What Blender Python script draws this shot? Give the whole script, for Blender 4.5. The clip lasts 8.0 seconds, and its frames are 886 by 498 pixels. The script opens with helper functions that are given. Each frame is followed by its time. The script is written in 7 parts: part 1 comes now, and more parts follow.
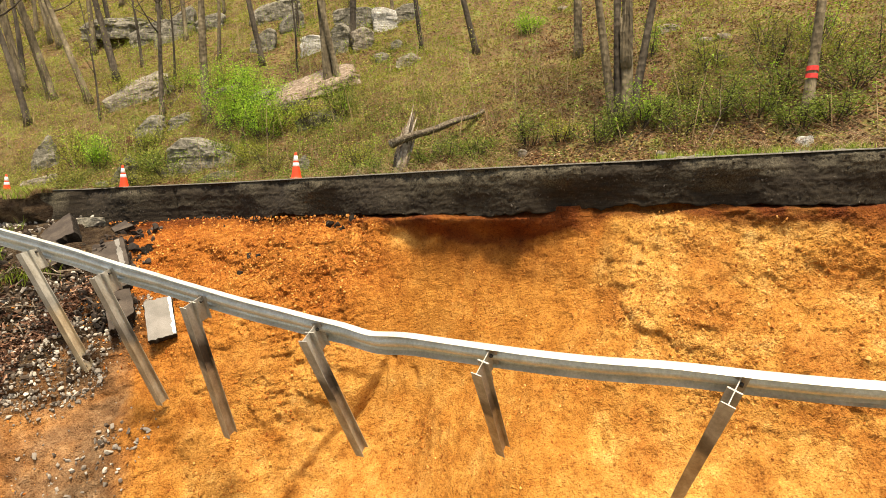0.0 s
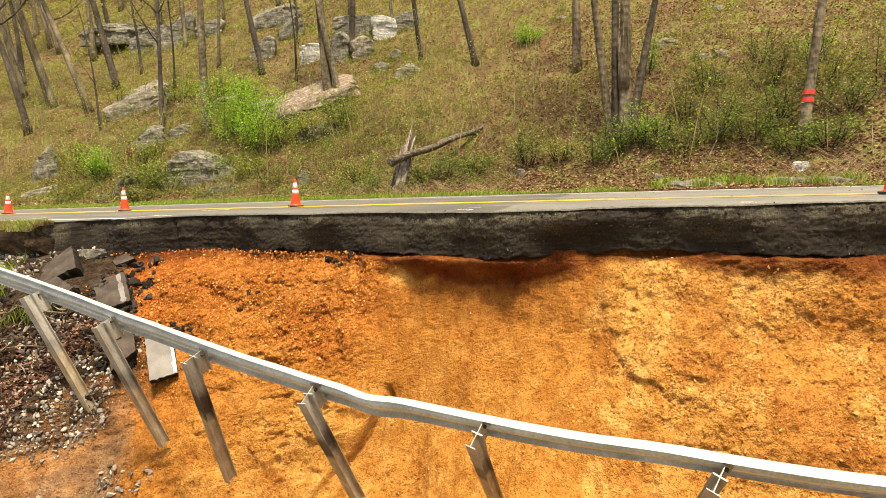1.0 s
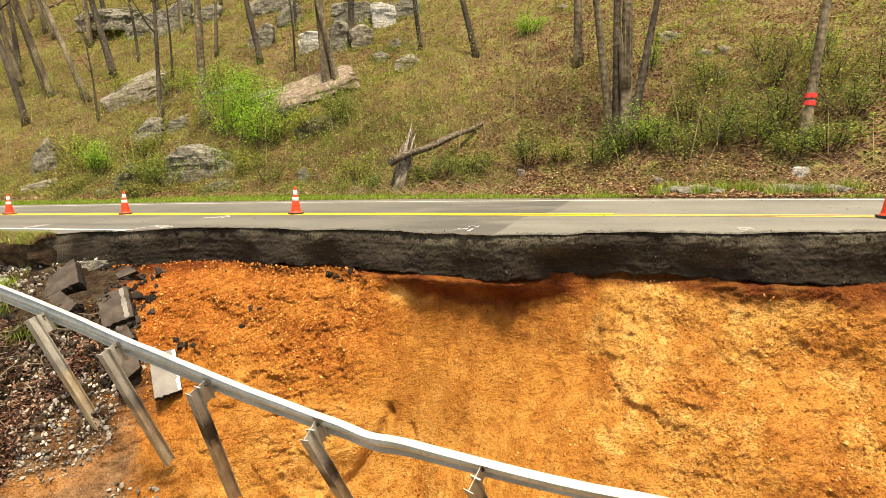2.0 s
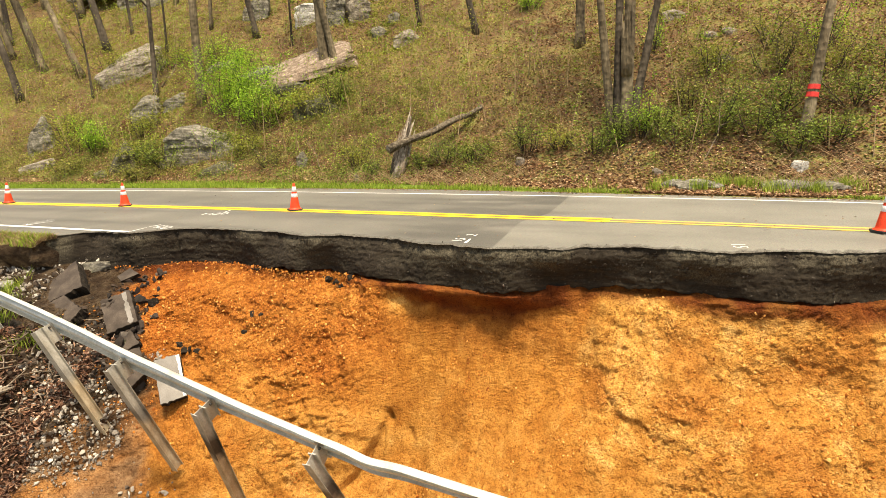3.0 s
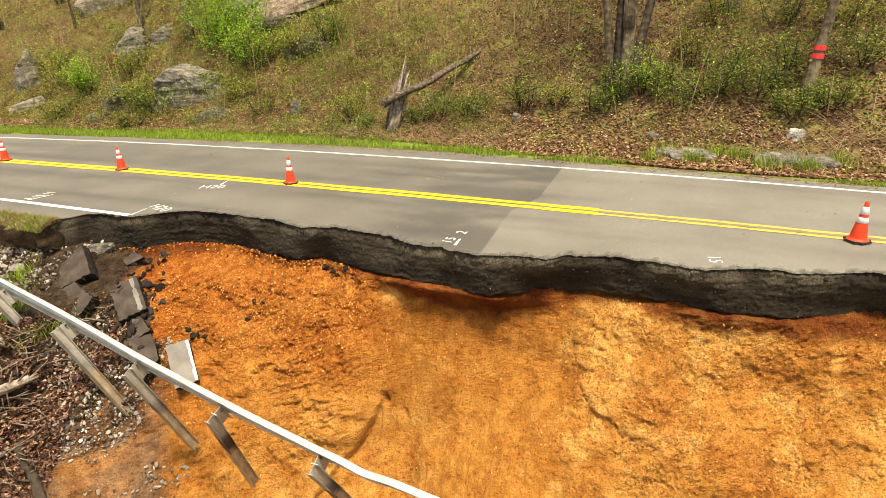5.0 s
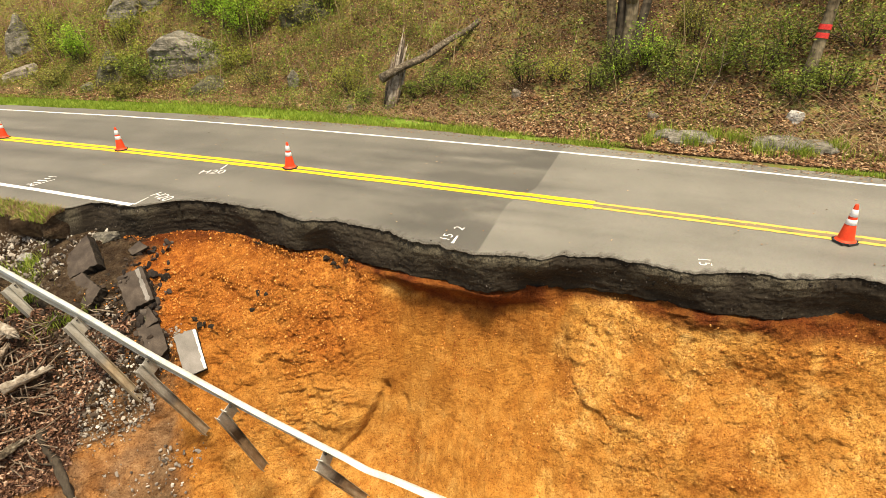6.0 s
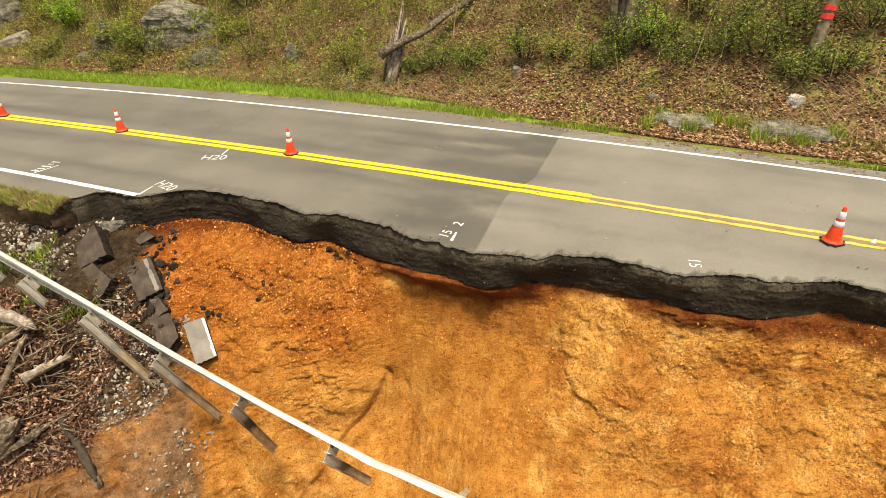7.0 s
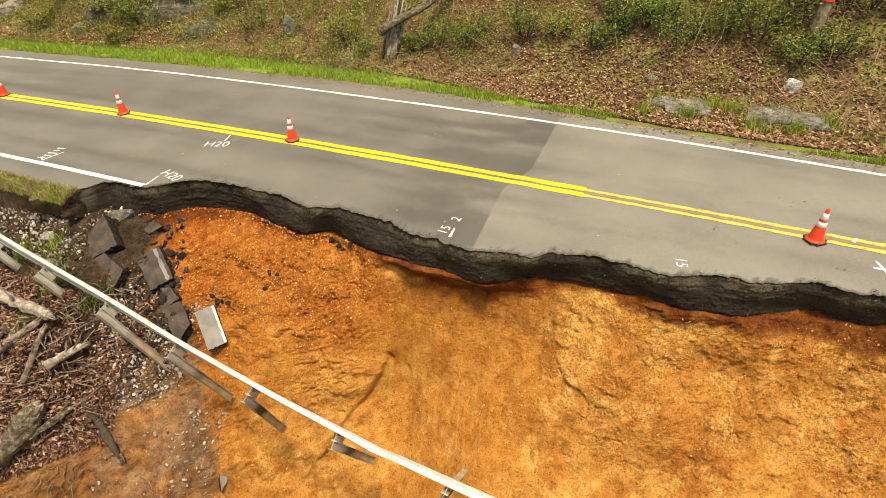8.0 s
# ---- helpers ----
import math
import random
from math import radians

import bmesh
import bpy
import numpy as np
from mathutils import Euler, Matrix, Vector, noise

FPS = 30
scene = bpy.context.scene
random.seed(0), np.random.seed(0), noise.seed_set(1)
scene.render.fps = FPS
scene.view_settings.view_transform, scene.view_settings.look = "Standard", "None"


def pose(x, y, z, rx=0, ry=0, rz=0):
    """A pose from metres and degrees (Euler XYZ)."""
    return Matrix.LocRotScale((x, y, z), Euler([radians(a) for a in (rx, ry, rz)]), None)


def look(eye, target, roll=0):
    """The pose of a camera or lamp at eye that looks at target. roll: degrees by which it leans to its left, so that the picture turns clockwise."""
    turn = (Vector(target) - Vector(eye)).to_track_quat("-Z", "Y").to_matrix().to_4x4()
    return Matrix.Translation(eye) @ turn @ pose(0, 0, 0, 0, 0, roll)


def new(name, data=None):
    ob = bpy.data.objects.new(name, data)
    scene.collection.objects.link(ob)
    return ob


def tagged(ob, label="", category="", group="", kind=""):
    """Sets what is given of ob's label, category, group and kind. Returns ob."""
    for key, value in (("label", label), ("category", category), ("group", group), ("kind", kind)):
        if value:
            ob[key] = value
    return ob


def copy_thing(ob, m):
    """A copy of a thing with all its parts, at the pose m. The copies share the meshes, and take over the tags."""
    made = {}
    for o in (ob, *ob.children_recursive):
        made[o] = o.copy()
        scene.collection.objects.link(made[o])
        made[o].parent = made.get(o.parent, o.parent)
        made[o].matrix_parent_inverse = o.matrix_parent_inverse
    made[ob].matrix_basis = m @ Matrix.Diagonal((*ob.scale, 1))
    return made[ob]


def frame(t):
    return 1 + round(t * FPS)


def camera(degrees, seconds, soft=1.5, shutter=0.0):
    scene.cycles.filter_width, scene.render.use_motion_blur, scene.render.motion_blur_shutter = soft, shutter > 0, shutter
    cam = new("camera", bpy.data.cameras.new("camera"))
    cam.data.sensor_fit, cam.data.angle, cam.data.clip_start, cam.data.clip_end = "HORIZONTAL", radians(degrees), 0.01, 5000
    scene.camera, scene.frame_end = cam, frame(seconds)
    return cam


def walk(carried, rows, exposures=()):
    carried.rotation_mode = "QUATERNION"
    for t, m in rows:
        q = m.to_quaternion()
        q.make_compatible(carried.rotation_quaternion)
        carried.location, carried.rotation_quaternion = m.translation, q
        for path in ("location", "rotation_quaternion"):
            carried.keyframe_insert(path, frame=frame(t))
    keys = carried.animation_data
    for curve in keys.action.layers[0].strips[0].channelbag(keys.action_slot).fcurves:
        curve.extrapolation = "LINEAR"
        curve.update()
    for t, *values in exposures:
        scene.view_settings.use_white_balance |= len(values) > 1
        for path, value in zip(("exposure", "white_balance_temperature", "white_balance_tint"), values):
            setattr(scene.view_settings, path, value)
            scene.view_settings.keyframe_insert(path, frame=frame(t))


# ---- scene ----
cam = camera(78.4, 8.0, soft=0.7)
STOPS, KELVIN, TINT = 1.13, 7900, 10
SKY, SUN, SUN_UP, SUN_ROUND = 0.12, 3.5, 72, 165
METRES, EYE, TILT, LEAN, TURN = 6.7, -1.0, -3.0, 1.5, 0.0
ROWS = [
    (0.0, 0.0, 0.0, 0.0, -0.0, 0.0, 0.0),
    (0.5, 0.0054, -0.0089, 0.0597, 0.01, -0.16, -0.01),
    (1.0, 0.0077, -0.0183, 0.1164, 0.01, -0.37, -0.01),
    (1.5, 0.0091, -0.024, 0.1678, 0.02, -1.09, -0.02),
    (3.0, 0.0157, -0.0342, 0.3429, 0.06, -6.09, 0.01),
    (3.5, 0.0268, -0.037, 0.4076, 0.09, -7.9, 0.03),
    (4.0, 0.0371, -0.0408, 0.4707, 0.14, -10.16, 0.04),
    (4.5, 0.0414, -0.0446, 0.5359, 0.17, -13.0, 0.06),
    (6.0, 0.0544, -0.0432, 0.7283, 0.24, -20.59, 0.17),
    (6.5, 0.0555, -0.0408, 0.7924, 0.27, -22.98, 0.21),
    (7.0, 0.0589, -0.0395, 0.8576, 0.29, -25.35, 0.24),
    (7.5, 0.064, -0.0392, 0.9253, 0.32, -27.73, 0.29),
    (8.0, 0.0669, -0.0422, 0.9942, 0.35, -30.04, 0.35),
]
walk(cam, [(t, pose(0, 0, EYE, TILT, LEAN, TURN) @ pose(METRES * x, METRES * y, METRES * z, 90 + pitch, roll, yaw)) for t, x, y, z, yaw, pitch, roll in ROWS],
     exposures=((0.0, STOPS + 0.2, KELVIN, TINT), (3.5, STOPS + 0.15, KELVIN, TINT), (8.0, STOPS - 0.2, KELVIN, TINT)))

# ---- plan of the place: curved road coordinates s (along), m (across from the yellow line, uphill positive) ----
AX, AY = 0.91068, -0.41310          # along the road, to the east end
OX, OY = 1.9, 11.7                  # a point near the yellow line


def bend(s):
    return -0.00158 * s * s - 0.00682 * s - 0.0789


def plan(s, m):
    """World x, y of road coordinates."""
    q = m + bend(s)
    return OX + s * AX - q * AY, OY + s * AY + q * AX


def unplan(x, y):
    dx, dy = x - OX, y - OY
    s = dx * AX + dy * AY
    return s, -dx * AY + dy * AX - bend(s)


def road_z(x, y):
    return 0.009 + 0.01888 * x + 0.07289 * (y - 11.302)


def hash01(i, j, k, seed):
    h = (i * 374761393 + j * 668265263 + k * 2147483647 + seed * 974634777) & 0xFFFFFFFF
    h = ((h ^ (h >> 13)) * 1274126177) & 0xFFFFFFFF
    return ((h ^ (h >> 16)) & 0xFFFF) / 65535.0


def vnoise(x, y, z=0.0, seed=0):
    """Smooth value noise in -1..1 on arrays."""
    x, y, z = np.broadcast_arrays(np.asarray(x, float), np.asarray(y, float), np.asarray(z, float))
    xi, yi, zi = np.floor(x).astype(np.int64), np.floor(y).astype(np.int64), np.floor(z).astype(np.int64)
    u, v, w = x - xi, y - yi, z - zi
    u, v, w = u * u * (3 - 2 * u), v * v * (3 - 2 * v), w * w * (3 - 2 * w)
    total = 0.0
    for a in (0, 1):
        for b in (0, 1):
            for c in (0, 1):
                total = total + (u if a else 1 - u) * (v if b else 1 - v) * (w if c else 1 - w) * hash01(xi + a, yi + b, zi + c, seed)
    return total * 2 - 1


def fbm(x, y, z=0.0, octaves=4, seed=0, gain=0.5):
    total, amp = 0.0, 1.0
    for o in range(octaves):
        total = total + amp * vnoise(np.asarray(x) * 2 ** o, np.asarray(y) * 2 ** o, np.asarray(z) * 2 ** o, seed + 17 * o)
        amp *= gain
    return total


def cells(x, y, seed=0):
    """Distance to the nearest of scattered points, one to a unit square: rounded lumps with creases between them."""
    x, y = np.asarray(x, float), np.asarray(y, float)
    xi, yi = np.floor(x).astype(np.int64), np.floor(y).astype(np.int64)
    best = np.full(x.shape, 9.0)
    for a in (-1, 0, 1):
        for b in (-1, 0, 1):
            px, py = xi + a + hash01(xi + a, yi + b, 1, seed), yi + b + hash01(xi + a, yi + b, 2, seed)
            best = np.minimum(best, (px - x) ** 2 + (py - y) ** 2)
    return np.sqrt(best)


def smooth(e0, e1, x):
    k = np.clip((np.asarray(x, float) - e0) / (e1 - e0), 0, 1)
    return k * k * (3 - 2 * k)


def spline(xs, ys, x):
    """Monotone-ish cubic through a short table, linear outside."""
    xs, ys, x = np.asarray(xs, float), np.asarray(ys, float), np.asarray(x, float)
    d = np.gradient(ys, xs)
    i = np.clip(np.searchsorted(xs, x) - 1, 0, len(xs) - 2)
    h = xs[i + 1] - xs[i]
    k = np.clip((x - xs[i]) / h, 0, 1)
    h00, h10, h01, h11 = 2 * k**3 - 3 * k**2 + 1, k**3 - 2 * k**2 + k, -2 * k**3 + 3 * k**2, k**3 - k**2
    inside = h00 * ys[i] + h10 * h * d[i] + h01 * ys[i + 1] + h11 * h * d[i + 1]
    return inside + np.minimum(x - xs[0], 0) * d[0] + np.maximum(x - xs[-1], 0) * d[-1]


# broken edge of the pavement: s, m
EDGE_S = (-40, -12.7, -9.85, -9.55, -9.43, -8.7, -8.22, -7.99, -7.66, -7.4, -6.8, -6.0, -5.4, -4.65, -4.3, -4.0, -3.7, -3.4, -3.0, -2.3, -1.6, -1.3, -1.0, -0.5, 0.15, 0.45, 0.75, 1.0, 1.35, 1.5, 1.67, 2.0, 2.6, 3.1, 3.5, 3.66, 4.0, 4.35, 4.6, 5.0, 5.35, 5.8, 6.2, 6.6, 7.2, 9.0, 12.0, 40)
EDGE_M = (-3.9, -3.9, -4.0, -3.72, -3.34, -3.3, -3.31, -3.16, -2.77, -2.63, -2.48, -2.41, -2.47, -2.43, -2.57, -2.65, -2.64, -2.49, -2.44, -2.48, -2.57, -2.7, -2.79, -2.76, -2.85, -2.8, -2.68, -2.64, -2.66, -2.53, -2.37, -2.3, -2.13, -2.18, -2.21, -2.26, -2.17, -2.04, -1.89, -1.88, -1.85, -1.61, -1.44, -1.5, -1.47, -1.3, -1.2, -1.2)
# foot of the broken pavement: how far it stands back from the edge above, and how deep it lies
BASE_S = (-9.6, -9.0, -8.4, -7.2, -6.0, -5.4, -4.8, -4.2, -3.6, -3.0, -2.4, -1.8, -1.2, 0.0, 0.6, 1.2, 1.8, 3.0, 3.6, 4.2, 4.8, 5.4, 6.0, 7.2, 8.4)
BASE_BACK = (-0.1, -0.15, 0.06, 0.06, 0.08, 0.06, -0.12, -0.1, 0.18, -0.02, -0.16, -0.15, 0.02, 0.08, 0.0, 0.3, 0.2, 0.08, 0.22, 0.0, -0.07, 0.1, 0.16, 0.2, 0.25)
BASE_DEEP = (0.86, 0.86, 0.84, 0.76, 0.78, 0.76, 0.72, 0.68, 0.72, 0.74, 0.72, 0.72, 0.74, 0.76, 0.72, 0.7, 0.68, 0.66, 0.68, 0.7, 0.72, 0.74, 0.78, 0.82, 0.84)
# slope below the pavement: how far out it stands (m) at each depth under the road, station by station
BANK_S = (-12.0, -10.0, -8.5, -7.0, -5.5, -4.0, -2.6, -1.0, 1.0, 3.0, 5.0, 7.2, 11.0)
BANK_Z = (-0.7, -1.1, -1.8, -2.6, -3.5, -4.5, -6.2)
BANK_M = (
    (-4.5, -5.2, -6.6, -7.6, -8.6, -9.6, -11.6),
    (-4.15, -5.0, -6.6, -7.4, -8.4, -9.3, -11.2),
    (-3.25, -4.7, -6.7, -7.5, -8.3, -9.2, -10.9),
    (-2.9, -3.45, -4.6, -5.9, -6.8, -7.5, -9.0),
    (-2.6, -3.05, -3.85, -4.5, -5.4, -6.7, -8.0),
    (-2.8, -3.15, -3.75, -4.3, -5.0, -5.5, -6.8),
    (-2.6, -2.8, -3.3, -4.0, -4.35, -4.6, -6.2),
    (-2.75, -2.55, -2.62, -2.95, -3.2, -3.7, -5.6),
    (-2.6, -2.42, -2.58, -3.1, -3.8, -4.9, -6.8),
    (-2.15, -2.18, -2.6, -3.15, -3.75, -4.75, -6.7),
    (-1.95, -1.95, -2.12, -2.75, -3.4, -4.4, -6.4),
    (-1.5, -1.5, -1.85, -2.4, -3.1, -4.0, -6.0),
    (-1.2, -1.25, -1.6, -2.2, -2.9, -3.8, -5.8),
)
HILL_M = (3.5, 5.0, 6.5, 8.5, 11.0, 14.5, 19.0, 25.0, 60.0, 140.0)
HILL_H = (-0.04, 0.0, 0.22, 1.35, 3.1, 5.2, 7.9, 12.4, 40.0, 95.0)


def edge_m(s):
    return np.interp(s, EDGE_S, EDGE_M)


def bank_m(s, z):
    """How far out the slope stands at depth z below the road."""
    cols = np.array([spline([-d for d in BANK_Z], row, -np.asarray(z, float)) for row in BANK_M])
    s = np.asarray(s, float)
    k = np.clip(np.searchsorted(BANK_S, s) - 1, 0, len(BANK_S) - 2)
    bs = np.asarray(BANK_S)
    u = np.clip((s - bs[k]) / (bs[k + 1] - bs[k]), 0, 1)
    u = u * u * (3 - 2 * u) * 0.5 + u * 0.5
    n = np.arange(s.size).reshape(s.shape)
    flat = cols.reshape(len(BANK_S), -1)
    k, n2 = k.ravel(), n.ravel()
    m = (flat[k, n2] * (1 - u.ravel()) + flat[k + 1, n2] * u.ravel()).reshape(s.shape)
    # the clay meets the foot of the pavement
    foot = edge_m(s) + np.interp(s, BASE_S, BASE_BACK) - 0.05
    top = 0.9 * smooth(-1.25, -0.82, z) * smooth(-9.4, -8.8, s) * smooth(10.5, 8.5, s)
    return m * (1 - top) + top * foot


def hill_z(x, y):
    s, m = unplan(np.asarray(x, float), np.asarray(y, float))
    h = spline(HILL_M, HILL_H, m)
    up = smooth(5.5, 11, m)
    h = h + 1.7 * smooth(12, 34, -s) * smooth(7, 15, m)
    h = h + up * (0.45 * fbm(np.asarray(x) * 0.16, np.asarray(y) * 0.16, 0, 3, 5) + 0.09 * fbm(np.asarray(x) * 0.9, np.asarray(y) * 0.9, 0, 3, 9))
    h = h + smooth(5, 7, m) * 0.05 * fbm(np.asarray(x) * 1.3, np.asarray(y) * 1.3, 0, 2, 19)
    return road_z(x, y) + h

# ---- world, sun and exposure ----
world = bpy.data.worlds.new("sky")
scene.world = world
world.use_nodes = True
wn = world.node_tree.nodes
sky = wn.new("ShaderNodeTexSky")
sky.sky_type, sky.sun_disc = "NISHITA", False
sky.sun_elevation, sky.sun_rotation = radians(SUN_UP), radians(SUN_ROUND)
sky.air_density, sky.dust_density, sky.ozone_density = 1.0, 3.0, 1.0
wn["Background"].inputs[1].default_value = SKY
world.node_tree.links.new(sky.outputs[0], wn["Background"].inputs[0])
sun = new("sun", bpy.data.lights.new("sun", "SUN"))
sun.data.energy, sun.data.angle, sun.data.color = SUN, radians(10), (1.0, 0.95, 0.87)
toward = Vector((math.sin(radians(SUN_ROUND)) * math.cos(radians(SUN_UP)), math.cos(radians(SUN_ROUND)) * math.cos(radians(SUN_UP)), math.sin(radians(SUN_UP))))
sun.matrix_world = look(toward * 60, (0, 0, 0))


# ---- materials ----
def nodes_of(name):
    mat = bpy.data.materials.new(name)
    mat.use_nodes = True
    return mat, mat.node_tree, mat.node_tree.nodes["Principled BSDF"]


def tex(tree, kind, scale, detail=6.0, rough=0.6, stretch=None, dist=0.0):
    """A noise or voronoi texture in world metres; returns the node."""
    n = tree.nodes
    co = n.new("ShaderNodeTexCoord")
    out = co.outputs["Object"]
    if stretch:
        mp = n.new("ShaderNodeMapping")
        mp.inputs["Scale"].default_value = stretch
        tree.links.new(out, mp.inputs[0])
        out = mp.outputs[0]
    if kind == "noise":
        t = n.new("ShaderNodeTexNoise")
        t.inputs["Detail"].default_value, t.inputs["Roughness"].default_value, t.inputs["Distortion"].default_value = detail, rough, dist
    else:
        t = n.new("ShaderNodeTexVoronoi")
    t.inputs["Scale"].default_value = scale
    tree.links.new(out, t.inputs["Vector"])
    return t


def ramp(tree, source, stops):
    r = tree.nodes.new("ShaderNodeValToRGB")
    el = r.color_ramp.elements
    while len(el) < len(stops):
        el.new(0.5)
    for e, (p, c) in zip(el, stops):
        e.position, e.color = p, (*c, 1) if len(c) == 3 else c
    tree.links.new(source, r.inputs[0])
    return r.outputs[0]


def mix(tree, a, b, factor, kind="MIX"):
    m = tree.nodes.new("ShaderNodeMix")
    m.data_type, m.blend_type = "RGBA", kind
    for value, slot in ((factor, 0), (a, 6), (b, 7)):
        if isinstance(value, (int, float)):
            m.inputs[slot].default_value = value
        elif isinstance(value, tuple):
            m.inputs[slot].default_value = (*value, 1)
        else:
            tree.links.new(value, m.inputs[slot])
    return m.outputs[2]


def grey(v):
    return (v, v, v)


def bump(tree, bsdf, source, strength, distance, under=None, invert=False):
    b = tree.nodes.new("ShaderNodeBump")
    b.invert = invert
    b.inputs["Strength"].default_value, b.inputs["Distance"].default_value = strength, distance
    tree.links.new(source, b.inputs["Height"])
    if under:
        tree.links.new(under.outputs[0], b.inputs["Normal"])
    tree.links.new(b.outputs[0], bsdf.inputs["Normal"])
    return b


def mask(tree, name):
    a = tree.nodes.new("ShaderNodeAttribute")
    a.attribute_name = name
    return a.outputs["Fac"]


def surface(name, dark, mid, light, scale, rough=0.85, fine=40.0, relief=0.01, strength=0.6, metal=0.0, stretch=None, spec=0.3):
    """Earth, stone, bark or paint: two scales of colour variation and a fine relief."""
    mat, tree, bsdf = nodes_of(name)
    big = tex(tree, "noise", scale, 5, 0.6, stretch)
    small = tex(tree, "noise", fine, 4, 0.65, stretch)
    col = ramp(tree, big.outputs[0], ((0.3, dark), (0.5, mid), (0.7, light)))
    col = mix(tree, col, ramp(tree, small.outputs[0], ((0.3, grey(0.45)), (0.7, grey(1.0)))), 0.6, "MULTIPLY")
    tree.links.new(col, bsdf.inputs["Base Color"])
    bsdf.inputs["Roughness"].default_value, bsdf.inputs["Metallic"].default_value = rough, metal
    bsdf.inputs["Specular IOR Level"].default_value = spec
    crack = tex(tree, "voronoi", scale * 2.5) if relief >= 0.03 else None
    b1 = bump(tree, bsdf, crack.outputs["Distance"], 0.5, 0.08) if crack else None
    bump(tree, bsdf, small.outputs[0], strength, relief, b1)
    return mat


def leafy(name, stops, rough=0.6, trans=0.35, patch=None):
    """Leaves that differ from one to the next."""
    mat, tree, bsdf = nodes_of(name)
    geo = tree.nodes.new("ShaderNodeNewGeometry")
    col = ramp(tree, geo.outputs["Random Per Island"], stops)
    if patch:
        col = mix(tree, col, patch, ramp(tree, tex(tree, "noise", 0.5, 3).outputs[0], ((0.42, grey(0)), (0.6, grey(1)))))
    tree.links.new(col, bsdf.inputs["Base Color"])
    bsdf.inputs["Roughness"].default_value = rough
    bsdf.inputs["Specular IOR Level"].default_value = 0.2
    if trans:
        tl = tree.nodes.new("ShaderNodeBsdfTranslucent")
        tree.links.new(col, tl.inputs[0])
        ms = tree.nodes.new("ShaderNodeMixShader")
        ms.inputs[0].default_value = trans
        tree.links.new(bsdf.outputs[0], ms.inputs[1])
        tree.links.new(tl.outputs[0], ms.inputs[2])
        tree.links.new(ms.outputs[0], tree.nodes["Material Output"].inputs[0])
    return mat


def scaled(tree, a, b, kind="MULTIPLY"):
    m = tree.nodes.new("ShaderNodeMath")
    m.operation = kind
    for value, slot in ((a, 0), (b, 1)):
        if isinstance(value, (int, float)):
            m.inputs[slot].default_value = value
        else:
            tree.links.new(value, m.inputs[slot])
    return m.outputs[0]


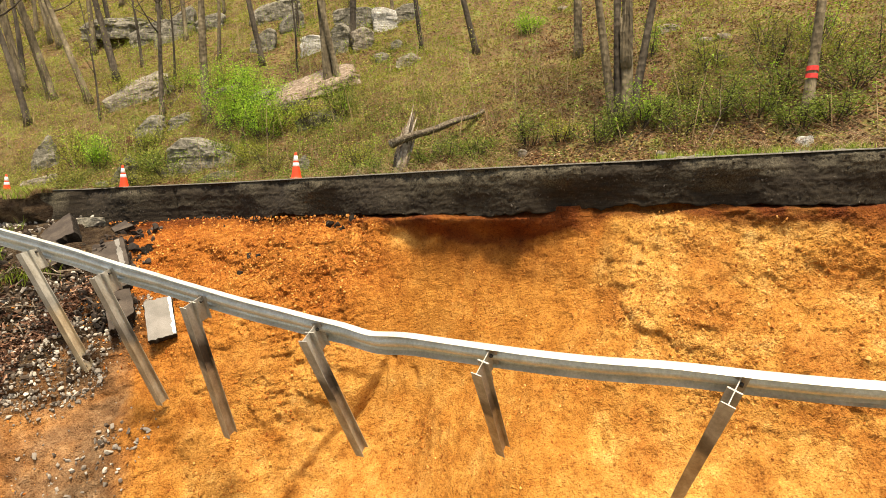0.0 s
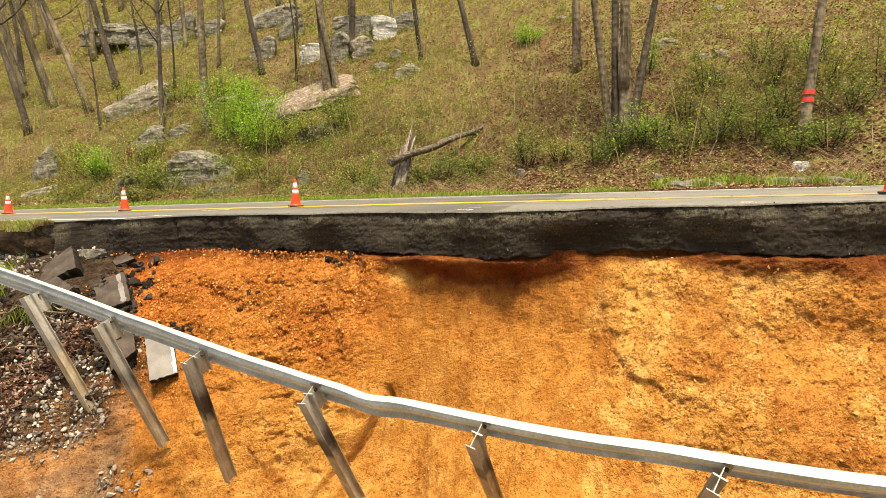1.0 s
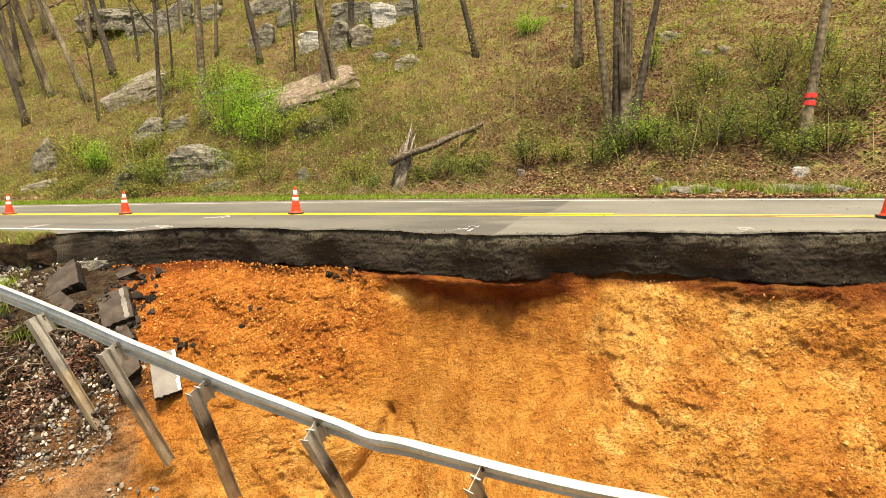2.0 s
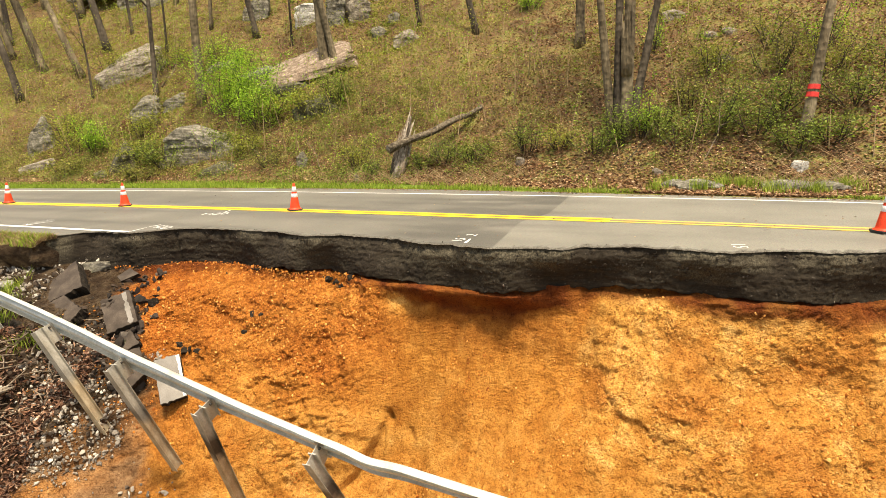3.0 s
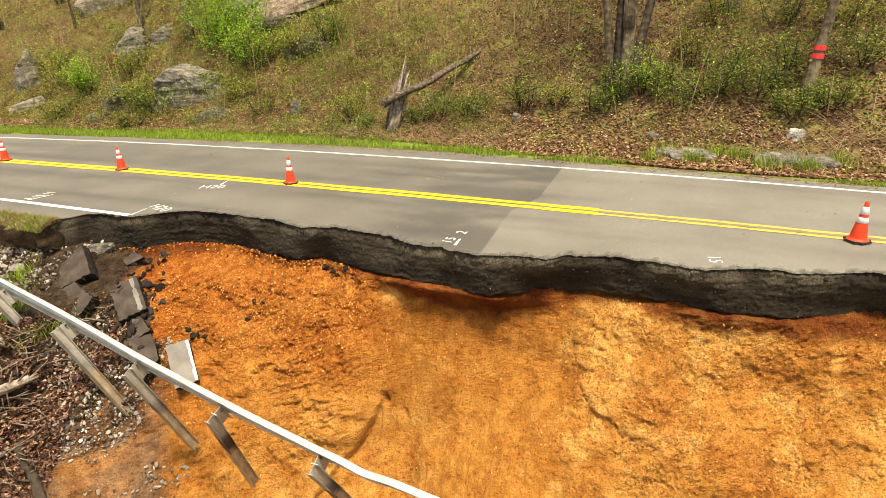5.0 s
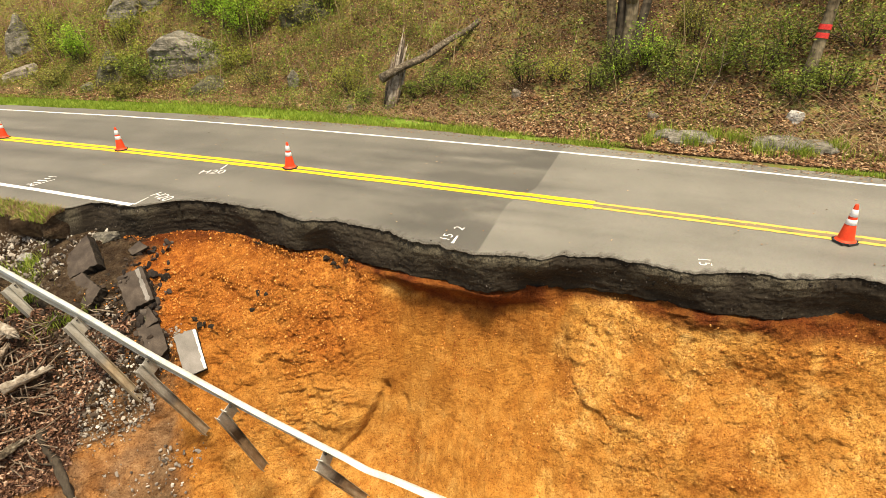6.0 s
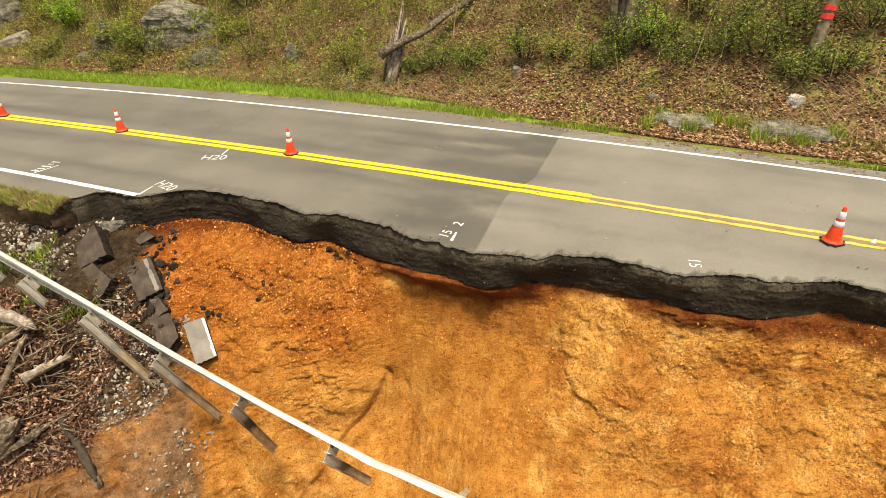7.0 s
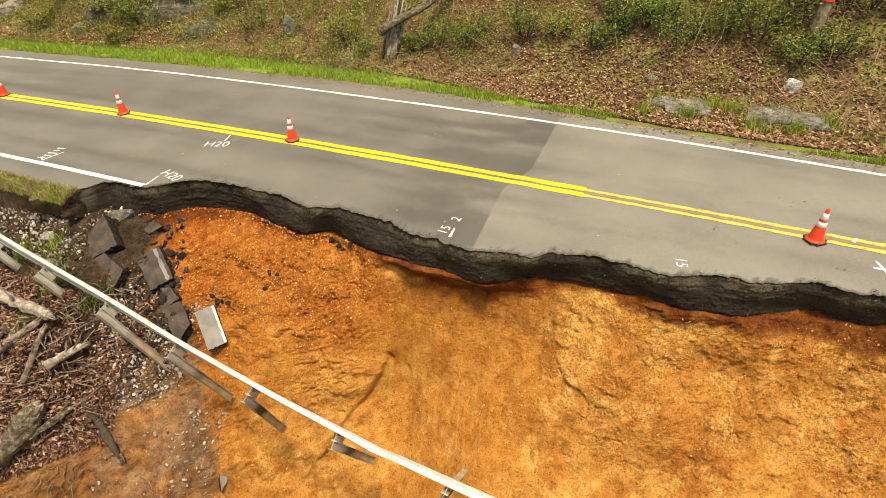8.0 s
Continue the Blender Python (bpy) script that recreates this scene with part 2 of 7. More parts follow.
def clay_material():
    mat, tree, bsdf = nodes_of("orange_clay")
    crumbly = mask(tree, "crumbly")
    big = tex(tree, "noise", 0.8, 4, 0.55)
    mid = tex(tree, "noise", 3.4, 6, 0.62)
    fine = tex(tree, "noise", 42.0, 4, 0.65)
    flow = tex(tree, "noise", 1.0, 5, 0.6, (7.0, 7.0, 0.8), 0.4)
    runs = tex(tree, "noise", 1.0, 4, 0.55, (2.0, 2.0, 0.4), 0.6)
    crumb, grit = tex(tree, "voronoi", 21.0), tex(tree, "voronoi", 46.0)
    col = ramp(tree, mid.outputs[0], ((0.3, (0.277, 0.107, 0.018)), (0.45, (0.36, 0.149, 0.027)), (0.6, (0.415, 0.186, 0.038)), (0.78, (0.48, 0.244, 0.062))))
    red = ramp(tree, mid.outputs[0], ((0.3, (0.206, 0.0555, 0.0095)), (0.5, (0.32, 0.099, 0.016)), (0.75, (0.425, 0.157, 0.03))))
    pale = ramp(tree, mid.outputs[0], ((0.25, (0.421, 0.189, 0.0366)), (0.5, (0.547, 0.288, 0.0697)), (0.75, (0.641, 0.401, 0.133))))
    soil = ramp(tree, mid.outputs[0], ((0.3, (0.0228, 0.0143, 0.0078)), (0.5, (0.052, 0.0351, 0.0195)), (0.75, (0.0975, 0.0715, 0.0416))))
    # red soil below the pavement, darkened to carry the shade of the undercut
    red_shade = ramp(tree, mid.outputs[0], ((0.3, (0.075, 0.018, 0.0044)), (0.7, (0.165, 0.044, 0.0085))))
    col = mix(tree, col, red, mask(tree, "red"))
    col = mix(tree, col, pale, mask(tree, "pale"))
    col = mix(tree, col, red_shade, mask(tree, "red_shade"))
    mud = ramp(tree, mid.outputs[0], ((0.3, (0.12, 0.064, 0.03)), (0.5, (0.205, 0.118, 0.058)), (0.75, (0.3, 0.195, 0.11))))
    col = mix(tree, col, mud, mask(tree, "mud"))
    col = mix(tree, col, soil, mask(tree, "soil"))
    col = mix(tree, col, ramp(tree, big.outputs[0], ((0.35, (0.84, 0.8, 0.76)), (0.62, (1.08, 1.1, 1.12)))), 0.7, "MULTIPLY")
    col = mix(tree, col, ramp(tree, runs.outputs[0], ((0.34, (0.76, 0.7, 0.64)), (0.5, grey(1.0)), (0.68, (1.12, 1.18, 1.28)))), 0.4, "MULTIPLY")
    col = mix(tree, col, ramp(tree, flow.outputs[0], ((0.32, (0.7, 0.58, 0.48)), (0.48, grey(1.0)), (0.7, grey(1.2)))), 0.42, "MULTIPLY")
    col = mix(tree, col, ramp(tree, fine.outputs[0], ((0.34, (0.58, 0.46, 0.38)), (0.46, grey(1.0)), (0.8, grey(1.12)))), 0.75, "MULTIPLY")
    col = mix(tree, col, ramp(tree, crumb.outputs["Color"], ((0.12, (0.66, 0.52, 0.44)), (0.5, grey(1.0)), (0.9, (1.3, 1.36, 1.45)))), scaled(tree, crumbly, 0.55), "MULTIPLY")
    # dark flecks put the shade of small hollows between crumbs into the colour
    col = mix(tree, col, ramp(tree, grit.outputs["Color"], ((0.1, (0.52, 0.38, 0.3)), (0.3, grey(1.0)), (0.72, grey(1.0)), (0.9, (1.35, 1.4, 1.5)))), scaled(tree, scaled(tree, crumbly, 0.5), 0.24, "ADD"), "MULTIPLY")
    shaded_pits, chips = tex(tree, "noise", 25.0, 3, 0.6), tex(tree, "noise", 11.0, 5, 0.7, None, 0.8)
    col = mix(tree, col, ramp(tree, shaded_pits.outputs[0], ((0.35, (0.48, 0.34, 0.27)), (0.41, grey(1.0)), (0.6, grey(1.0)), (0.68, (1.28, 1.34, 1.42)))), 0.75, "MULTIPLY")
    col = mix(tree, col, ramp(tree, chips.outputs[0], ((0.33, (0.5, 0.42, 0.36)), (0.42, grey(1.0)), (0.62, grey(1.0)), (0.72, (1.16, 1.22, 1.3)))), 0.7, "MULTIPLY")
    tree.links.new(col, bsdf.inputs["Base Color"])
    bsdf.inputs["Roughness"].default_value = 0.95
    bsdf.inputs["Specular IOR Level"].default_value = 0.12
    b0 = bump(tree, bsdf, flow.outputs[0], 0.5, 0.05)
    b1 = bump(tree, bsdf, mid.outputs[0], 0.5, 0.06, b0)
    b2 = bump(tree, bsdf, scaled(tree, crumb.outputs["Distance"], crumbly), 0.7, 0.022, b1, True)
    b3 = bump(tree, bsdf, scaled(tree, grit.outputs["Distance"], scaled(tree, scaled(tree, crumbly, 0.5), 0.5, "ADD")), 0.9, 0.026, b2, True)
    b4 = bump(tree, bsdf, chips.outputs[0], 0.8, 0.05, b3)
    bump(tree, bsdf, shaded_pits.outputs[0], 0.9, 0.035, b4)
    return mat


def floor_material():
    mat, tree, bsdf = nodes_of("forest_floor")
    mid = tex(tree, "noise", 1.1, 6, 0.65)
    fine = tex(tree, "noise", 22.0, 5, 0.7)
    leaf = tex(tree, "voronoi", 13.0)
    col = ramp(tree, mid.outputs[0], ((0.3, (0.075, 0.046, 0.022)), (0.48, (0.15, 0.096, 0.045)), (0.56, (0.17, 0.135, 0.048)), (0.68, (0.16, 0.165, 0.042))))
    col = mix(tree, col, leaf.outputs["Color"], 0.18, "OVERLAY")
    col = mix(tree, col, ramp(tree, fine.outputs[0], ((0.3, grey(0.4)), (0.65, grey(1.0)))), 0.8, "MULTIPLY")
    green = ramp(tree, fine.outputs[0], ((0.3, (0.06, 0.1, 0.012)), (0.7, (0.18, 0.27, 0.035))))
    col = mix(tree, col, green, mask(tree, "verge"))
    tree.links.new(col, bsdf.inputs["Base Color"])
    bsdf.inputs["Roughness"].default_value = 0.95
    bsdf.inputs["Specular IOR Level"].default_value = 0.1
    b1 = bump(tree, bsdf, leaf.outputs["Distance"], 0.6, 0.04)
    bump(tree, bsdf, fine.outputs[0], 0.8, 0.03, b1)
    return mat


def pavement_material(name, dark, light, worn):
    mat, tree, bsdf = nodes_of(name)
    patch = tex(tree, "noise", 0.55, 5, 0.6)
    grain = tex(tree, "noise", 90.0, 3, 0.7)
    chip = tex(tree, "voronoi", 120.0)
    col = ramp(tree, patch.outputs[0], ((0.32, dark), (0.52, light), (0.72, worn)))
    lane = mask(tree, "lane")
    col = mix(tree, col, mix(tree, col, grey(0.6), 1.0, "MULTIPLY"), lane)
    col = mix(tree, col, ramp(tree, grain.outputs[0], ((0.3, grey(0.5)), (0.7, grey(1.1)))), 0.75, "MULTIPLY")
    speck = tex(tree, "noise", 38.0, 3, 0.7)
    col = mix(tree, col, ramp(tree, speck.outputs[0], ((0.34, grey(0.62)), (0.5, grey(1.0)), (0.7, grey(1.18)))), 0.6, "MULTIPLY")
    col = mix(tree, col, chip.outputs["Color"], 0.14, "OVERLAY")
    col = mix(tree, col, ramp(tree, speck.outputs[0], ((0.38, (0.03, 0.026, 0.019)), (0.62, (0.11, 0.098, 0.075)))), mask(tree, "rim"))
    tree.links.new(col, bsdf.inputs["Base Color"])
    tree.links.new(ramp(tree, mask(tree, "rim"), ((0.0, grey(0.6)), (0.4, grey(0.97)))), bsdf.inputs["Roughness"])
    bsdf.inputs["Specular IOR Level"].default_value = 0.5
    bump(tree, bsdf, grain.outputs[0], 0.35, 0.004)
    return mat


def cut_material():
    mat, tree, bsdf = nodes_of("broken_asphalt")
    layers = tex(tree, "noise", 3.5, 6, 0.75, (0.9, 0.9, 6.0))
    grain = tex(tree, "noise", 38.0, 5, 0.75)
    stone = tex(tree, "voronoi", 45.0)
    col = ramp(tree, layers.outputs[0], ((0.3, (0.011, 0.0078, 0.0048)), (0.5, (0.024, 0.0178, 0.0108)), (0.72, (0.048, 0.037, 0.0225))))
    col = mix(tree, col, ramp(tree, grain.outputs[0], ((0.35, grey(0.35)), (0.6, grey(1.0)))), 0.8, "MULTIPLY")
    spots = ramp(tree, stone.outputs["Color"], ((0.86, grey(0)), (0.95, grey(0.25))))
    col = mix(tree, col, (0.2, 0.18, 0.15), spots)
    # olive-grey grain that also paints the lit upper face paler
    col = mix(tree, col, mix(tree, ramp(tree, grain.outputs[0], ((0.36, (0.02, 0.0165, 0.0095)), (0.5, (0.062, 0.053, 0.034)), (0.68, (0.135, 0.117, 0.08)))), (0.16, 0.145, 0.12), spots), mask(tree, "dusty_lit"))
    tree.links.new(col, bsdf.inputs["Base Color"])
    bsdf.inputs["Roughness"].default_value = 0.9
    bsdf.inputs["Specular IOR Level"].default_value = 0.2
    b1 = bump(tree, bsdf, layers.outputs[0], 0.2, 0.015)
    bump(tree, bsdf, grain.outputs[0], 0.7, 0.018, b1)
    return mat


def paint_material(name, colour, wear):
    mat, tree, bsdf = nodes_of(name)
    grain = tex(tree, "noise", 60.0, 4, 0.75)
    patch = tex(tree, "noise", 2.5, 5, 0.6)
    col = mix(tree, colour, (0.16, 0.145, 0.12), ramp(tree, grain.outputs[0], ((0.62 - wear, grey(0)), (0.75 - wear * 0.5, grey(0.7)))))
    col = mix(tree, col, ramp(tree, patch.outputs[0], ((0.3, grey(0.72)), (0.65, grey(1)))), 0.7, "MULTIPLY")
    tree.links.new(col, bsdf.inputs["Base Color"])
    bsdf.inputs["Roughness"].default_value = 0.6
    bump(tree, bsdf, grain.outputs[0], 0.4, 0.004)
    return mat


CLAY = clay_material()
FLOOR = floor_material()
OLD_TAR = pavement_material("old_asphalt", (0.122, 0.114, 0.089), (0.144, 0.134, 0.105), (0.168, 0.156, 0.123))
NEW_TAR = pavement_material("pale_asphalt", (0.148, 0.139, 0.11), (0.176, 0.166, 0.131), (0.202, 0.19, 0.152))
CUT = cut_material()
YELLOW = paint_material("yellow_paint", (0.72, 0.47, 0.015), 0.02)
FADED = paint_material("worn_yellow_paint", (0.62, 0.42, 0.05), 0.17)
STAINED = paint_material("brown_worn_paint", (0.19, 0.14, 0.075), 0.1)
WHITE = paint_material("white_paint", (0.72, 0.705, 0.64), 0.12)
STEEL = surface("galvanised_steel", (0.46, 0.45, 0.36), (0.6, 0.59, 0.49), (0.72, 0.71, 0.61), 3.0, 0.36, 30, 0.002, 0.2, 0.3, spec=0.6)
POST_DARK = surface("tarred_steel", (0.025, 0.022, 0.018), (0.05, 0.045, 0.036), (0.1, 0.085, 0.065), 6.0, 0.8, 25, 0.004, 0.5)
def post_material():
    mat, tree, bsdf = nodes_of("stained_steel")
    blot, fine = tex(tree, "noise", 7.0, 5, 0.65, (1, 1, 0.4)), tex(tree, "noise", 28.0, 4, 0.65)
    col = ramp(tree, blot.outputs[0], ((0.3, (0.23, 0.21, 0.165)), (0.5, (0.34, 0.325, 0.27)), (0.7, (0.44, 0.425, 0.36))))
    clay = ramp(tree, blot.outputs[0], ((0.3, (0.25, 0.18, 0.1)), (0.55, (0.42, 0.34, 0.215)), (0.7, (0.52, 0.46, 0.33))))
    col = mix(tree, col, clay, mask(tree, "clay"))
    col = mix(tree, col, ramp(tree, blot.outputs[0], ((0.3, (0.025, 0.02, 0.014)), (0.7, (0.075, 0.062, 0.045)))), mask(tree, "tar"))
    col = mix(tree, col, ramp(tree, fine.outputs[0], ((0.3, grey(0.6)), (0.6, grey(1.0)))), 0.5, "MULTIPLY")
    tree.links.new(col, bsdf.inputs["Base Color"])
    bsdf.inputs["Roughness"].default_value, bsdf.inputs["Metallic"].default_value = 0.65, 0.15
    bump(tree, bsdf, fine.outputs[0], 0.4, 0.003)
    return mat


POST_STEEL = post_material()
ORANGE = surface("orange_rubber", (0.74, 0.05, 0.016), (0.84, 0.066, 0.02), (0.88, 0.09, 0.028), 6.0, 0.55, 40, 0.001, 0.2)
SLEEVE = surface("reflective_white", (0.72, 0.72, 0.7), (0.82, 0.82, 0.8), (0.86, 0.86, 0.85), 8.0, 0.4, 60, 0.001, 0.1)
BLACK = surface("black_rubber", (0.02, 0.02, 0.02), (0.035, 0.033, 0.03), (0.06, 0.055, 0.05), 6.0, 0.7, 40, 0.002, 0.3)
def rock_material(name, dark, mid, light, moss):
    mat, tree, bsdf = nodes_of(name)
    big, med, fine = tex(tree, "noise", 0.7, 5, 0.65), tex(tree, "noise", 3.2, 7, 0.72), tex(tree, "noise", 18.0, 5, 0.75)
    beds = tex(tree, "noise", 1.6, 4, 0.6, (0.5, 0.5, 4.5))
    col = ramp(tree, med.outputs[0], ((0.34, dark), (0.5, mid), (0.68, light)))
    col = mix(tree, col, (0.085, 0.083, 0.038), ramp(tree, big.outputs[0], ((0.62 - moss, grey(0)), (0.72 - moss, grey(0.8)))))
    col = mix(tree, col, ramp(tree, beds.outputs[0], ((0.34, grey(0.5)), (0.42, grey(1.0)))), 0.7, "MULTIPLY")
    col = mix(tree, col, ramp(tree, fine.outputs[0], ((0.34, grey(0.4)), (0.52, grey(1.0)), (0.7, grey(1.2)))), 0.8, "MULTIPLY")
    tree.links.new(col, bsdf.inputs["Base Color"])
    bsdf.inputs["Roughness"].default_value = 0.95
    bsdf.inputs["Specular IOR Level"].default_value = 0.1
    b1 = bump(tree, bsdf, beds.outputs[0], 0.8, 0.2)
    b2 = bump(tree, bsdf, med.outputs[0], 0.9, 0.15, b1)
    bump(tree, bsdf, fine.outputs[0], 0.9, 0.05, b2)
    return mat


ROCK = rock_material("lichened_sandstone", (0.075, 0.068, 0.05), (0.19, 0.174, 0.132), (0.36, 0.33, 0.265), 0.06)
PALE_ROCK = rock_material("pale_sandstone", (0.11, 0.092, 0.066), (0.25, 0.215, 0.165), (0.45, 0.4, 0.325), 0.03)
MOSSY = rock_material("mossy_sandstone", (0.05, 0.048, 0.027), (0.115, 0.108, 0.068), (0.24, 0.22, 0.16), 0.08)
TAN_ROCK = rock_material("tan_sandstone", (0.12, 0.088, 0.06), (0.26, 0.195, 0.14), (0.46, 0.38, 0.3), -0.02)
RUSTY = surface("rusty_earth", (0.07, 0.03, 0.016), (0.16, 0.068, 0.034), (0.25, 0.115, 0.06), 5.0, 0.95, 30, 0.03, 0.9)
WHITE_ROCK = rock_material("white_sandstone", (0.3, 0.28, 0.24), (0.5, 0.48, 0.42), (0.68, 0.65, 0.58), -0.1)
BARK = surface("grey_bark", (0.042, 0.032, 0.018), (0.13, 0.101, 0.058), (0.27, 0.218, 0.135), 2.0, 0.95, 16, 0.03, 0.9, stretch=(1, 1, 0.22))
DARK_BARK = surface("dark_bark", (0.026, 0.02, 0.013), (0.065, 0.051, 0.034), (0.13, 0.105, 0.072), 2.0, 0.95, 16, 0.03, 0.9, stretch=(1, 1, 0.22))
DEAD = surface("weathered_wood", (0.12, 0.092, 0.062), (0.28, 0.232, 0.17), (0.5, 0.44, 0.35), 9.0, 0.92, 40, 0.02, 1.0)
OLD_WOOD = surface("brown_old_wood", (0.075, 0.052, 0.033), (0.19, 0.142, 0.095), (0.4, 0.33, 0.245), 8.0, 0.92, 40, 0.02, 1.0)
LOG_BARK = surface("mossy_log_bark", (0.036, 0.027, 0.016), (0.12, 0.092, 0.058), (0.34, 0.29, 0.2), 10.0, 0.95, 45, 0.03, 1.0)
TAN = surface("dry_stalk", (0.2, 0.13, 0.06), (0.33, 0.23, 0.12), (0.45, 0.34, 0.2), 2.0, 0.9, 20, 0.005, 0.4)
STONE = leafy("crushed_limestone", ((0.0, (0.08, 0.062, 0.045)), (0.4, (0.19, 0.162, 0.128)), (0.75, (0.29, 0.257, 0.207)), (1.0, (0.46, 0.425, 0.355))), 0.9, 0.0)
STONE_LUMP = surface("crushed_limestone", (0.1, 0.092, 0.08), (0.22, 0.205, 0.18), (0.42, 0.4, 0.36), 7.0, 0.9, 30, 0.01, 0.5)
SOIL = surface("dark_soil", (0.02, 0.013, 0.008), (0.048, 0.032, 0.02), (0.095, 0.067, 0.044), 3.0, 0.95, 25, 0.02, 0.8)
CRUMB = leafy("clay_crumbs", ((0.0, (0.2, 0.052, 0.009)), (0.35, (0.36, 0.118, 0.019)), (0.75, (0.47, 0.185, 0.037)), (1.0, (0.66, 0.33, 0.095))), 0.95, 0.0)
PALE_CRUMB = leafy("pale_clay_crumbs", ((0.0, (0.26, 0.09, 0.018)), (0.5, (0.43, 0.19, 0.044)), (1.0, (0.58, 0.32, 0.1))), 0.95, 0.0)
DARK_SLAB = surface("dirty_asphalt", (0.028, 0.021, 0.015), (0.058, 0.044, 0.032), (0.1, 0.078, 0.058), 3.0, 0.9, 50, 0.006, 0.6)
TAR_CRUMB = leafy("asphalt_crumbs", ((0.0, (0.008, 0.0065, 0.005)), (0.6, (0.025, 0.02, 0.015)), (0.93, (0.045, 0.038, 0.028)), (1.0, (0.14, 0.12, 0.1))), 0.9, 0.0)
RUBBLE = leafy("asphalt_rubble", ((0.0, (0.012, 0.009, 0.007)), (0.6, (0.034, 0.026, 0.02)), (0.9, (0.06, 0.046, 0.035)), (1.0, (0.12, 0.1, 0.08))), 0.9, 0.0)
CHIP = leafy("bark_chips", ((0.0, (0.05, 0.024, 0.014)), (0.5, (0.13, 0.066, 0.038)), (1.0, (0.32, 0.23, 0.16))), 0.85, 0.0)
SLAB_TOP = surface("slab_asphalt", (0.13, 0.12, 0.1), (0.19, 0.175, 0.15), (0.25, 0.23, 0.2), 2.0, 0.85, 60, 0.004, 0.5)
RED_BAND = surface("red_paint", (0.6, 0.035, 0.03), (0.75, 0.05, 0.04), (0.8, 0.09, 0.07), 8.0, 0.6, 30, 0.004, 0.4)
LITTER = leafy("dead_leaves", ((0.0, (0.04, 0.019, 0.01)), (0.3, (0.145, 0.072, 0.033)), (0.6, (0.27, 0.145, 0.068)), (0.85, (0.4, 0.255, 0.13)), (1.0, (0.5, 0.37, 0.23))), 0.75, 0.15)
DARK_LITTER = leafy("wet_dead_leaves", ((0.0, (0.035, 0.017, 0.01)), (0.3, (0.1, 0.047, 0.027)), (0.6, (0.21, 0.105, 0.06)), (0.85, (0.33, 0.19, 0.115)), (1.0, (0.5, 0.35, 0.24))), 0.7, 0.1)
GRASS = leafy("bright_grass", ((0.0, (0.1, 0.155, 0.016)), (0.5, (0.21, 0.3, 0.028)), (1.0, (0.37, 0.42, 0.08))), 0.6, 0.35)
SPRING = leafy("spring_leaves", ((0.0, (0.1, 0.2, 0.016)), (0.5, (0.22, 0.4, 0.03)), (1.0, (0.4, 0.56, 0.07))), 0.55, 0.4)
OLIVE = leafy("young_leaves", ((0.0, (0.1, 0.11, 0.018)), (0.4, (0.2, 0.222, 0.03)), (0.8, (0.31, 0.335, 0.048)), (1.0, (0.4, 0.4, 0.1))), 0.6, 0.4)
DEEP = leafy("shrub_leaves", ((0.0, (0.06, 0.085, 0.014)), (0.5, (0.14, 0.19, 0.028)), (1.0, (0.27, 0.33, 0.06))), 0.55, 0.35)
DULL_GREEN = leafy("dull_weeds", ((0.0, (0.085, 0.085, 0.02)), (0.4, (0.17, 0.175, 0.033)), (0.75, (0.245, 0.255, 0.046)), (1.0, (0.35, 0.31, 0.1))), 0.6, 0.35)
STRAW = leafy("dry_grass", ((0.0, (0.13, 0.075, 0.035)), (0.5, (0.27, 0.175, 0.085)), (1.0, (0.42, 0.31, 0.17))), 0.8, 0.2)


# ---- mesh helpers ----
def mesh_from(name, verts, faces, mats, smooth_shade=True):
    me = bpy.data.meshes.new(name)
    verts = np.ascontiguousarray(verts, dtype=np.float32)
    faces = np.ascontiguousarray(faces, dtype=np.int32)
    k = faces.shape[1]
    me.vertices.add(len(verts))
    me.vertices.foreach_set("co", verts.ravel())
    me.loops.add(faces.size)
    me.loops.foreach_set("vertex_index", faces.ravel())
    me.polygons.add(len(faces))
    me.polygons.foreach_set("loop_start", np.arange(0, faces.size, k, dtype=np.int32))
    me.polygons.foreach_set("use_smooth", np.full(len(faces), smooth_shade))
    me.update(calc_edges=True)
    for m in mats if isinstance(mats, (list, tuple)) else [mats]:
        me.materials.append(m)
    return me


def point_mask(me, name, values):
    a = me.attributes.new(name, "FLOAT", "POINT")
    a.data.foreach_set("value", np.ascontiguousarray(values, dtype=np.float32).ravel())


def grid_faces(rows, cols):
    i = np.arange((rows - 1) * (cols - 1))
    a = (i // (cols - 1)) * cols + i % (cols - 1)
    return np.stack([a, a + 1, a + cols + 1, a + cols], 1)


def part(name, bm, material, parent, label=""):
    """Links a bmesh or a mesh as one object under a thing."""
    if isinstance(bm, bmesh.types.BMesh):
        me = bpy.data.meshes.new(name)
        bm.to_mesh(me)
        bm.free()
        me.materials.append(material)
    else:
        me = bm
    ob = new(name, me)
    ob.parent = parent
    if label:
        ob["label"] = label
    return ob


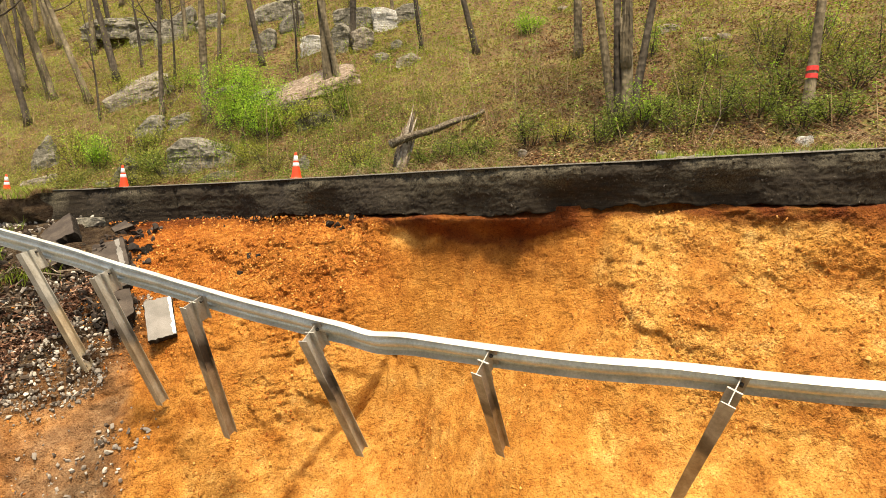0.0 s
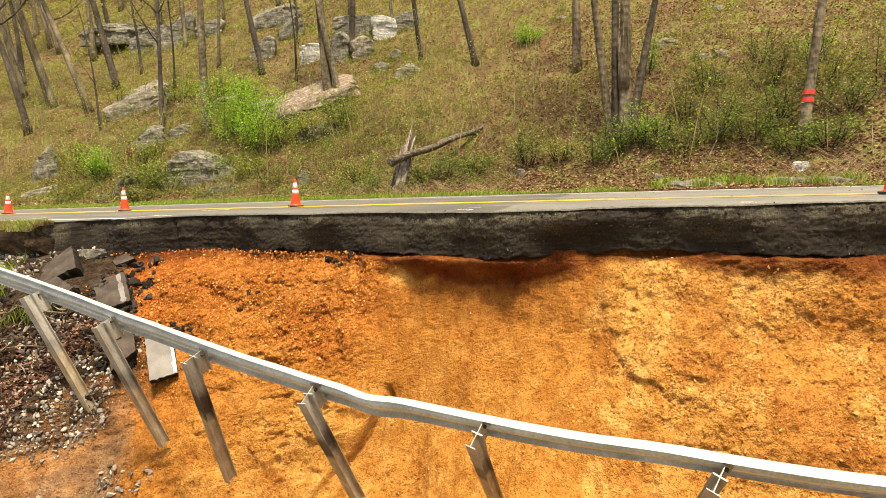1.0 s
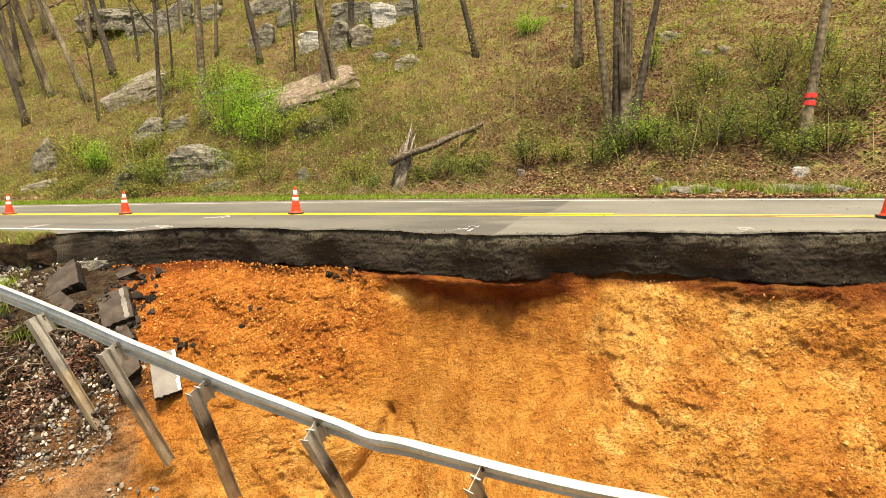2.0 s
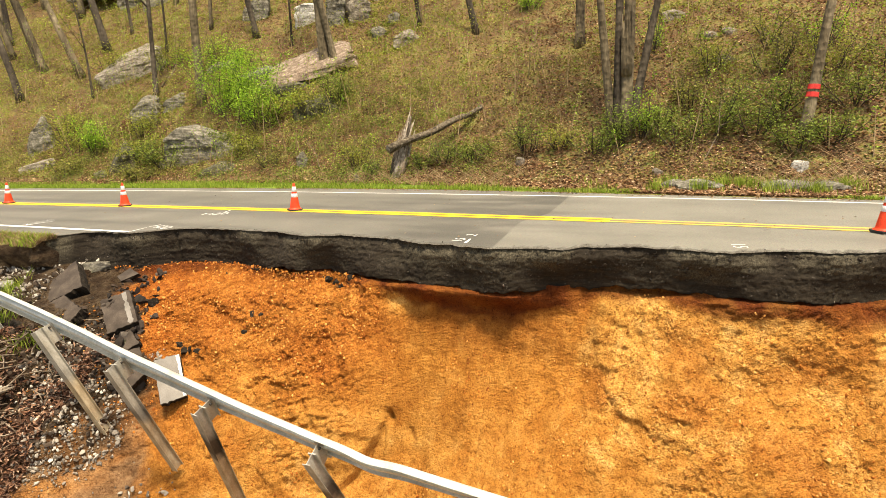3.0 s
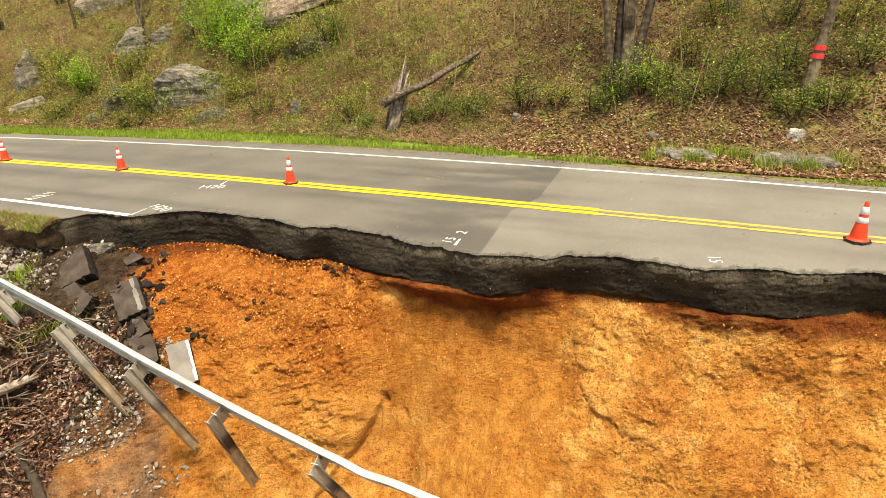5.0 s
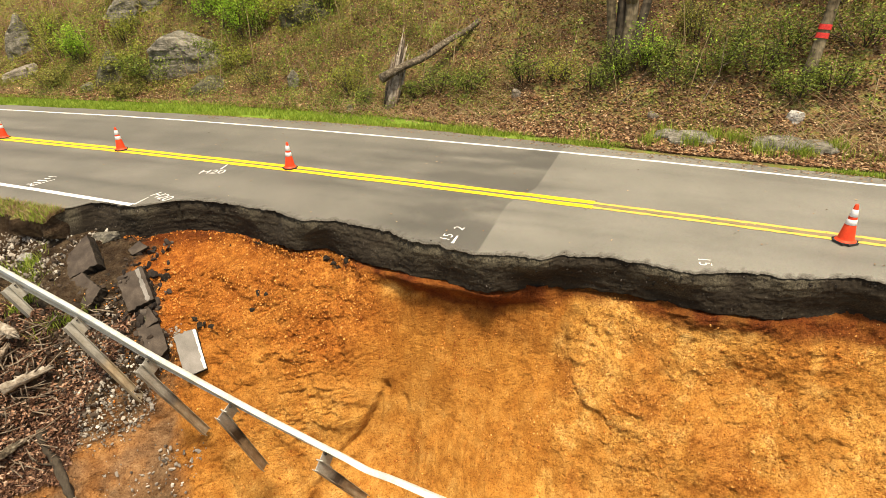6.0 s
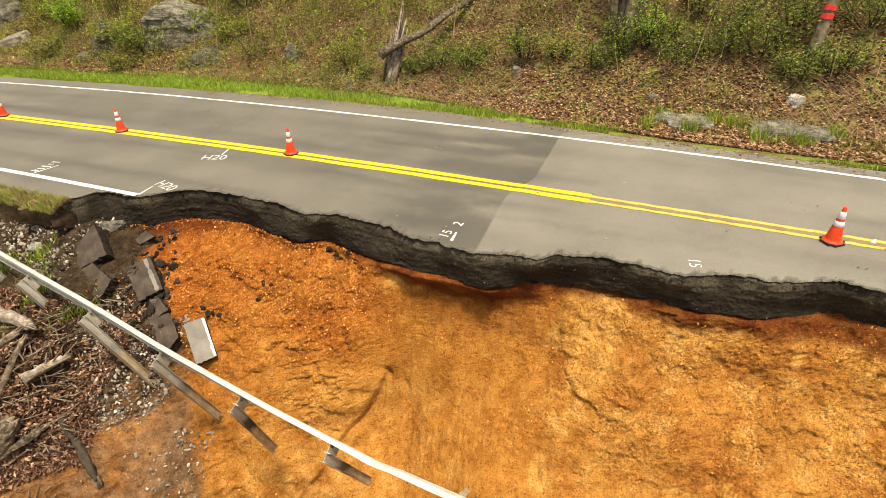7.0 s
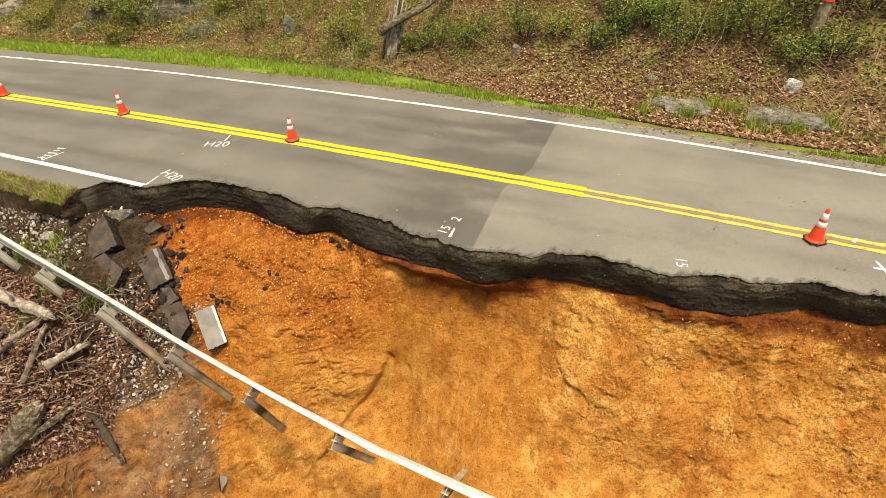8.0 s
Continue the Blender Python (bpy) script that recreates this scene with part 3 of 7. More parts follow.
def tube(path, radii, sides=10, rough=0.0, seed=0, cap=True, squash=1.0):
    """Vertices and quads of a tube along a path."""
    path = np.asarray(path, float)
    radii = np.broadcast_to(np.asarray(radii, float), (len(path),))
    t = np.gradient(path, axis=0)
    t /= np.linalg.norm(t, axis=1)[:, None] + 1e-9
    ref = np.array([0.0, 1.0, 0.1]) if abs(t[0][2]) > 0.8 else np.array([0.0, 0.0, 1.0])
    u = np.cross(t, ref)
    u /= np.linalg.norm(u, axis=1)[:, None] + 1e-9
    v = np.cross(t, u)
    a = np.arange(sides) * 2 * np.pi / sides
    rr = radii[:, None] * np.ones(sides)
    if rough:
        k = np.arange(len(path))[:, None]
        rr = rr * (1 + rough * vnoise(np.cos(a)[None] * 2.2 + seed * 3.7, np.sin(a)[None] * 2.2, k * 0.45, seed))
    verts = path[:, None] + rr[..., None] * (np.cos(a)[None, :, None] * u[:, None] + squash * np.sin(a)[None, :, None] * v[:, None])
    n, faces = len(path), []
    i = np.arange((n - 1) * sides)
    r, c = i // sides, i % sides
    faces = np.stack([r * sides + c, r * sides + (c + 1) % sides, (r + 1) * sides + (c + 1) % sides, (r + 1) * sides + c], 1)
    verts = verts.reshape(-1, 3)
    if cap:
        extra, base = [], len(verts)
        verts = np.vstack([verts, path[:1], path[-1:]])
        for j in range(sides):
            extra.append((base, (j + 1) % sides, j, j))
            extra.append((base + 1, (n - 1) * sides + j, (n - 1) * sides + (j + 1) % sides, (n - 1) * sides + (j + 1) % sides))
        faces = np.vstack([faces, np.array([[e[0], e[1], e[2], e[2]] for e in extra])])
    return verts, faces


def clean_mesh(name, pieces, mats, smooth_shade=True):
    """One mesh from several (vertices, quads); a quad whose last two corners agree is a triangle."""
    vs, fs, base = [], [], 0
    for v, f in pieces:
        vs.append(v)
        fs.append(np.asarray(f) + base)
        base += len(v)
    v, f = np.vstack(vs), np.vstack(fs)
    tri = f[:, 2] == f[:, 3]
    if not tri.any():
        return mesh_from(name, v, f, mats, smooth_shade)
    q = f[~tri]
    t3 = np.vstack([f[tri][:, :3], q[:, [0, 1, 2]], q[:, [0, 2, 3]]])
    return mesh_from(name, v, t3, mats, smooth_shade)


def leaves(centres, size, rng, up=0.35, aspect=0.55, spread=0.4):
    """Folded leaf blades with random turns: vertices and quads."""
    n = len(centres)
    d = rng.normal(size=(n, 3))
    d /= np.linalg.norm(d, axis=1)[:, None]
    nrm = rng.normal(size=(n, 3)) * (1 - up) + np.array([0, 0, 1.0]) * up * 2.2
    nrm /= np.linalg.norm(nrm, axis=1)[:, None]
    d -= (d * nrm).sum(1)[:, None] * nrm
    d /= np.linalg.norm(d, axis=1)[:, None] + 1e-9
    side = np.cross(nrm, d)
    L = (size * (1 + spread * (rng.random(n) * 2 - 1)))[:, None]
    fold = nrm * L * 0.14
    v = np.stack([centres - d * L * 0.5, centres + side * L * aspect * 0.5 + fold, centres + d * L * 0.5, centres - side * L * aspect * 0.5 + fold], 1)
    return v.reshape(-1, 3), np.arange(4 * n).reshape(n, 4)


def blades(feet, height, width, rng, lean=0.35):
    """Tapered, bent grass blades or stalks: vertices and quads."""
    n = len(feet)
    a = rng.random(n) * 2 * np.pi
    h = height * (0.55 + 0.75 * rng.random(n))[:, None]
    tip = np.stack([np.cos(a) * lean * rng.random(n), np.sin(a) * lean * rng.random(n), np.ones(n)], 1) * h
    b = a + rng.random(n) * 3
    w = np.stack([np.cos(b), np.sin(b), np.zeros(n)], 1) * width
    midp = feet + tip * np.array([0.35, 0.35, 0.6])
    v = np.stack([feet - w * 0.5, feet + w * 0.5, midp + w * 0.4, midp - w * 0.4, feet + tip], 1)
    i = np.arange(n)[:, None] * 5
    return v.reshape(-1, 3), np.vstack([i + np.array([[0, 1, 2, 3]]), i + np.array([[3, 2, 4, 4]])])


def stuff(name, pieces, mats, label, category, smooth_shade=False):
    ob = new(name, clean_mesh(name, pieces, mats, smooth_shade))
    return tagged(ob, label, category, kind="stuff")


def rock_arrays(seed, sx, sy, sz, level=3, cuts=7, rough=0.09, sharp=0.8, blocky=1.0):
    """A broken boulder: an icosphere planed by several cuts, then roughened."""
    bm = bmesh.new()
    bmesh.ops.create_icosphere(bm, subdivisions=level, radius=1)
    v = np.array([x.co[:] for x in bm.verts])
    f = np.array([[x.index for x in p.verts] for p in bm.faces])
    bm.free()
    if blocky < 1:
        v = np.sign(v) * np.abs(v) ** blocky
        v *= 0.93
    rng = np.random.default_rng(seed)
    for i in range(cuts):
        nrm = rng.normal(size=3) * 0.28
        nrm[i % 3] += 1.0 if (i // 3) % 2 else -1.0
        nrm /= np.linalg.norm(nrm)
        dist = 0.42 + 0.26 * rng.random()
        over = v @ nrm - dist
        v = v - np.outer(np.maximum(over, 0) * sharp, nrm)
    v = v * (1 + rough * fbm(v[:, 0] * 2.2 + seed, v[:, 1] * 2.2, v[:, 2] * 2.2, 3 if level < 4 else 5, seed, 0.6))[:, None]
    return v * np.array([sx, sy, sz]) * 0.7, np.hstack([f, f[:, 2:]])


def bank_point(s, z):
    """World point on the bare slope at a depth z below the road."""
    s, z = np.asarray(s, float), np.asarray(z, float)
    m = bank_m(s, z)
    x, y = plan(s, m)
    return np.stack([x, y, road_z(x, y) + z], -1)


# ---- ground: valley, bare slope, bed under the road, wooded hillside, in one sheet ----
def far_edge(s):
    return spline((-60, -24, -12, -5, 0.3, 4, 8, 14, 60), (4.1, 4.05, 4.3, 4.35, 4.0, 3.7, 3.5, 3.5, 3.5), s)


def edge_line(s):
    s = np.asarray(s, float)
    k = smooth(-9.75, -9.4, s)
    eased = sum(edge_m(s + d) for d in (-0.07, -0.035, 0, 0.035, 0.07)) / 5
    return edge_m(s) * (1 - k) + k * (eased + 0.015 * fbm(s * 1.7, 0, 0, 2, 71)) + (1 - k) * 0.04 * fbm(s * 2, 0, 0, 2, 75)


def rim_jitter(s):
    """Ragged crumbling of the pavement's top edge."""
    s = np.asarray(s, float)
    chips = np.maximum(0.3 - cells(s * 3.1, 0 * s + 0.3, 77), 0)
    return smooth(-9.75, -9.4, s) * (0.032 * fbm(s * 7, 0, 0, 5, 73, 0.65) + 0.16 * chips)


def soil_share(s, z):
    """How much dark roadside soil and gravel covers the clay."""
    line = np.interp(-z, (0.75, 1.0, 1.4, 1.8, 2.1, 3.0, 3.6), (-8.9, -8.1, -7.35, -6.65, -6.2, -6.0, -6.6)) + 0.4 * fbm(s * 0.9, z * 0.9, 0, 3, 41) + 0.3 * fbm(s * 4, z * 4, 0, 3, 42)
    k = smooth(0.3, -0.3, s - line)
    return k * (1 - 0.75 * smooth(-3.15, -3.9, z + 0.4 * fbm(s * 1.2, z * 1.2, 3, 3, 43) - 0.5 * smooth(-7.6, -8.4, s)))


def slope_relief(s, z, x, y, w):
    """How far the bare slope swells out of its smooth form."""
    rub = np.clip(smooth(-1.2, -2.6, s) + 0.4 * smooth(1.5, 2.2, s), 0.22, 1)
    o = 0.13 * fbm(x * 0.7, y * 0.7, w * 0.7, 2, 3)
    o = o + rub * (0.07 * fbm(x * 2.4, y * 2.4, w * 2.4, 2, 7) + 0.03 * np.abs(fbm(x * 6.5, y * 6.5, w * 6.5, 3, 11)))
    o = o + (0.006 + 0.012 * rub) * fbm(x * 22, y * 22, w * 22, 2, 13)
    o = o + soil_share(s, z) * (0.12 * np.maximum(0.65 - cells(s * 4.2, z * 5.0, 51), 0) + 0.09 * fbm(s * 5, z * 6, 0, 3, 53))
    # crumbled lumps of three sizes
    u, v = s + 0.12 * fbm(s * 3, z * 3, 0, 2, 31), z + 0.12 * fbm(s * 3, z * 3, 5, 2, 33)
    patch = np.clip(0.35 + 0.9 * fbm(s * 0.9, z * 0.9, 0, 3, 35), 0.1, 1) * np.clip(rub, 0.5, 1)
    o = o + 0.95 * patch * (0.06 * np.maximum(0.62 - cells(u * 3.1, v * 3.4, 37), 0) + 0.08 * np.maximum(0.6 - cells(u * 8.5, v * 9.5, 39), 0))
    o = o + np.clip(patch, 0.3, 1) * 0.055 * np.maximum(0.55 - cells(u * 17, v * 18, 40), 0)
    # short spalls: small steps with a crack below
    o = o + 0.05 * np.clip(rub - 0.15, 0, 1) * smooth(0.28, 0.34, fbm(s * 1.9, z * 4.2, 1, 4, 44))
    o = o - 0.05 * smooth(0.25, 0.6, fbm(s * 1.6, z * 1.9, 2, 3, 36)) * np.clip(rub, 0.3, 1)
    # spalled step between the hollow in the middle and the paler buttress, and shallow flutes washed down the middle
    step = np.interp(-z, (0.9, 1.8, 2.35, 2.6), (1.97, 1.92, 2.38, 2.75)) + 0.2 * fbm(z * 3.0, s * 2.0, 0, 4, 23)
    o = o + 0.07 * smooth(-0.1, 0.12, s - step) * smooth(-2.75, -2.4, z) * smooth(-0.8, -1.0, z) * smooth(4.4, 3.0, s)
    o = o + 0.035 * fbm(s * 4.0, z * 0.7, 0, 3, 25) * (1.1 - rub)
    right = smooth(1.8, 2.3, s)
    o = o + right * (0.028 * smooth(0.1, 0.25, fbm(s * 1.7 + 3, z * 2.4, 0, 4, 26)) + 0.022 * smooth(0.12, 0.24, fbm(s * 5.2, z * 6.4, 0, 3, 27)))
    # slanting ledge that overhangs to its lower right, a hole at its head, and a second crack beside it
    along = -(s + 1.6) * 0.49 - (z + 3.15) * 0.872
    across = -(s + 1.6) * 0.872 + (z + 3.15) * 0.49 + 0.05 * fbm(along * 2.5, 0, 0, 3, 29)
    o = o + 0.1 * smooth(-0.02, 0.025, across) * smooth(1.3, 0.1, across) * smooth(-0.15, 0.25, along) * smooth(2.8, 2.3, along)
    o = o - 0.02 * np.exp(-((across + 0.03) / 0.05) ** 2) * smooth(-0.1, 0.2, along) * smooth(2.6, 1.8, along)
    o = o - 0.07 * smooth(0.03, -0.03, across) * smooth(-0.06 - 0.5 * along, -0.02 - 0.3 * along, across) * smooth(1.4, 0.7, along) * smooth(-0.05, 0.1, along)
    o = o - 0.18 * np.exp(-(((s + 1.58 + 0.3 * (z + 3.06)) / 0.06) ** 2 + ((z + 3.06) / 0.12) ** 2))
    o = o - 0.08 * np.exp(-(((s + 1.25 + 0.4 * (z + 3.4)) / 0.07) ** 2 + ((z + 3.4) / 0.16) ** 2))
    return o


def ground_sheet():
    s = np.concatenate([[-2500, -900, -300, -140, -100, -80], np.arange(-66, -14, 0.35), np.arange(-14, 9.6, 0.029), np.arange(9.6, 40, 0.4), [45, 60, 80, 120, 300, 900, 2500]])
    rows_m, rows_z, kind = [], [], []
    base = bank_m(s, np.full_like(s, -6.2))
    for d in (2500, 800, 300, 150, 80, 50, 30, 20, 13, 8, 5, 3, 1.5, 0.7):
        rows_m.append(base - d)
        rows_z.append(-6.2 - 45 * (1 - np.exp(-d / 70.0)) + 0 * s)
        kind.append(0)
    for z in np.concatenate([np.arange(-6.2, -3.6, 0.04), np.arange(-3.6, -0.69, 0.022)]):
        w = float(smooth(-0.86, -0.76, z)) * smooth(-9.6, -9.2, s)
        lip = edge_line(s) + 0.2 + 0.06 * fbm(s * 2.3, 0, 0, 4, 45)
        rows_m.append(bank_m(s, np.full_like(s, z)) * (1 - w) + w * lip)
        rows_z.append(np.full_like(s, z))
        kind.append(1)
    kept = smooth(-9.25, -10.1, s + 0.15 * fbm(s * 3, 0, 0, 2, 3))
    e = np.minimum(edge_m(s), -1.0)
    for dm, zz, z_out in ((-0.5, -0.34, -0.69), (-0.42, -0.12, -0.70), (-0.2, -0.05, -0.71), (0.0, -0.03, -0.72), (0.25, -0.05, -0.74), (0.6, -0.4, -0.78)):
        rows_m.append(np.where(kept > 0.5, e + dm + (0.13 if dm < -0.3 else 0.05) * fbm(s * 3.0, 0, 0, 3, 47), np.maximum(e + 0.1 + 0.3 * (dm + 0.5), rows_m[-1] + 0.01)))
        rows_z.append(kept * zz + (1 - kept) * z_out)
        kind.append(2)
    for m, zz in ((2.6, -0.8), (3.2, -0.8), (3.3, -0.04)):
        rows_m.append(np.full_like(s, m))
        rows_z.append(np.full_like(s, zz))
        kind.append(2)
    hill_m = np.concatenate([np.arange(3.5, 13, 0.28), np.arange(13, 32, 0.7), np.arange(32, 80, 2.4), [90, 110, 140, 200, 400, 900, 2500]])
    for m in hill_m:
        rows_m.append(np.full_like(s, m))
        rows_z.append(None)
        kind.append(3)
    rows_m = np.array(rows_m)
    S = np.broadcast_to(s, rows_m.shape)
    far = np.clip((np.abs(S) - 60) / 40, 0, 1)
    X, Y = plan(np.clip(S, -90, 90), rows_m)
    over = S - np.clip(S, -90, 90)
    X, Y = X + over * AX, Y + over * AY
    flat_road = road_z(np.clip(X, -70, 60), np.clip(Y, -30, 80))
    Z = np.zeros_like(X)
    kind = np.array(kind)
    for i, k in enumerate(kind):
        if k == 3:
            if hill_m[i - (len(kind) - len(hill_m))] <= 140:
                Z[i] = hill_z(np.clip(X[i], -70, 60), np.clip(Y[i], -30, 160))
            else:
                Z[i] = Z[i - 1] + (6 if k == 3 else 0)
        else:
            Z[i] = flat_road[i] + rows_z[i]
    # roughen the bare slope
    b = np.where(kind == 1)[0]
    zr = np.array([rows_z[i] for i in b])
    o = slope_relief(S[b], zr, X[b], Y[b], Z[b]) * smooth(-0.66, -0.9, zr) * (1 - far[b])
    X[b] += o * AY
    Y[b] -= o * AX
    Z[b] += 0.35 * o
    f = grid_faces(*X.shape)
    me = mesh_from("ground", np.stack([X, Y, Z], -1).reshape(-1, 3), f, [CLAY, FLOOR])
    slots = np.zeros(len(f), dtype=np.int32)
    first_hill = np.where(kind == 3)[0][0]
    slots[f[:, 0] // X.shape[1] >= first_hill - 1] = 1
    col = s[f[:, 0] % X.shape[1]]
    slots[(f[:, 0] // X.shape[1] >= np.where(kind == 2)[0][0] + 1) & (f[:, 0] // X.shape[1] < first_hill) & (col < -10.0)] = 1
    slots[f[:, 0] // X.shape[1] < 12] = 1
    me.polygons.foreach_set("material_index", slots)
    ZR = Z - flat_road
    n1, n2 = fbm(X * 0.8, Y * 0.8, Z * 0.8, 3, 61), fbm(X * 2.5, Y * 2.5, Z * 2.5, 3, 67)
    # grey-brown mud washed down between the debris and the clean clay, with a darker trail along its border
    wash = np.interp(-ZR, (2.4, 3.0, 3.6, 4.4, 5.1), (-6.1, -5.95, -5.55, -4.8, -4.65))
    mud = smooth(0.25, -0.35, S - wash + 0.3 * n1 + 0.2 * n2) * smooth(-2.2, -2.7, ZR) * (0.95 + 0.5 * n2)
    mud = np.clip(mud * (1 - 0.45 * smooth(-6.0, -6.7, S + 0.5 * n1) * smooth(-3.6, -4.2, ZR)), 0, 0.9) * (kind == 1)[:, None]
    dark_trail = np.exp(-((S - wash + 0.3) / 0.38) ** 2) * smooth(-3.5, -4.4, ZR) * smooth(-6.2, -5.6, ZR) * (0.48 + 0.4 * n2)
    soil = np.clip(np.maximum(soil_share(S, ZR), dark_trail * (kind == 1)[:, None]), 0, 1)
    left = smooth(-1.1, -2.4, S + 0.35 * n1 + 0.25 * n2)
    high = smooth(-3.0, -2.0, ZR + 0.5 * n1)
    right = smooth(1.7, 2.1, S + 0.25 * n2)
    crumbly = np.clip(left * (0.25 + 0.75 * high) + right * (0.45 + 0.5 * smooth(-0.1, 0.4, n2 + 0.4 * n1)) * smooth(-4.6, -2.4, ZR + n1) + 0.12, 0, 1)
    red = left * (0.34 + 0.42 * high) * (0.75 + 0.6 * n1) + 0.4 * smooth(-4.4, -6.0, S + 0.5 * n1) * smooth(-4.4, -2.4, ZR)
    red = red + 0.55 * right * smooth(0.15, 0.5, n1 - 0.3 * n2) + 0.35 * np.exp(-(((S - 3.35) / 0.3) ** 2 + ((ZR + 1.55) / 0.45) ** 2))
    red = np.clip(red + 0.3 * (1 - left) * (1 - right) * smooth(-2.2, -1.2, ZR + 0.4 * n1), 0, 1)
    # buttress of paler clay, a clean pale face beside it and a light streak
    but_l = np.interp(-ZR, (0.9, 1.8, 2.35, 2.6), (1.97, 1.92, 2.38, 2.75)) + 0.12 * n2
    but_r = np.interp(-ZR, (0.9, 1.5, 2.1, 2.6), (3.0, 2.95, 2.85, 2.8)) + 0.2 * n2
    pale = 0.85 * smooth(-0.03, 0.05, S - but_l) * smooth(0.15, -0.15, S - but_r) * smooth(-2.65, -2.35, ZR + 0.15 * n2)
    pale = np.maximum(pale, 0.9 * smooth(-0.1, 0.12, S - 3.78 + 0.2 * n2) * smooth(0.15, -0.1, S - 4.62 + 0.2 * n2) * smooth(-1.95, -1.65, ZR + 0.2 * n2))
    pale = np.maximum(pale, 0.75 * right * smooth(5.4, 4.9, S) * np.exp(-((ZR + 1.05 + 0.05 * n2) / 0.1) ** 2))
    pale = np.maximum(pale, 0.9 * np.exp(-(((S - 5.86 + 0.08 * n2) / 0.12) ** 2)) * smooth(-1.7, -1.4, ZR))
    pale = np.maximum(pale, right * (0.22 + 0.45 * smooth(0.05, 0.4, n2 - 0.5 * n1)) * smooth(-0.9, -1.05, ZR))
    pale = np.maximum(pale, (0.12 + 0.3 * n2 + 0.25 * smooth(0.0, -2.0, S)) * smooth(-2.4, -3.6, ZR + 0.5 * n1) * smooth(-4.9, -3.4, S + 0.3 * n2))
    pale = np.maximum(pale, 0.8 * np.exp(-(((S + 1.6) / 0.3) ** 2 + ((ZR + 1.15) / 0.22) ** 2)))
    al, ac = -(S + 1.6) * 0.49 - (ZR + 3.15) * 0.872, -(S + 1.6) * 0.872 + (ZR + 3.15) * 0.49
    pale = np.clip(np.maximum(pale, 0.7 * smooth(0.0, 0.08, ac) * smooth(0.5, 0.1, ac + 0.2 * n2) * smooth(0.0, 0.4, al) * smooth(2.6, 2.0, al)), 0, 0.95)
    # iron-red soil under the pavement, with the overhang's shade painted into its colour
    shade_depth = np.interp(S, (-9.0, -7.5, -6.0, -2.2, -1.3, -0.6, 0.6, 1.5, 1.9, 3.1, 3.6, 5.0, 6.2, 9), (1.0, 0.95, 0.88, 0.88, 1.15, 1.36, 1.36, 1.08, 0.86, 0.88, 0.98, 1.04, 1.1, 1.25))
    red_shade = np.clip(smooth(0.12, -0.1, -ZR - shade_depth + 0.14 * n2) * (0.95 + 0.3 * n2), 0, 1)
    red_shade = np.maximum(red_shade, np.clip(0.38 * np.exp(-((S - 0.25) / 1.1) ** 2) * smooth(-2.3, -1.4, ZR + 0.3 * n1) * (0.85 + 0.5 * n2), 0, 1))
    verge_s, verge_m = unplan(X, Y)
    wide = np.interp(verge_s, (-30, -12, -6, -2, 3, 8, 20), (1.3, 1.3, 1.1, 0.5, 0.1, 0.15, 0.3))
    fe = far_edge(np.clip(verge_s, -60, 60))
    verge = smooth(-0.1, 0.1, verge_m - fe) * smooth(fe + wide + 0.35, fe + wide - 0.1, verge_m + 0.25 * n2)
    verge = np.maximum(verge, (kind == 2)[:, None] * smooth(-9.3, -9.8, S) * np.clip(0.05 + 0.6 * n2, 0, 1))
    for name, value in (("soil", soil), ("mud", mud), ("red", red), ("pale", pale), ("red_shade", red_shade), ("crumbly", crumbly), ("verge", verge)):
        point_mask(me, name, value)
    return tagged(new("ground", me), "orange clay landslide slope under a wooded leaf-strewn hillside", "ground", kind="structure")


ground_sheet()


# ---- road ----
SEAM = 0.27


def road_panel(name, s, material, parent, label):
    e, fe = edge_line(s) + rim_jitter(s), far_edge(s) + 0.04 * fbm(s * 1.6, 0, 0, 3, 79)
    k = np.concatenate([[0, 0.004, 0.012, 0.03], np.linspace(0.06, 1, 34)])[:, None]
    M = e + (fe - e) * k
    S = np.broadcast_to(s, M.shape)
    S = S + (np.interp(M, (-2.8, -0.5, 0.0, 0.6, 3.2), (0.26, 0.07, 0.2, 0.4, 0.3)) - SEAM) * np.exp(-((S - SEAM) / 0.6) ** 2)
    X, Y = plan(S, M)
    lip = -0.022 * (1 - smooth(0, 0.035, M - e))
    Z = road_z(X, Y) + lip * smooth(-9.9, -9.3, S) + 0.004 * fbm(X * 0.7, Y * 0.7, 0, 2, 83)
    me = mesh_from(name, np.stack([X, Y, Z], -1).reshape(-1, 3), grid_faces(*X.shape), material)
    point_mask(me, "rim", smooth(0.085, 0.02, M - e + 0.05 * fbm(S * 9, M * 9, 0, 3, 85)) * smooth(-9.8, -9.4, S))
    am = np.abs(M)
    wheel = np.exp(-((am - 0.75) / 0.28) ** 2) * 0.8 + np.exp(-((am - 2.35) / 0.3) ** 2) * 0.5
    point_mask(me, "lane", np.clip(wheel * (0.45 + 0.6 * fbm(S * 0.35, M * 2.0, 0, 3, 87)) + 0.45 * smooth(0.0, 0.65, fbm(S * 0.12, M * 2.2, 0, 4, 89)) + (s < SEAM + 0.001) * (0.52 + 0.75 * fbm(S * 0.7, M * 2.4, 0, 4, 90)) * np.clip(np.exp(-((M - 1.5) / 1.3) ** 2) * smooth(-8, -0.5, S) + (0.9 + 0.6 * smooth(-0.6, -1.0, M)) * smooth(-3.4, -0.2, S), 0, 1.5), 0, 1) * (1 - 0.85 * smooth(3.15, 3.5, M)))
    return part(name, me, material, parent, label)


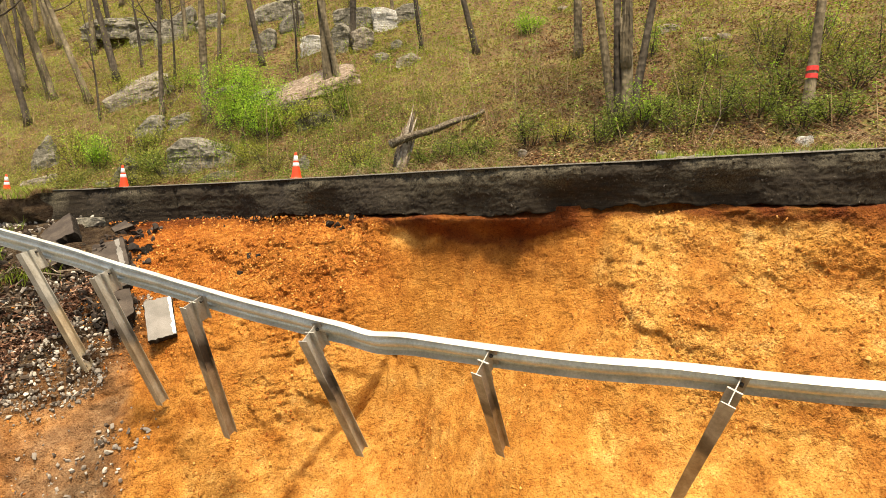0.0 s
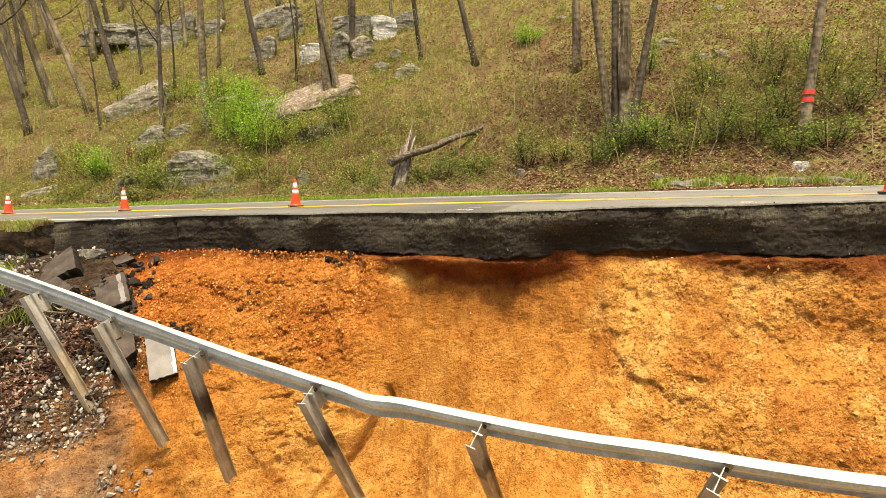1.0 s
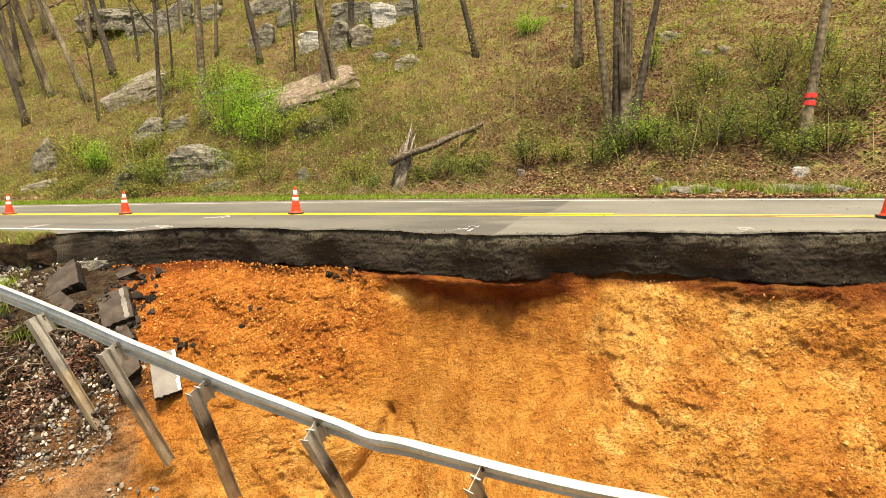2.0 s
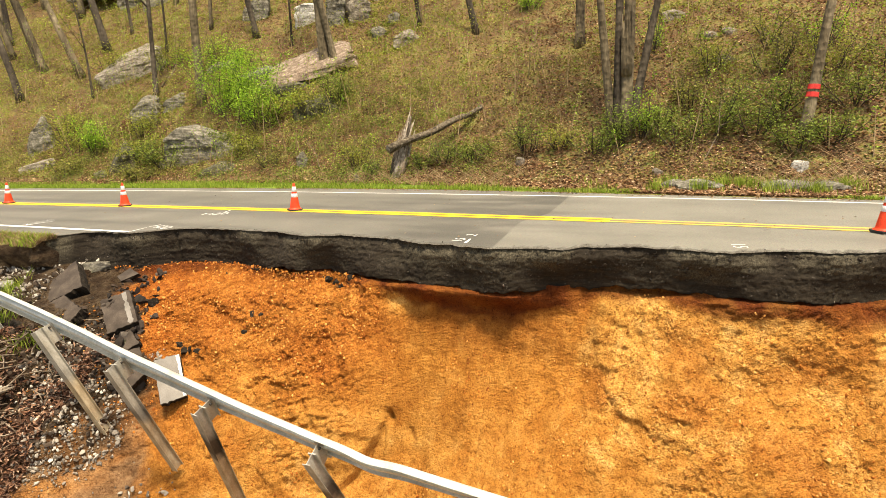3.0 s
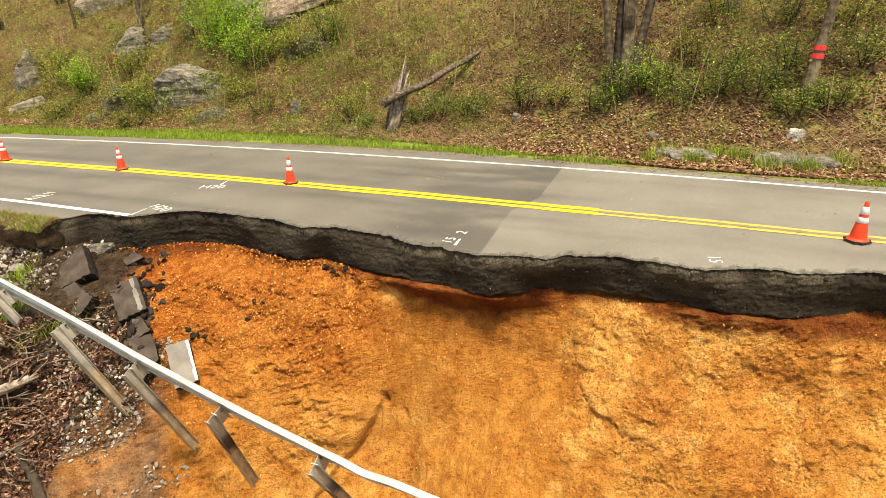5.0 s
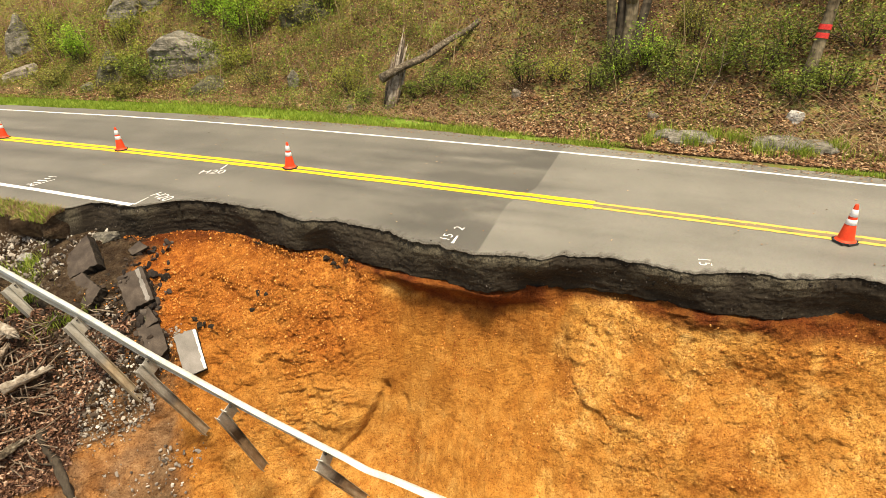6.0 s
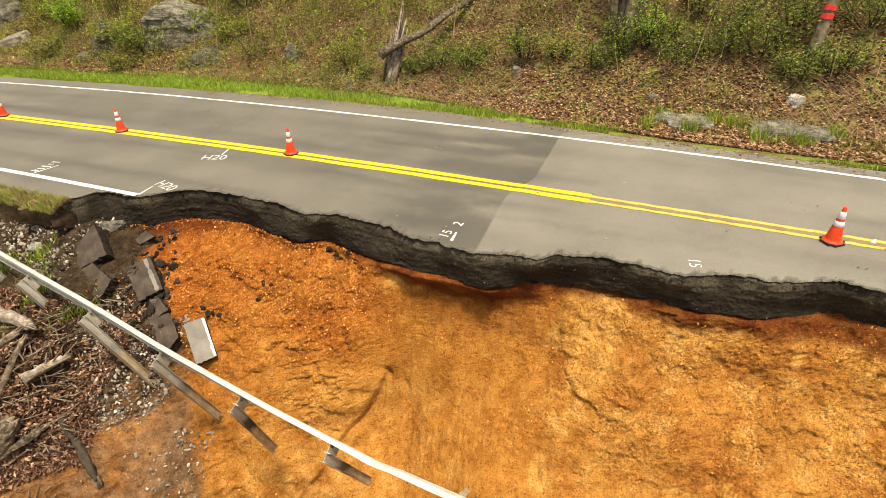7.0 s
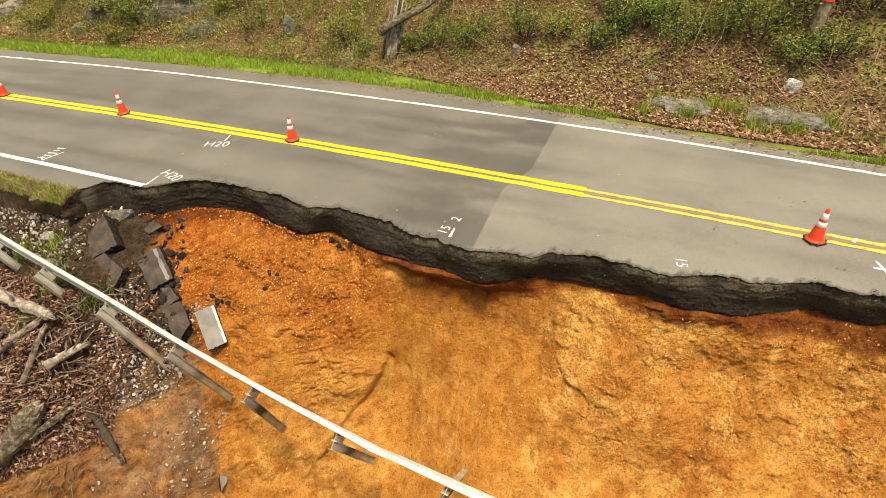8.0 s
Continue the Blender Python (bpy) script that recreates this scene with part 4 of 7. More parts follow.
road = tagged(new("road"), "two-lane grey asphalt mountain road with its outer lane broken away", "road", kind="structure")
road_panel("old_pavement", np.concatenate([np.arange(-90, -14, 0.5), np.arange(-14, SEAM, 0.045), [SEAM]]), OLD_TAR, road, "older dark patched asphalt")
road_panel("pale_pavement", np.concatenate([[SEAM], np.arange(SEAM + 0.03, 10, 0.045), np.arange(10, 90, 0.5)]), NEW_TAR, road, "newer pale grey asphalt")


def face_out(S, D):
    """How far the broken face stands out: crumbled rim, faint layers, small lumps, a foot that stands back or forward."""
    out = 0.03 * fbm(S * 1.1, D * 1.2, 0, 2, 93) + 0.008 * fbm(S * 1.2, D * 15, 0, 2, 95) + 0.011 * fbm(S * 7, D * 9, 0, 4, 97, 0.65) + 0.03 * np.maximum(0.5 - cells(S * 17, D * 19, 96), 0)
    back = spline(BASE_S, BASE_BACK, np.clip(S, -9.6, 8.4))
    return out * smooth(0.0, 0.06, D) + 0.05 * smooth(0.0, 0.22, D) - back * smooth(0.05, 0.72, D) - 0.03


def broken_face():
    s = np.concatenate([np.arange(-40, -14, 0.5), np.arange(-14, 10.2, 0.022), np.arange(10.2, 40, 0.5)])
    d = np.concatenate([[0, 0.008, 0.02], np.linspace(0.04, 0.74, 36), [0.76, 0.76]])[:, None]
    S = np.broadcast_to(s, (len(d), len(s)))
    D = np.broadcast_to(d, S.shape)
    out = face_out(S, D)
    M = edge_line(S) + 0.012 - out + rim_jitter(S) * smooth(0.2, 0.02, D)
    M[-1] = edge_line(s) + 0.7
    # joint cracks
    for at in (-7.45,):
        M = M + 0.06 * np.exp(-((S - at - 0.05 * D) / 0.03) ** 2) * smooth(0.0, 0.1, D)
    X, Y = plan(S, M)
    X0, Y0 = plan(S, edge_line(S))
    Z = road_z(X0, Y0) - 0.02 - D * (spline(BASE_S, BASE_DEEP, np.clip(S, -9.6, 8.4)) / 0.74 + 0.045 * smooth(0.3, 0.74, D) * fbm(S * 4.5, 0, 0, 4, 98)) + 0.012 * fbm(S * 6, D, 0, 2, 101) * smooth(0, 0.05, D)
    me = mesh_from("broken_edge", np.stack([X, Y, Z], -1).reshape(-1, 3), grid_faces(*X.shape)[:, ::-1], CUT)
    # light painted on proud upper parts, recessed bays and the foot left dark
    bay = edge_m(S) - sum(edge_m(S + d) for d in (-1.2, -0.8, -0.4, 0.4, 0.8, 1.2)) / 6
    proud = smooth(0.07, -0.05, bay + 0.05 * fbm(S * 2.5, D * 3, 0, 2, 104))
    dusty_lit = np.clip(0.85 * smooth(0.55, 0.0, D + 0.2 * fbm(S * 2, D * 4, 0, 4, 103)) * (0.05 + 0.95 * proud) + 0.2 * smooth(0.15, 0.6, fbm(S * 1.1, D * 5, 0, 4, 105)), 0, 1)
    point_mask(me, "dusty_lit", dusty_lit)
    return part("broken_edge", me, CUT, road, "black layered broken asphalt edge")


broken_face()


def strip(name, s0, s1, m, width, material, label, step=0.25, rough=0.012):
    s = np.linspace(s0, s1, int((s1 - s0) / step) + 2)
    c = m(s) if callable(m) else np.full_like(s, m)
    k = np.linspace(-0.5, 0.5, 5)[:, None]
    wob = np.where(np.abs(k) > 0.4, rough * fbm(s * 9 + 30 * k, 0, 0, 3, 107), 0)
    M = c + width * k + wob * np.sign(k)
    X, Y = plan(np.broadcast_to(s, M.shape), M)
    Z = road_z(X, Y) + 0.0065 + 0.004 * fbm(X * 0.7, Y * 0.7, 0, 2, 83)
    ob = new(name, mesh_from(name, np.stack([X, Y, Z], -1).reshape(-1, 3), grid_faces(*X.shape), material))
    return tagged(ob, label, "road marking", kind="structure")


strip("centre_line", -88, 1.82, 0.122, 0.16, YELLOW, "bright yellow solid centre line on dark asphalt")
strip("centre_line", -88, 1.82, -0.122, 0.16, YELLOW, "bright yellow solid centre line on dark asphalt")
strip("centre_line", 1.81, 88, 0.1, 0.1, FADED, "worn yellow centre line on pale asphalt", 0.05, 0.012)
strip("centre_line", 1.81, 88, -0.13, 0.1, FADED, "worn yellow centre line on pale asphalt", 0.05, 0.012)
strip("worn_paint", 1.83, 88, -0.01, 0.13, STAINED, "brown worn strip between the yellow lines", 0.12, 0.02)
strip("edge_line", -88, 88, lambda s: spline((-88, -23, -14, -7, 0, 5, 8, 88), (3.3, 3.3, 3.44, 3.38, 3.3, 3.14, 3.0, 3.0), s), 0.1, WHITE, "white painted edge line on the hillside lane")
strip("edge_line", -88, -8.25, -3.22, 0.14, WHITE, "white painted edge line ending at the broken edge", 0.25, 0.006)


def road_text(words, s, m, size, spin):
    """Sprayed survey letters lying on the asphalt."""
    cu = bpy.data.curves.new("sprayed_mark", "FONT")
    cu.body, cu.size, cu.align_x, cu.align_y, cu.offset = words, size, "CENTER", "CENTER", -0.002
    tmp = bpy.data.objects.new("tmp", cu)
    me = bpy.data.meshes.new_from_object(tmp)
    bpy.data.objects.remove(tmp)
    me.materials.append(WHITE)
    x, y = plan(s, m)
    ob = new("sprayed_mark", me)
    tilt = Matrix.Rotation(math.atan(0.07289), 4, "X") @ Matrix.Rotation(-math.atan(0.01888), 4, "Y")
    ob.matrix_world = Matrix.Translation((x, y, road_z(x, y) + 0.012)) @ tilt @ pose(0, 0, 0, 0, 0, spin)
    return tagged(ob, "white sprayed survey mark on the asphalt", "road marking", kind="structure")


def stroke(s0, m0, s1, m1, width=0.05):
    (x0, y0), (x1, y1) = plan(s0, m0), plan(s1, m1)
    dx, dy = x1 - x0, y1 - y0
    L = math.hypot(dx, dy)
    nx, ny = -dy / L * width / 2, dx / L * width / 2
    v = [(x, y, road_z(x, y) + 0.012) for x, y in ((x0 - nx, y0 - ny), (x1 - nx * 0.6, y1 - ny * 0.6), (x1 + nx * 0.6, y1 + ny * 0.6), (x0 + nx, y0 + ny))]
    ob = new("sprayed_stroke", mesh_from("sprayed_stroke", v, [[0, 1, 2, 3]], WHITE))
    return tagged(ob, "white sprayed survey stroke on the asphalt", "road marking", kind="structure")


road_text("H20", -8.1, -0.85, 0.42, -6)
stroke(-8.04, -0.62, -8.15, -0.24)
road_text("H20", -7.95, -2.62, 0.42, -38)
stroke(-8.2, -3.2, -8.25, -2.75)
for k in range(5):
    stroke(-12.42 + 0.05 * (k % 2), -3.02 + 0.145 * k, -12.2 + 0.04 * (k % 3), -2.97 + 0.145 * k, 0.05)
stroke(-12.15, -3.1, -12.0, -2.55)
stroke(-12.15, -3.1, -12.35, -2.95, 0.04)
road_text("15", -0.5, -2.42, 0.3, 62)
road_text("2", -0.42, -1.98, 0.3, 60)
stroke(-0.3, -2.62, -0.33, -2.3, 0.06)
road_text("15", 4.0, -1.8, 0.3, -105)
stroke(7.3, -0.85, 7.15, -0.5, 0.07)
stroke(7.08, -0.72, 7.4, -0.66, 0.06)
stroke(6.86, 0.0, 6.92, 0.16, 0.06)


# ---- traffic cones ----
def lathe(profile, sides=28):
    p = np.asarray(profile, float)
    a = np.arange(sides) * 2 * np.pi / sides
    v = np.stack([p[:, :1] * np.cos(a), p[:, :1] * np.sin(a), np.repeat(p[:, 1:], sides, 1)], -1).reshape(-1, 3)
    i = np.arange((len(p) - 1) * sides)
    r, c = i // sides, i % sides
    return v, np.stack([r * sides + c, r * sides + (c + 1) % sides, (r + 1) * sides + (c + 1) % sides, (r + 1) * sides + c], 1)


def traffic_cone():
    cone = tagged(new("traffic_cone"), "orange rubber traffic cone with two white bands on the centre line", "traffic cone", "cones along the centre line")
    bm = bmesh.new()
    bmesh.ops.create_cube(bm, size=1)
    bmesh.ops.scale(bm, vec=(0.35, 0.35, 0.035), verts=bm.verts)
    bmesh.ops.translate(bm, vec=(0, 0, 0.02), verts=bm.verts)
    bmesh.ops.bevel(bm, geom=[e for e in bm.edges if abs(e.verts[0].co.z - e.verts[1].co.z) > 0.01], offset=0.07, segments=3, affect="EDGES")
    part("base_plate", bm, BLACK, cone, "black rubber base plate")
    r = lambda h: 0.135 - 0.108 * (h - 0.04) / 0.67
    v, f = lathe([(0.165, 0.037), (0.16, 0.05), (r(0.07) + 0.004, 0.062)] + [(r(h), h) for h in np.linspace(0.08, 0.69, 12)] + [(0.026, 0.705), (0.016, 0.712), (0.002, 0.713)])
    part("body", mesh_from("body", v, f, ORANGE), ORANGE, cone)
    for lo, hi in ((0.345, 0.44), (0.49, 0.62)):
        v, f = lathe([(r(lo) + 0.0015, lo), (r(lo) + 0.004, lo + 0.003), (r(hi) + 0.004, hi - 0.003), (r(hi) + 0.0015, hi)])
        part("reflective_band", mesh_from("reflective_band", v, f, SLEEVE), SLEEVE, cone, "white reflective band")
    return cone


first_cone = traffic_cone()
for i, (s, m, turn) in enumerate(((6.21, -0.2, 15), (-6.2, 0.02, 40), (-12.65, 0.0, 22), (-18.45, 0.05, 60))):
    x, y = plan(s, m)
    p = pose(x, y, road_z(x, y) + 0.008, 3.5, -1, turn)
    if i:
        copy_thing(first_cone, p)
    else:
        first_cone.matrix_basis = p


# ---- guardrail, torn loose and hanging over the slope ----
RAIL = ((-21.5, 18.5, 0.16), (-17.6, 16.11, 0.12), (-14.0, 13.52, -0.04), (-12.0, 12.03, -0.39), (-10.25, 10.91, -0.7), (-8.5, 9.94, -0.97), (-6.72, 9.0, -1.29), (-4.93, 8.03, -1.62), (-3.22, 7.17, -1.95), (-1.5, 6.33, -2.23), (0.41, 5.4, -2.39), (2.36, 4.48, -2.43), (4.35, 3.66, -2.41), (6.3, 3.02, -2.25), (8.3, 2.49, -1.9), (10.6, 1.98, -1.34), (13.2, 1.48, -0.63), (17.5, -0.52, 0.08))
RAIL_ROLL = (0, 0, 0, -5, -10, -14, -17, -22, -28, -34, -42, -48, -48, -38, -25, -15, -5, 0)
rail_xyz = np.array(RAIL)
rail_k = np.concatenate([[0], np.cumsum(np.linalg.norm(np.diff(rail_xyz, axis=0), axis=1))])


def rail_at(k):
    return np.stack([spline(rail_k, rail_xyz[:, i], k) for i in range(3)], -1)


guardrail = tagged(new("guardrail"), "galvanised W-beam guardrail hanging loose with dangling posts", "guardrail")
W_BEAM = ((-0.157, -0.004), (-0.157, 0.03), (-0.15, 0.062), (-0.13, 0.082), (-0.095, 0.084), (-0.065, 0.06), (-0.035, 0.014), (-0.018, 0.002), (0.018, 0.002), (0.035, 0.014), (0.065, 0.06), (0.095, 0.084), (0.13, 0.082), (0.15, 0.062), (0.157, 0.03), (0.157, -0.004))


def w_beam(k0, k1):
    k = np.arange(k0, k1 + 0.01, 0.1)
    p = rail_at(k)
    p[:, 2] += 0.012 * fbm(k * 0.8, 0, 0, 2, 111)
    dent = 0.05 * np.exp(-((k - rail_k[9] - 0.75) / 0.3) ** 2)
    p[:, 2] -= dent
    t = np.gradient(p, axis=0)
    t /= np.linalg.norm(t, axis=1)[:, None]
    out = np.stack([-t[:, 1], t[:, 0], 0 * k], 1)
    out /= np.linalg.norm(out, axis=1)[:, None]
    up = np.cross(t, out) * 1.0
    up *= np.sign(up[:, 2:])
    roll = np.radians(np.interp(k, rail_k, RAIL_ROLL))[:, None]
    up, out = up * np.cos(roll) + out * np.sin(roll), out * np.cos(roll) - up * np.sin(roll)
    prof = np.array(W_BEAM)
    ring = np.vstack([prof, prof[::-1] + np.array([0, 0.006])])
    v = p[:, None] + up[:, None] * ring[None, :, :1] + out[:, None] * ring[None, :, 1:]
    n, c = len(k), len(ring)
    i = np.arange((n - 1) * c)
    r, q = i // c, i % c
    return v.reshape(-1, 3), np.stack([r * c + q, r * c + (q + 1) % c, (r + 1) * c + (q + 1) % c, (r + 1) * c + q], 1)


for a in range(0, len(RAIL) - 1, 2):
    b = min(a + 2, len(RAIL) - 1)
    v, f = w_beam(rail_k[a], rail_k[b] + 0.12)
    part("rail_panel", mesh_from("rail_panel", v, f, STEEL, False), STEEL, guardrail)


def i_beam(length, depth=0.155, flange=0.115, t=0.012, cuts=1):
    """A steel section swept from z = 0 down, web along y: vertices and quads."""
    a, b, c = flange / 2, depth / 2, t * 0.45
    ring = np.array([(-a, -b), (a, -b), (a, t - b), (c, t - b), (c, b - t), (a, b - t), (a, b), (-a, b), (-a, b - t), (-c, b - t), (-c, t - b), (-a, t - b)])
    v = np.vstack([np.column_stack([ring, np.full(12, -length * k / cuts)]) for k in range(cuts + 1)])
    i = np.arange(cuts * 12)
    r, q = i // 12, i % 12
    f = [np.stack([r * 12 + q, r * 12 + (q + 1) % 12, (r + 1) * 12 + (q + 1) % 12, (r + 1) * 12 + q], 1)]
    ends = np.array([(0, 1, 2, 11), (3, 4, 9, 10), (5, 6, 7, 8)])
    f += [ends[:, ::-1], ends + cuts * 12]
    return [(v, np.vstack(f))]


def rail_post(top, foot, spin, lengths):
    """A post with its block, as parts of the guardrail, dark where it stood in the tar and stained where it stood in the soil."""
    top, foot = np.array(top), np.array(foot)
    axis = foot - top
    L = np.linalg.norm(axis)
    axis /= L
    m = Vector(axis).to_track_quat("-Z", "Y").to_matrix().to_4x4()
    out = Vector((0.41, 0.91, 0.0))
    local = m.inverted() @ out
    m = Matrix.Translation(top) @ m @ Matrix.Rotation(math.atan2(-local.x, local.y) + radians(spin), 4, "Z")
    me = clean_mesh("post", i_beam(L, t=0.009, cuts=26), POST_STEEL, False)
    co = np.zeros(len(me.vertices) * 3, dtype=np.float32)
    me.vertices.foreach_get("co", co)
    co = co.reshape(-1, 3)
    deep = -co[:, 2] + 0.12 * fbm(co[:, 0] * 30 + top[0] * 7, co[:, 1] * 14, 0, 2, 5)
    point_mask(me, "tar", lengths[2] * smooth(lengths[0] - 0.22, lengths[0], deep) * smooth(lengths[1] + 0.05, lengths[1] - 0.03, deep))
    point_mask(me, "clay", smooth(lengths[1] - 0.1, lengths[1] + 0.05, deep))
    post = part("post", me, POST_STEEL, guardrail, "steel post, smudged dark and clay-stained where it stood in the ground")
    post.matrix_world = m @ Matrix.Translation((0, 0, -0.03))
    block = part("spacer_block", clean_mesh("spacer_block", i_beam(0.34, 0.165, 0.125, 0.009), POST_STEEL, False), POST_STEEL, guardrail, "grey steel spacer block")
    block.matrix_world = m @ Matrix.Translation((0, 0.16, -0.035))
    bm = bmesh.new()
    bmesh.ops.create_cone(bm, cap_ends=True, segments=6, radius1=0.02, radius2=0.018, depth=0.03)
    bolt = part("bolt", bm, POST_DARK, guardrail)
    bolt.matrix_world = m @ Matrix.Translation((0.025, 0.19, -0.09)) @ Matrix.Rotation(radians(90), 4, "X")


for i, (dx, dy, dz), spin, lengths in (
    (4, (0.9, 0.25, -1.95), 10, (0.75, 0.95, 0.3)), (5, (0.8, 0.3, -2.0), 8, (0.7, 0.95, 0.25)), (6, (0.74, 0.36, -2.05), 6, (0.9, 1.05, 0.2)), (7, (0.47, 0.76, -2.12), 4, (0.95, 1.08, 0.6)),
    (8, (0.1, 0.94, -2.08), 0, (0.62, 0.95, 1.0)), (9, (0.45, 0.92, -1.74), 2, (0.7, 0.95, 0.9)), (10, (0.36, 1.45, -1.45), -6, (0.7, 0.95, 0.75)), (11, (0.3, 1.75, -1.75), -12, (0.75, 0.98, 0.8)),
    (12, (0.1, 1.1, -1.5), -12, (0.6, 0.9, 0.6)), (13, (0.1, 1.0, -1.6), -8, (0.6, 0.9, 0.6)), (3, (0.3, 0.2, -1.3), 5, (0.8, 0.95, 0.3)), (2, (0.1, 0.05, -1.0), 0, (0.7, 0.8, 0.3)), (14, (0.2, 0.9, -1.6), -8, (0.6, 0.9, 0.6)), (15, (0.2, 0.7, -1.7), -5, (0.6, 0.9, 0.6)), (16, (0.1, 0.3, -1.8), 0, (0.6, 0.9, 0.6))):
    p = rail_xyz[i]
    top = p + np.array([-0.1, -0.24, -0.02])
    rail_post(top, top + np.array([dx, dy, dz]), spin, lengths)


# ---- rocks on the hillside ----
def on_hill(x, y, sink=0.0):
    return np.array([x, y, float(hill_z(x, y)) - sink])


ROCK_FEET = []


def sphere_arrays(level):
    bm = bmesh.new()
    bmesh.ops.create_icosphere(bm, subdivisions=level, radius=1)
    v = np.array([x.co[:] for x in bm.verts])
    f = np.array([[x.index for x in q.verts] for q in bm.faces])
    bm.free()
    return v / np.linalg.norm(v, axis=1)[:, None], f


SPHERES = {level: sphere_arrays(level) for level in (3, 4, 5)}


def wedge_arrays(w, h, d, peak, left, right, rise, seed, level, sharp=60):
    """A broken block of sandstone: a flat-faced front with one high point, bedded joints and worn edges, running back into the slope."""
    rng = np.random.default_rng(seed)
    front = [(-0.5, -0.3), (0.5, -0.3), (0.5, right), (0.5 * (peak + 0.5), 0.5 * (1 + right) + 0.06), (peak, 1.0), (0.5 * (peak - 0.5), 0.5 * (1 + left) + 0.05), (-0.5, left)]
    pts = []
    for u, k in front:
        j = 0.05 * rng.normal(size=3)
        pts.append(((u + j[0]) * w, (0.06 * k + j[1]) * d, (k + 0.4 * j[2]) * h))
        pts.append(((u * 0.82 + j[2]) * w, (1.0 + 0.1 * rng.normal()) * d, (k * 0.92 + j[0]) * h + rise * d))
    pts = np.array(pts)
    mid = pts.mean(0)
    bm = bmesh.new()
    for q in pts - mid:
        bm.verts.new(q)
    bmesh.ops.convex_hull(bm, input=bm.verts)
    bm.normal_update()
    planes = [(np.array(q.normal[:]), max(float(q.normal.dot(q.verts[0].co)), 0.02)) for q in bm.faces]
    bm.free()
    v, f = SPHERES[level]
    # directions spread to suit the block's proportions
    e = v * np.array([w, d, h + rise * d])
    e = e / np.linalg.norm(e, axis=1)[:, None]
    over = sum(np.maximum(e @ n / dist, 0) ** sharp for n, dist in planes) ** (1 / sharp)
    q = e / over[:, None]
    size = (w * d * h) ** (1 / 3)
    a = q / size
    rough = 0.05 * fbm(a[:, 0] * 2.0 + seed, a[:, 1] * 2.0, a[:, 2] * 2.0, 5, seed, 0.65) - 0.09 * smooth(0.12, 0.22, fbm(a[:, 0] * 1.3 + seed, a[:, 1] * 1.3, a[:, 2] * 2.6, 2, seed + 9))
    beds = 0.05 * smooth(0.1, 0.2, fbm(a[:, 0] * 0.8, a[:, 1] * 0.8, a[:, 2] * 6 + seed, 2, seed + 3))
    q = q * (1 + rough - beds)[:, None]
    return q + mid, np.hstack([f, f[:, 2:]])


def boulder(x, y, w, h, d, turn, shape, seed, mat, label, rise=0.35, sink=0.0, roll=0.0):
    """Stands with its front foot at x, y."""
    peak, left, right = shape
    v, f = wedge_arrays(w, h, d, peak, left, right, rise, seed, 5 if w > 3 else 4 if w > 1 else 3)
    ob = new("boulder", clean_mesh("boulder", [(v, f)], mat, False))
    ob.matrix_world = pose(x, y, float(hill_z(x, y)) - sink, 0, -roll, turn)
    ROCK_FEET.append((x, y + 0.4 * d, w, d))
    return tagged(ob, label, "boulder")


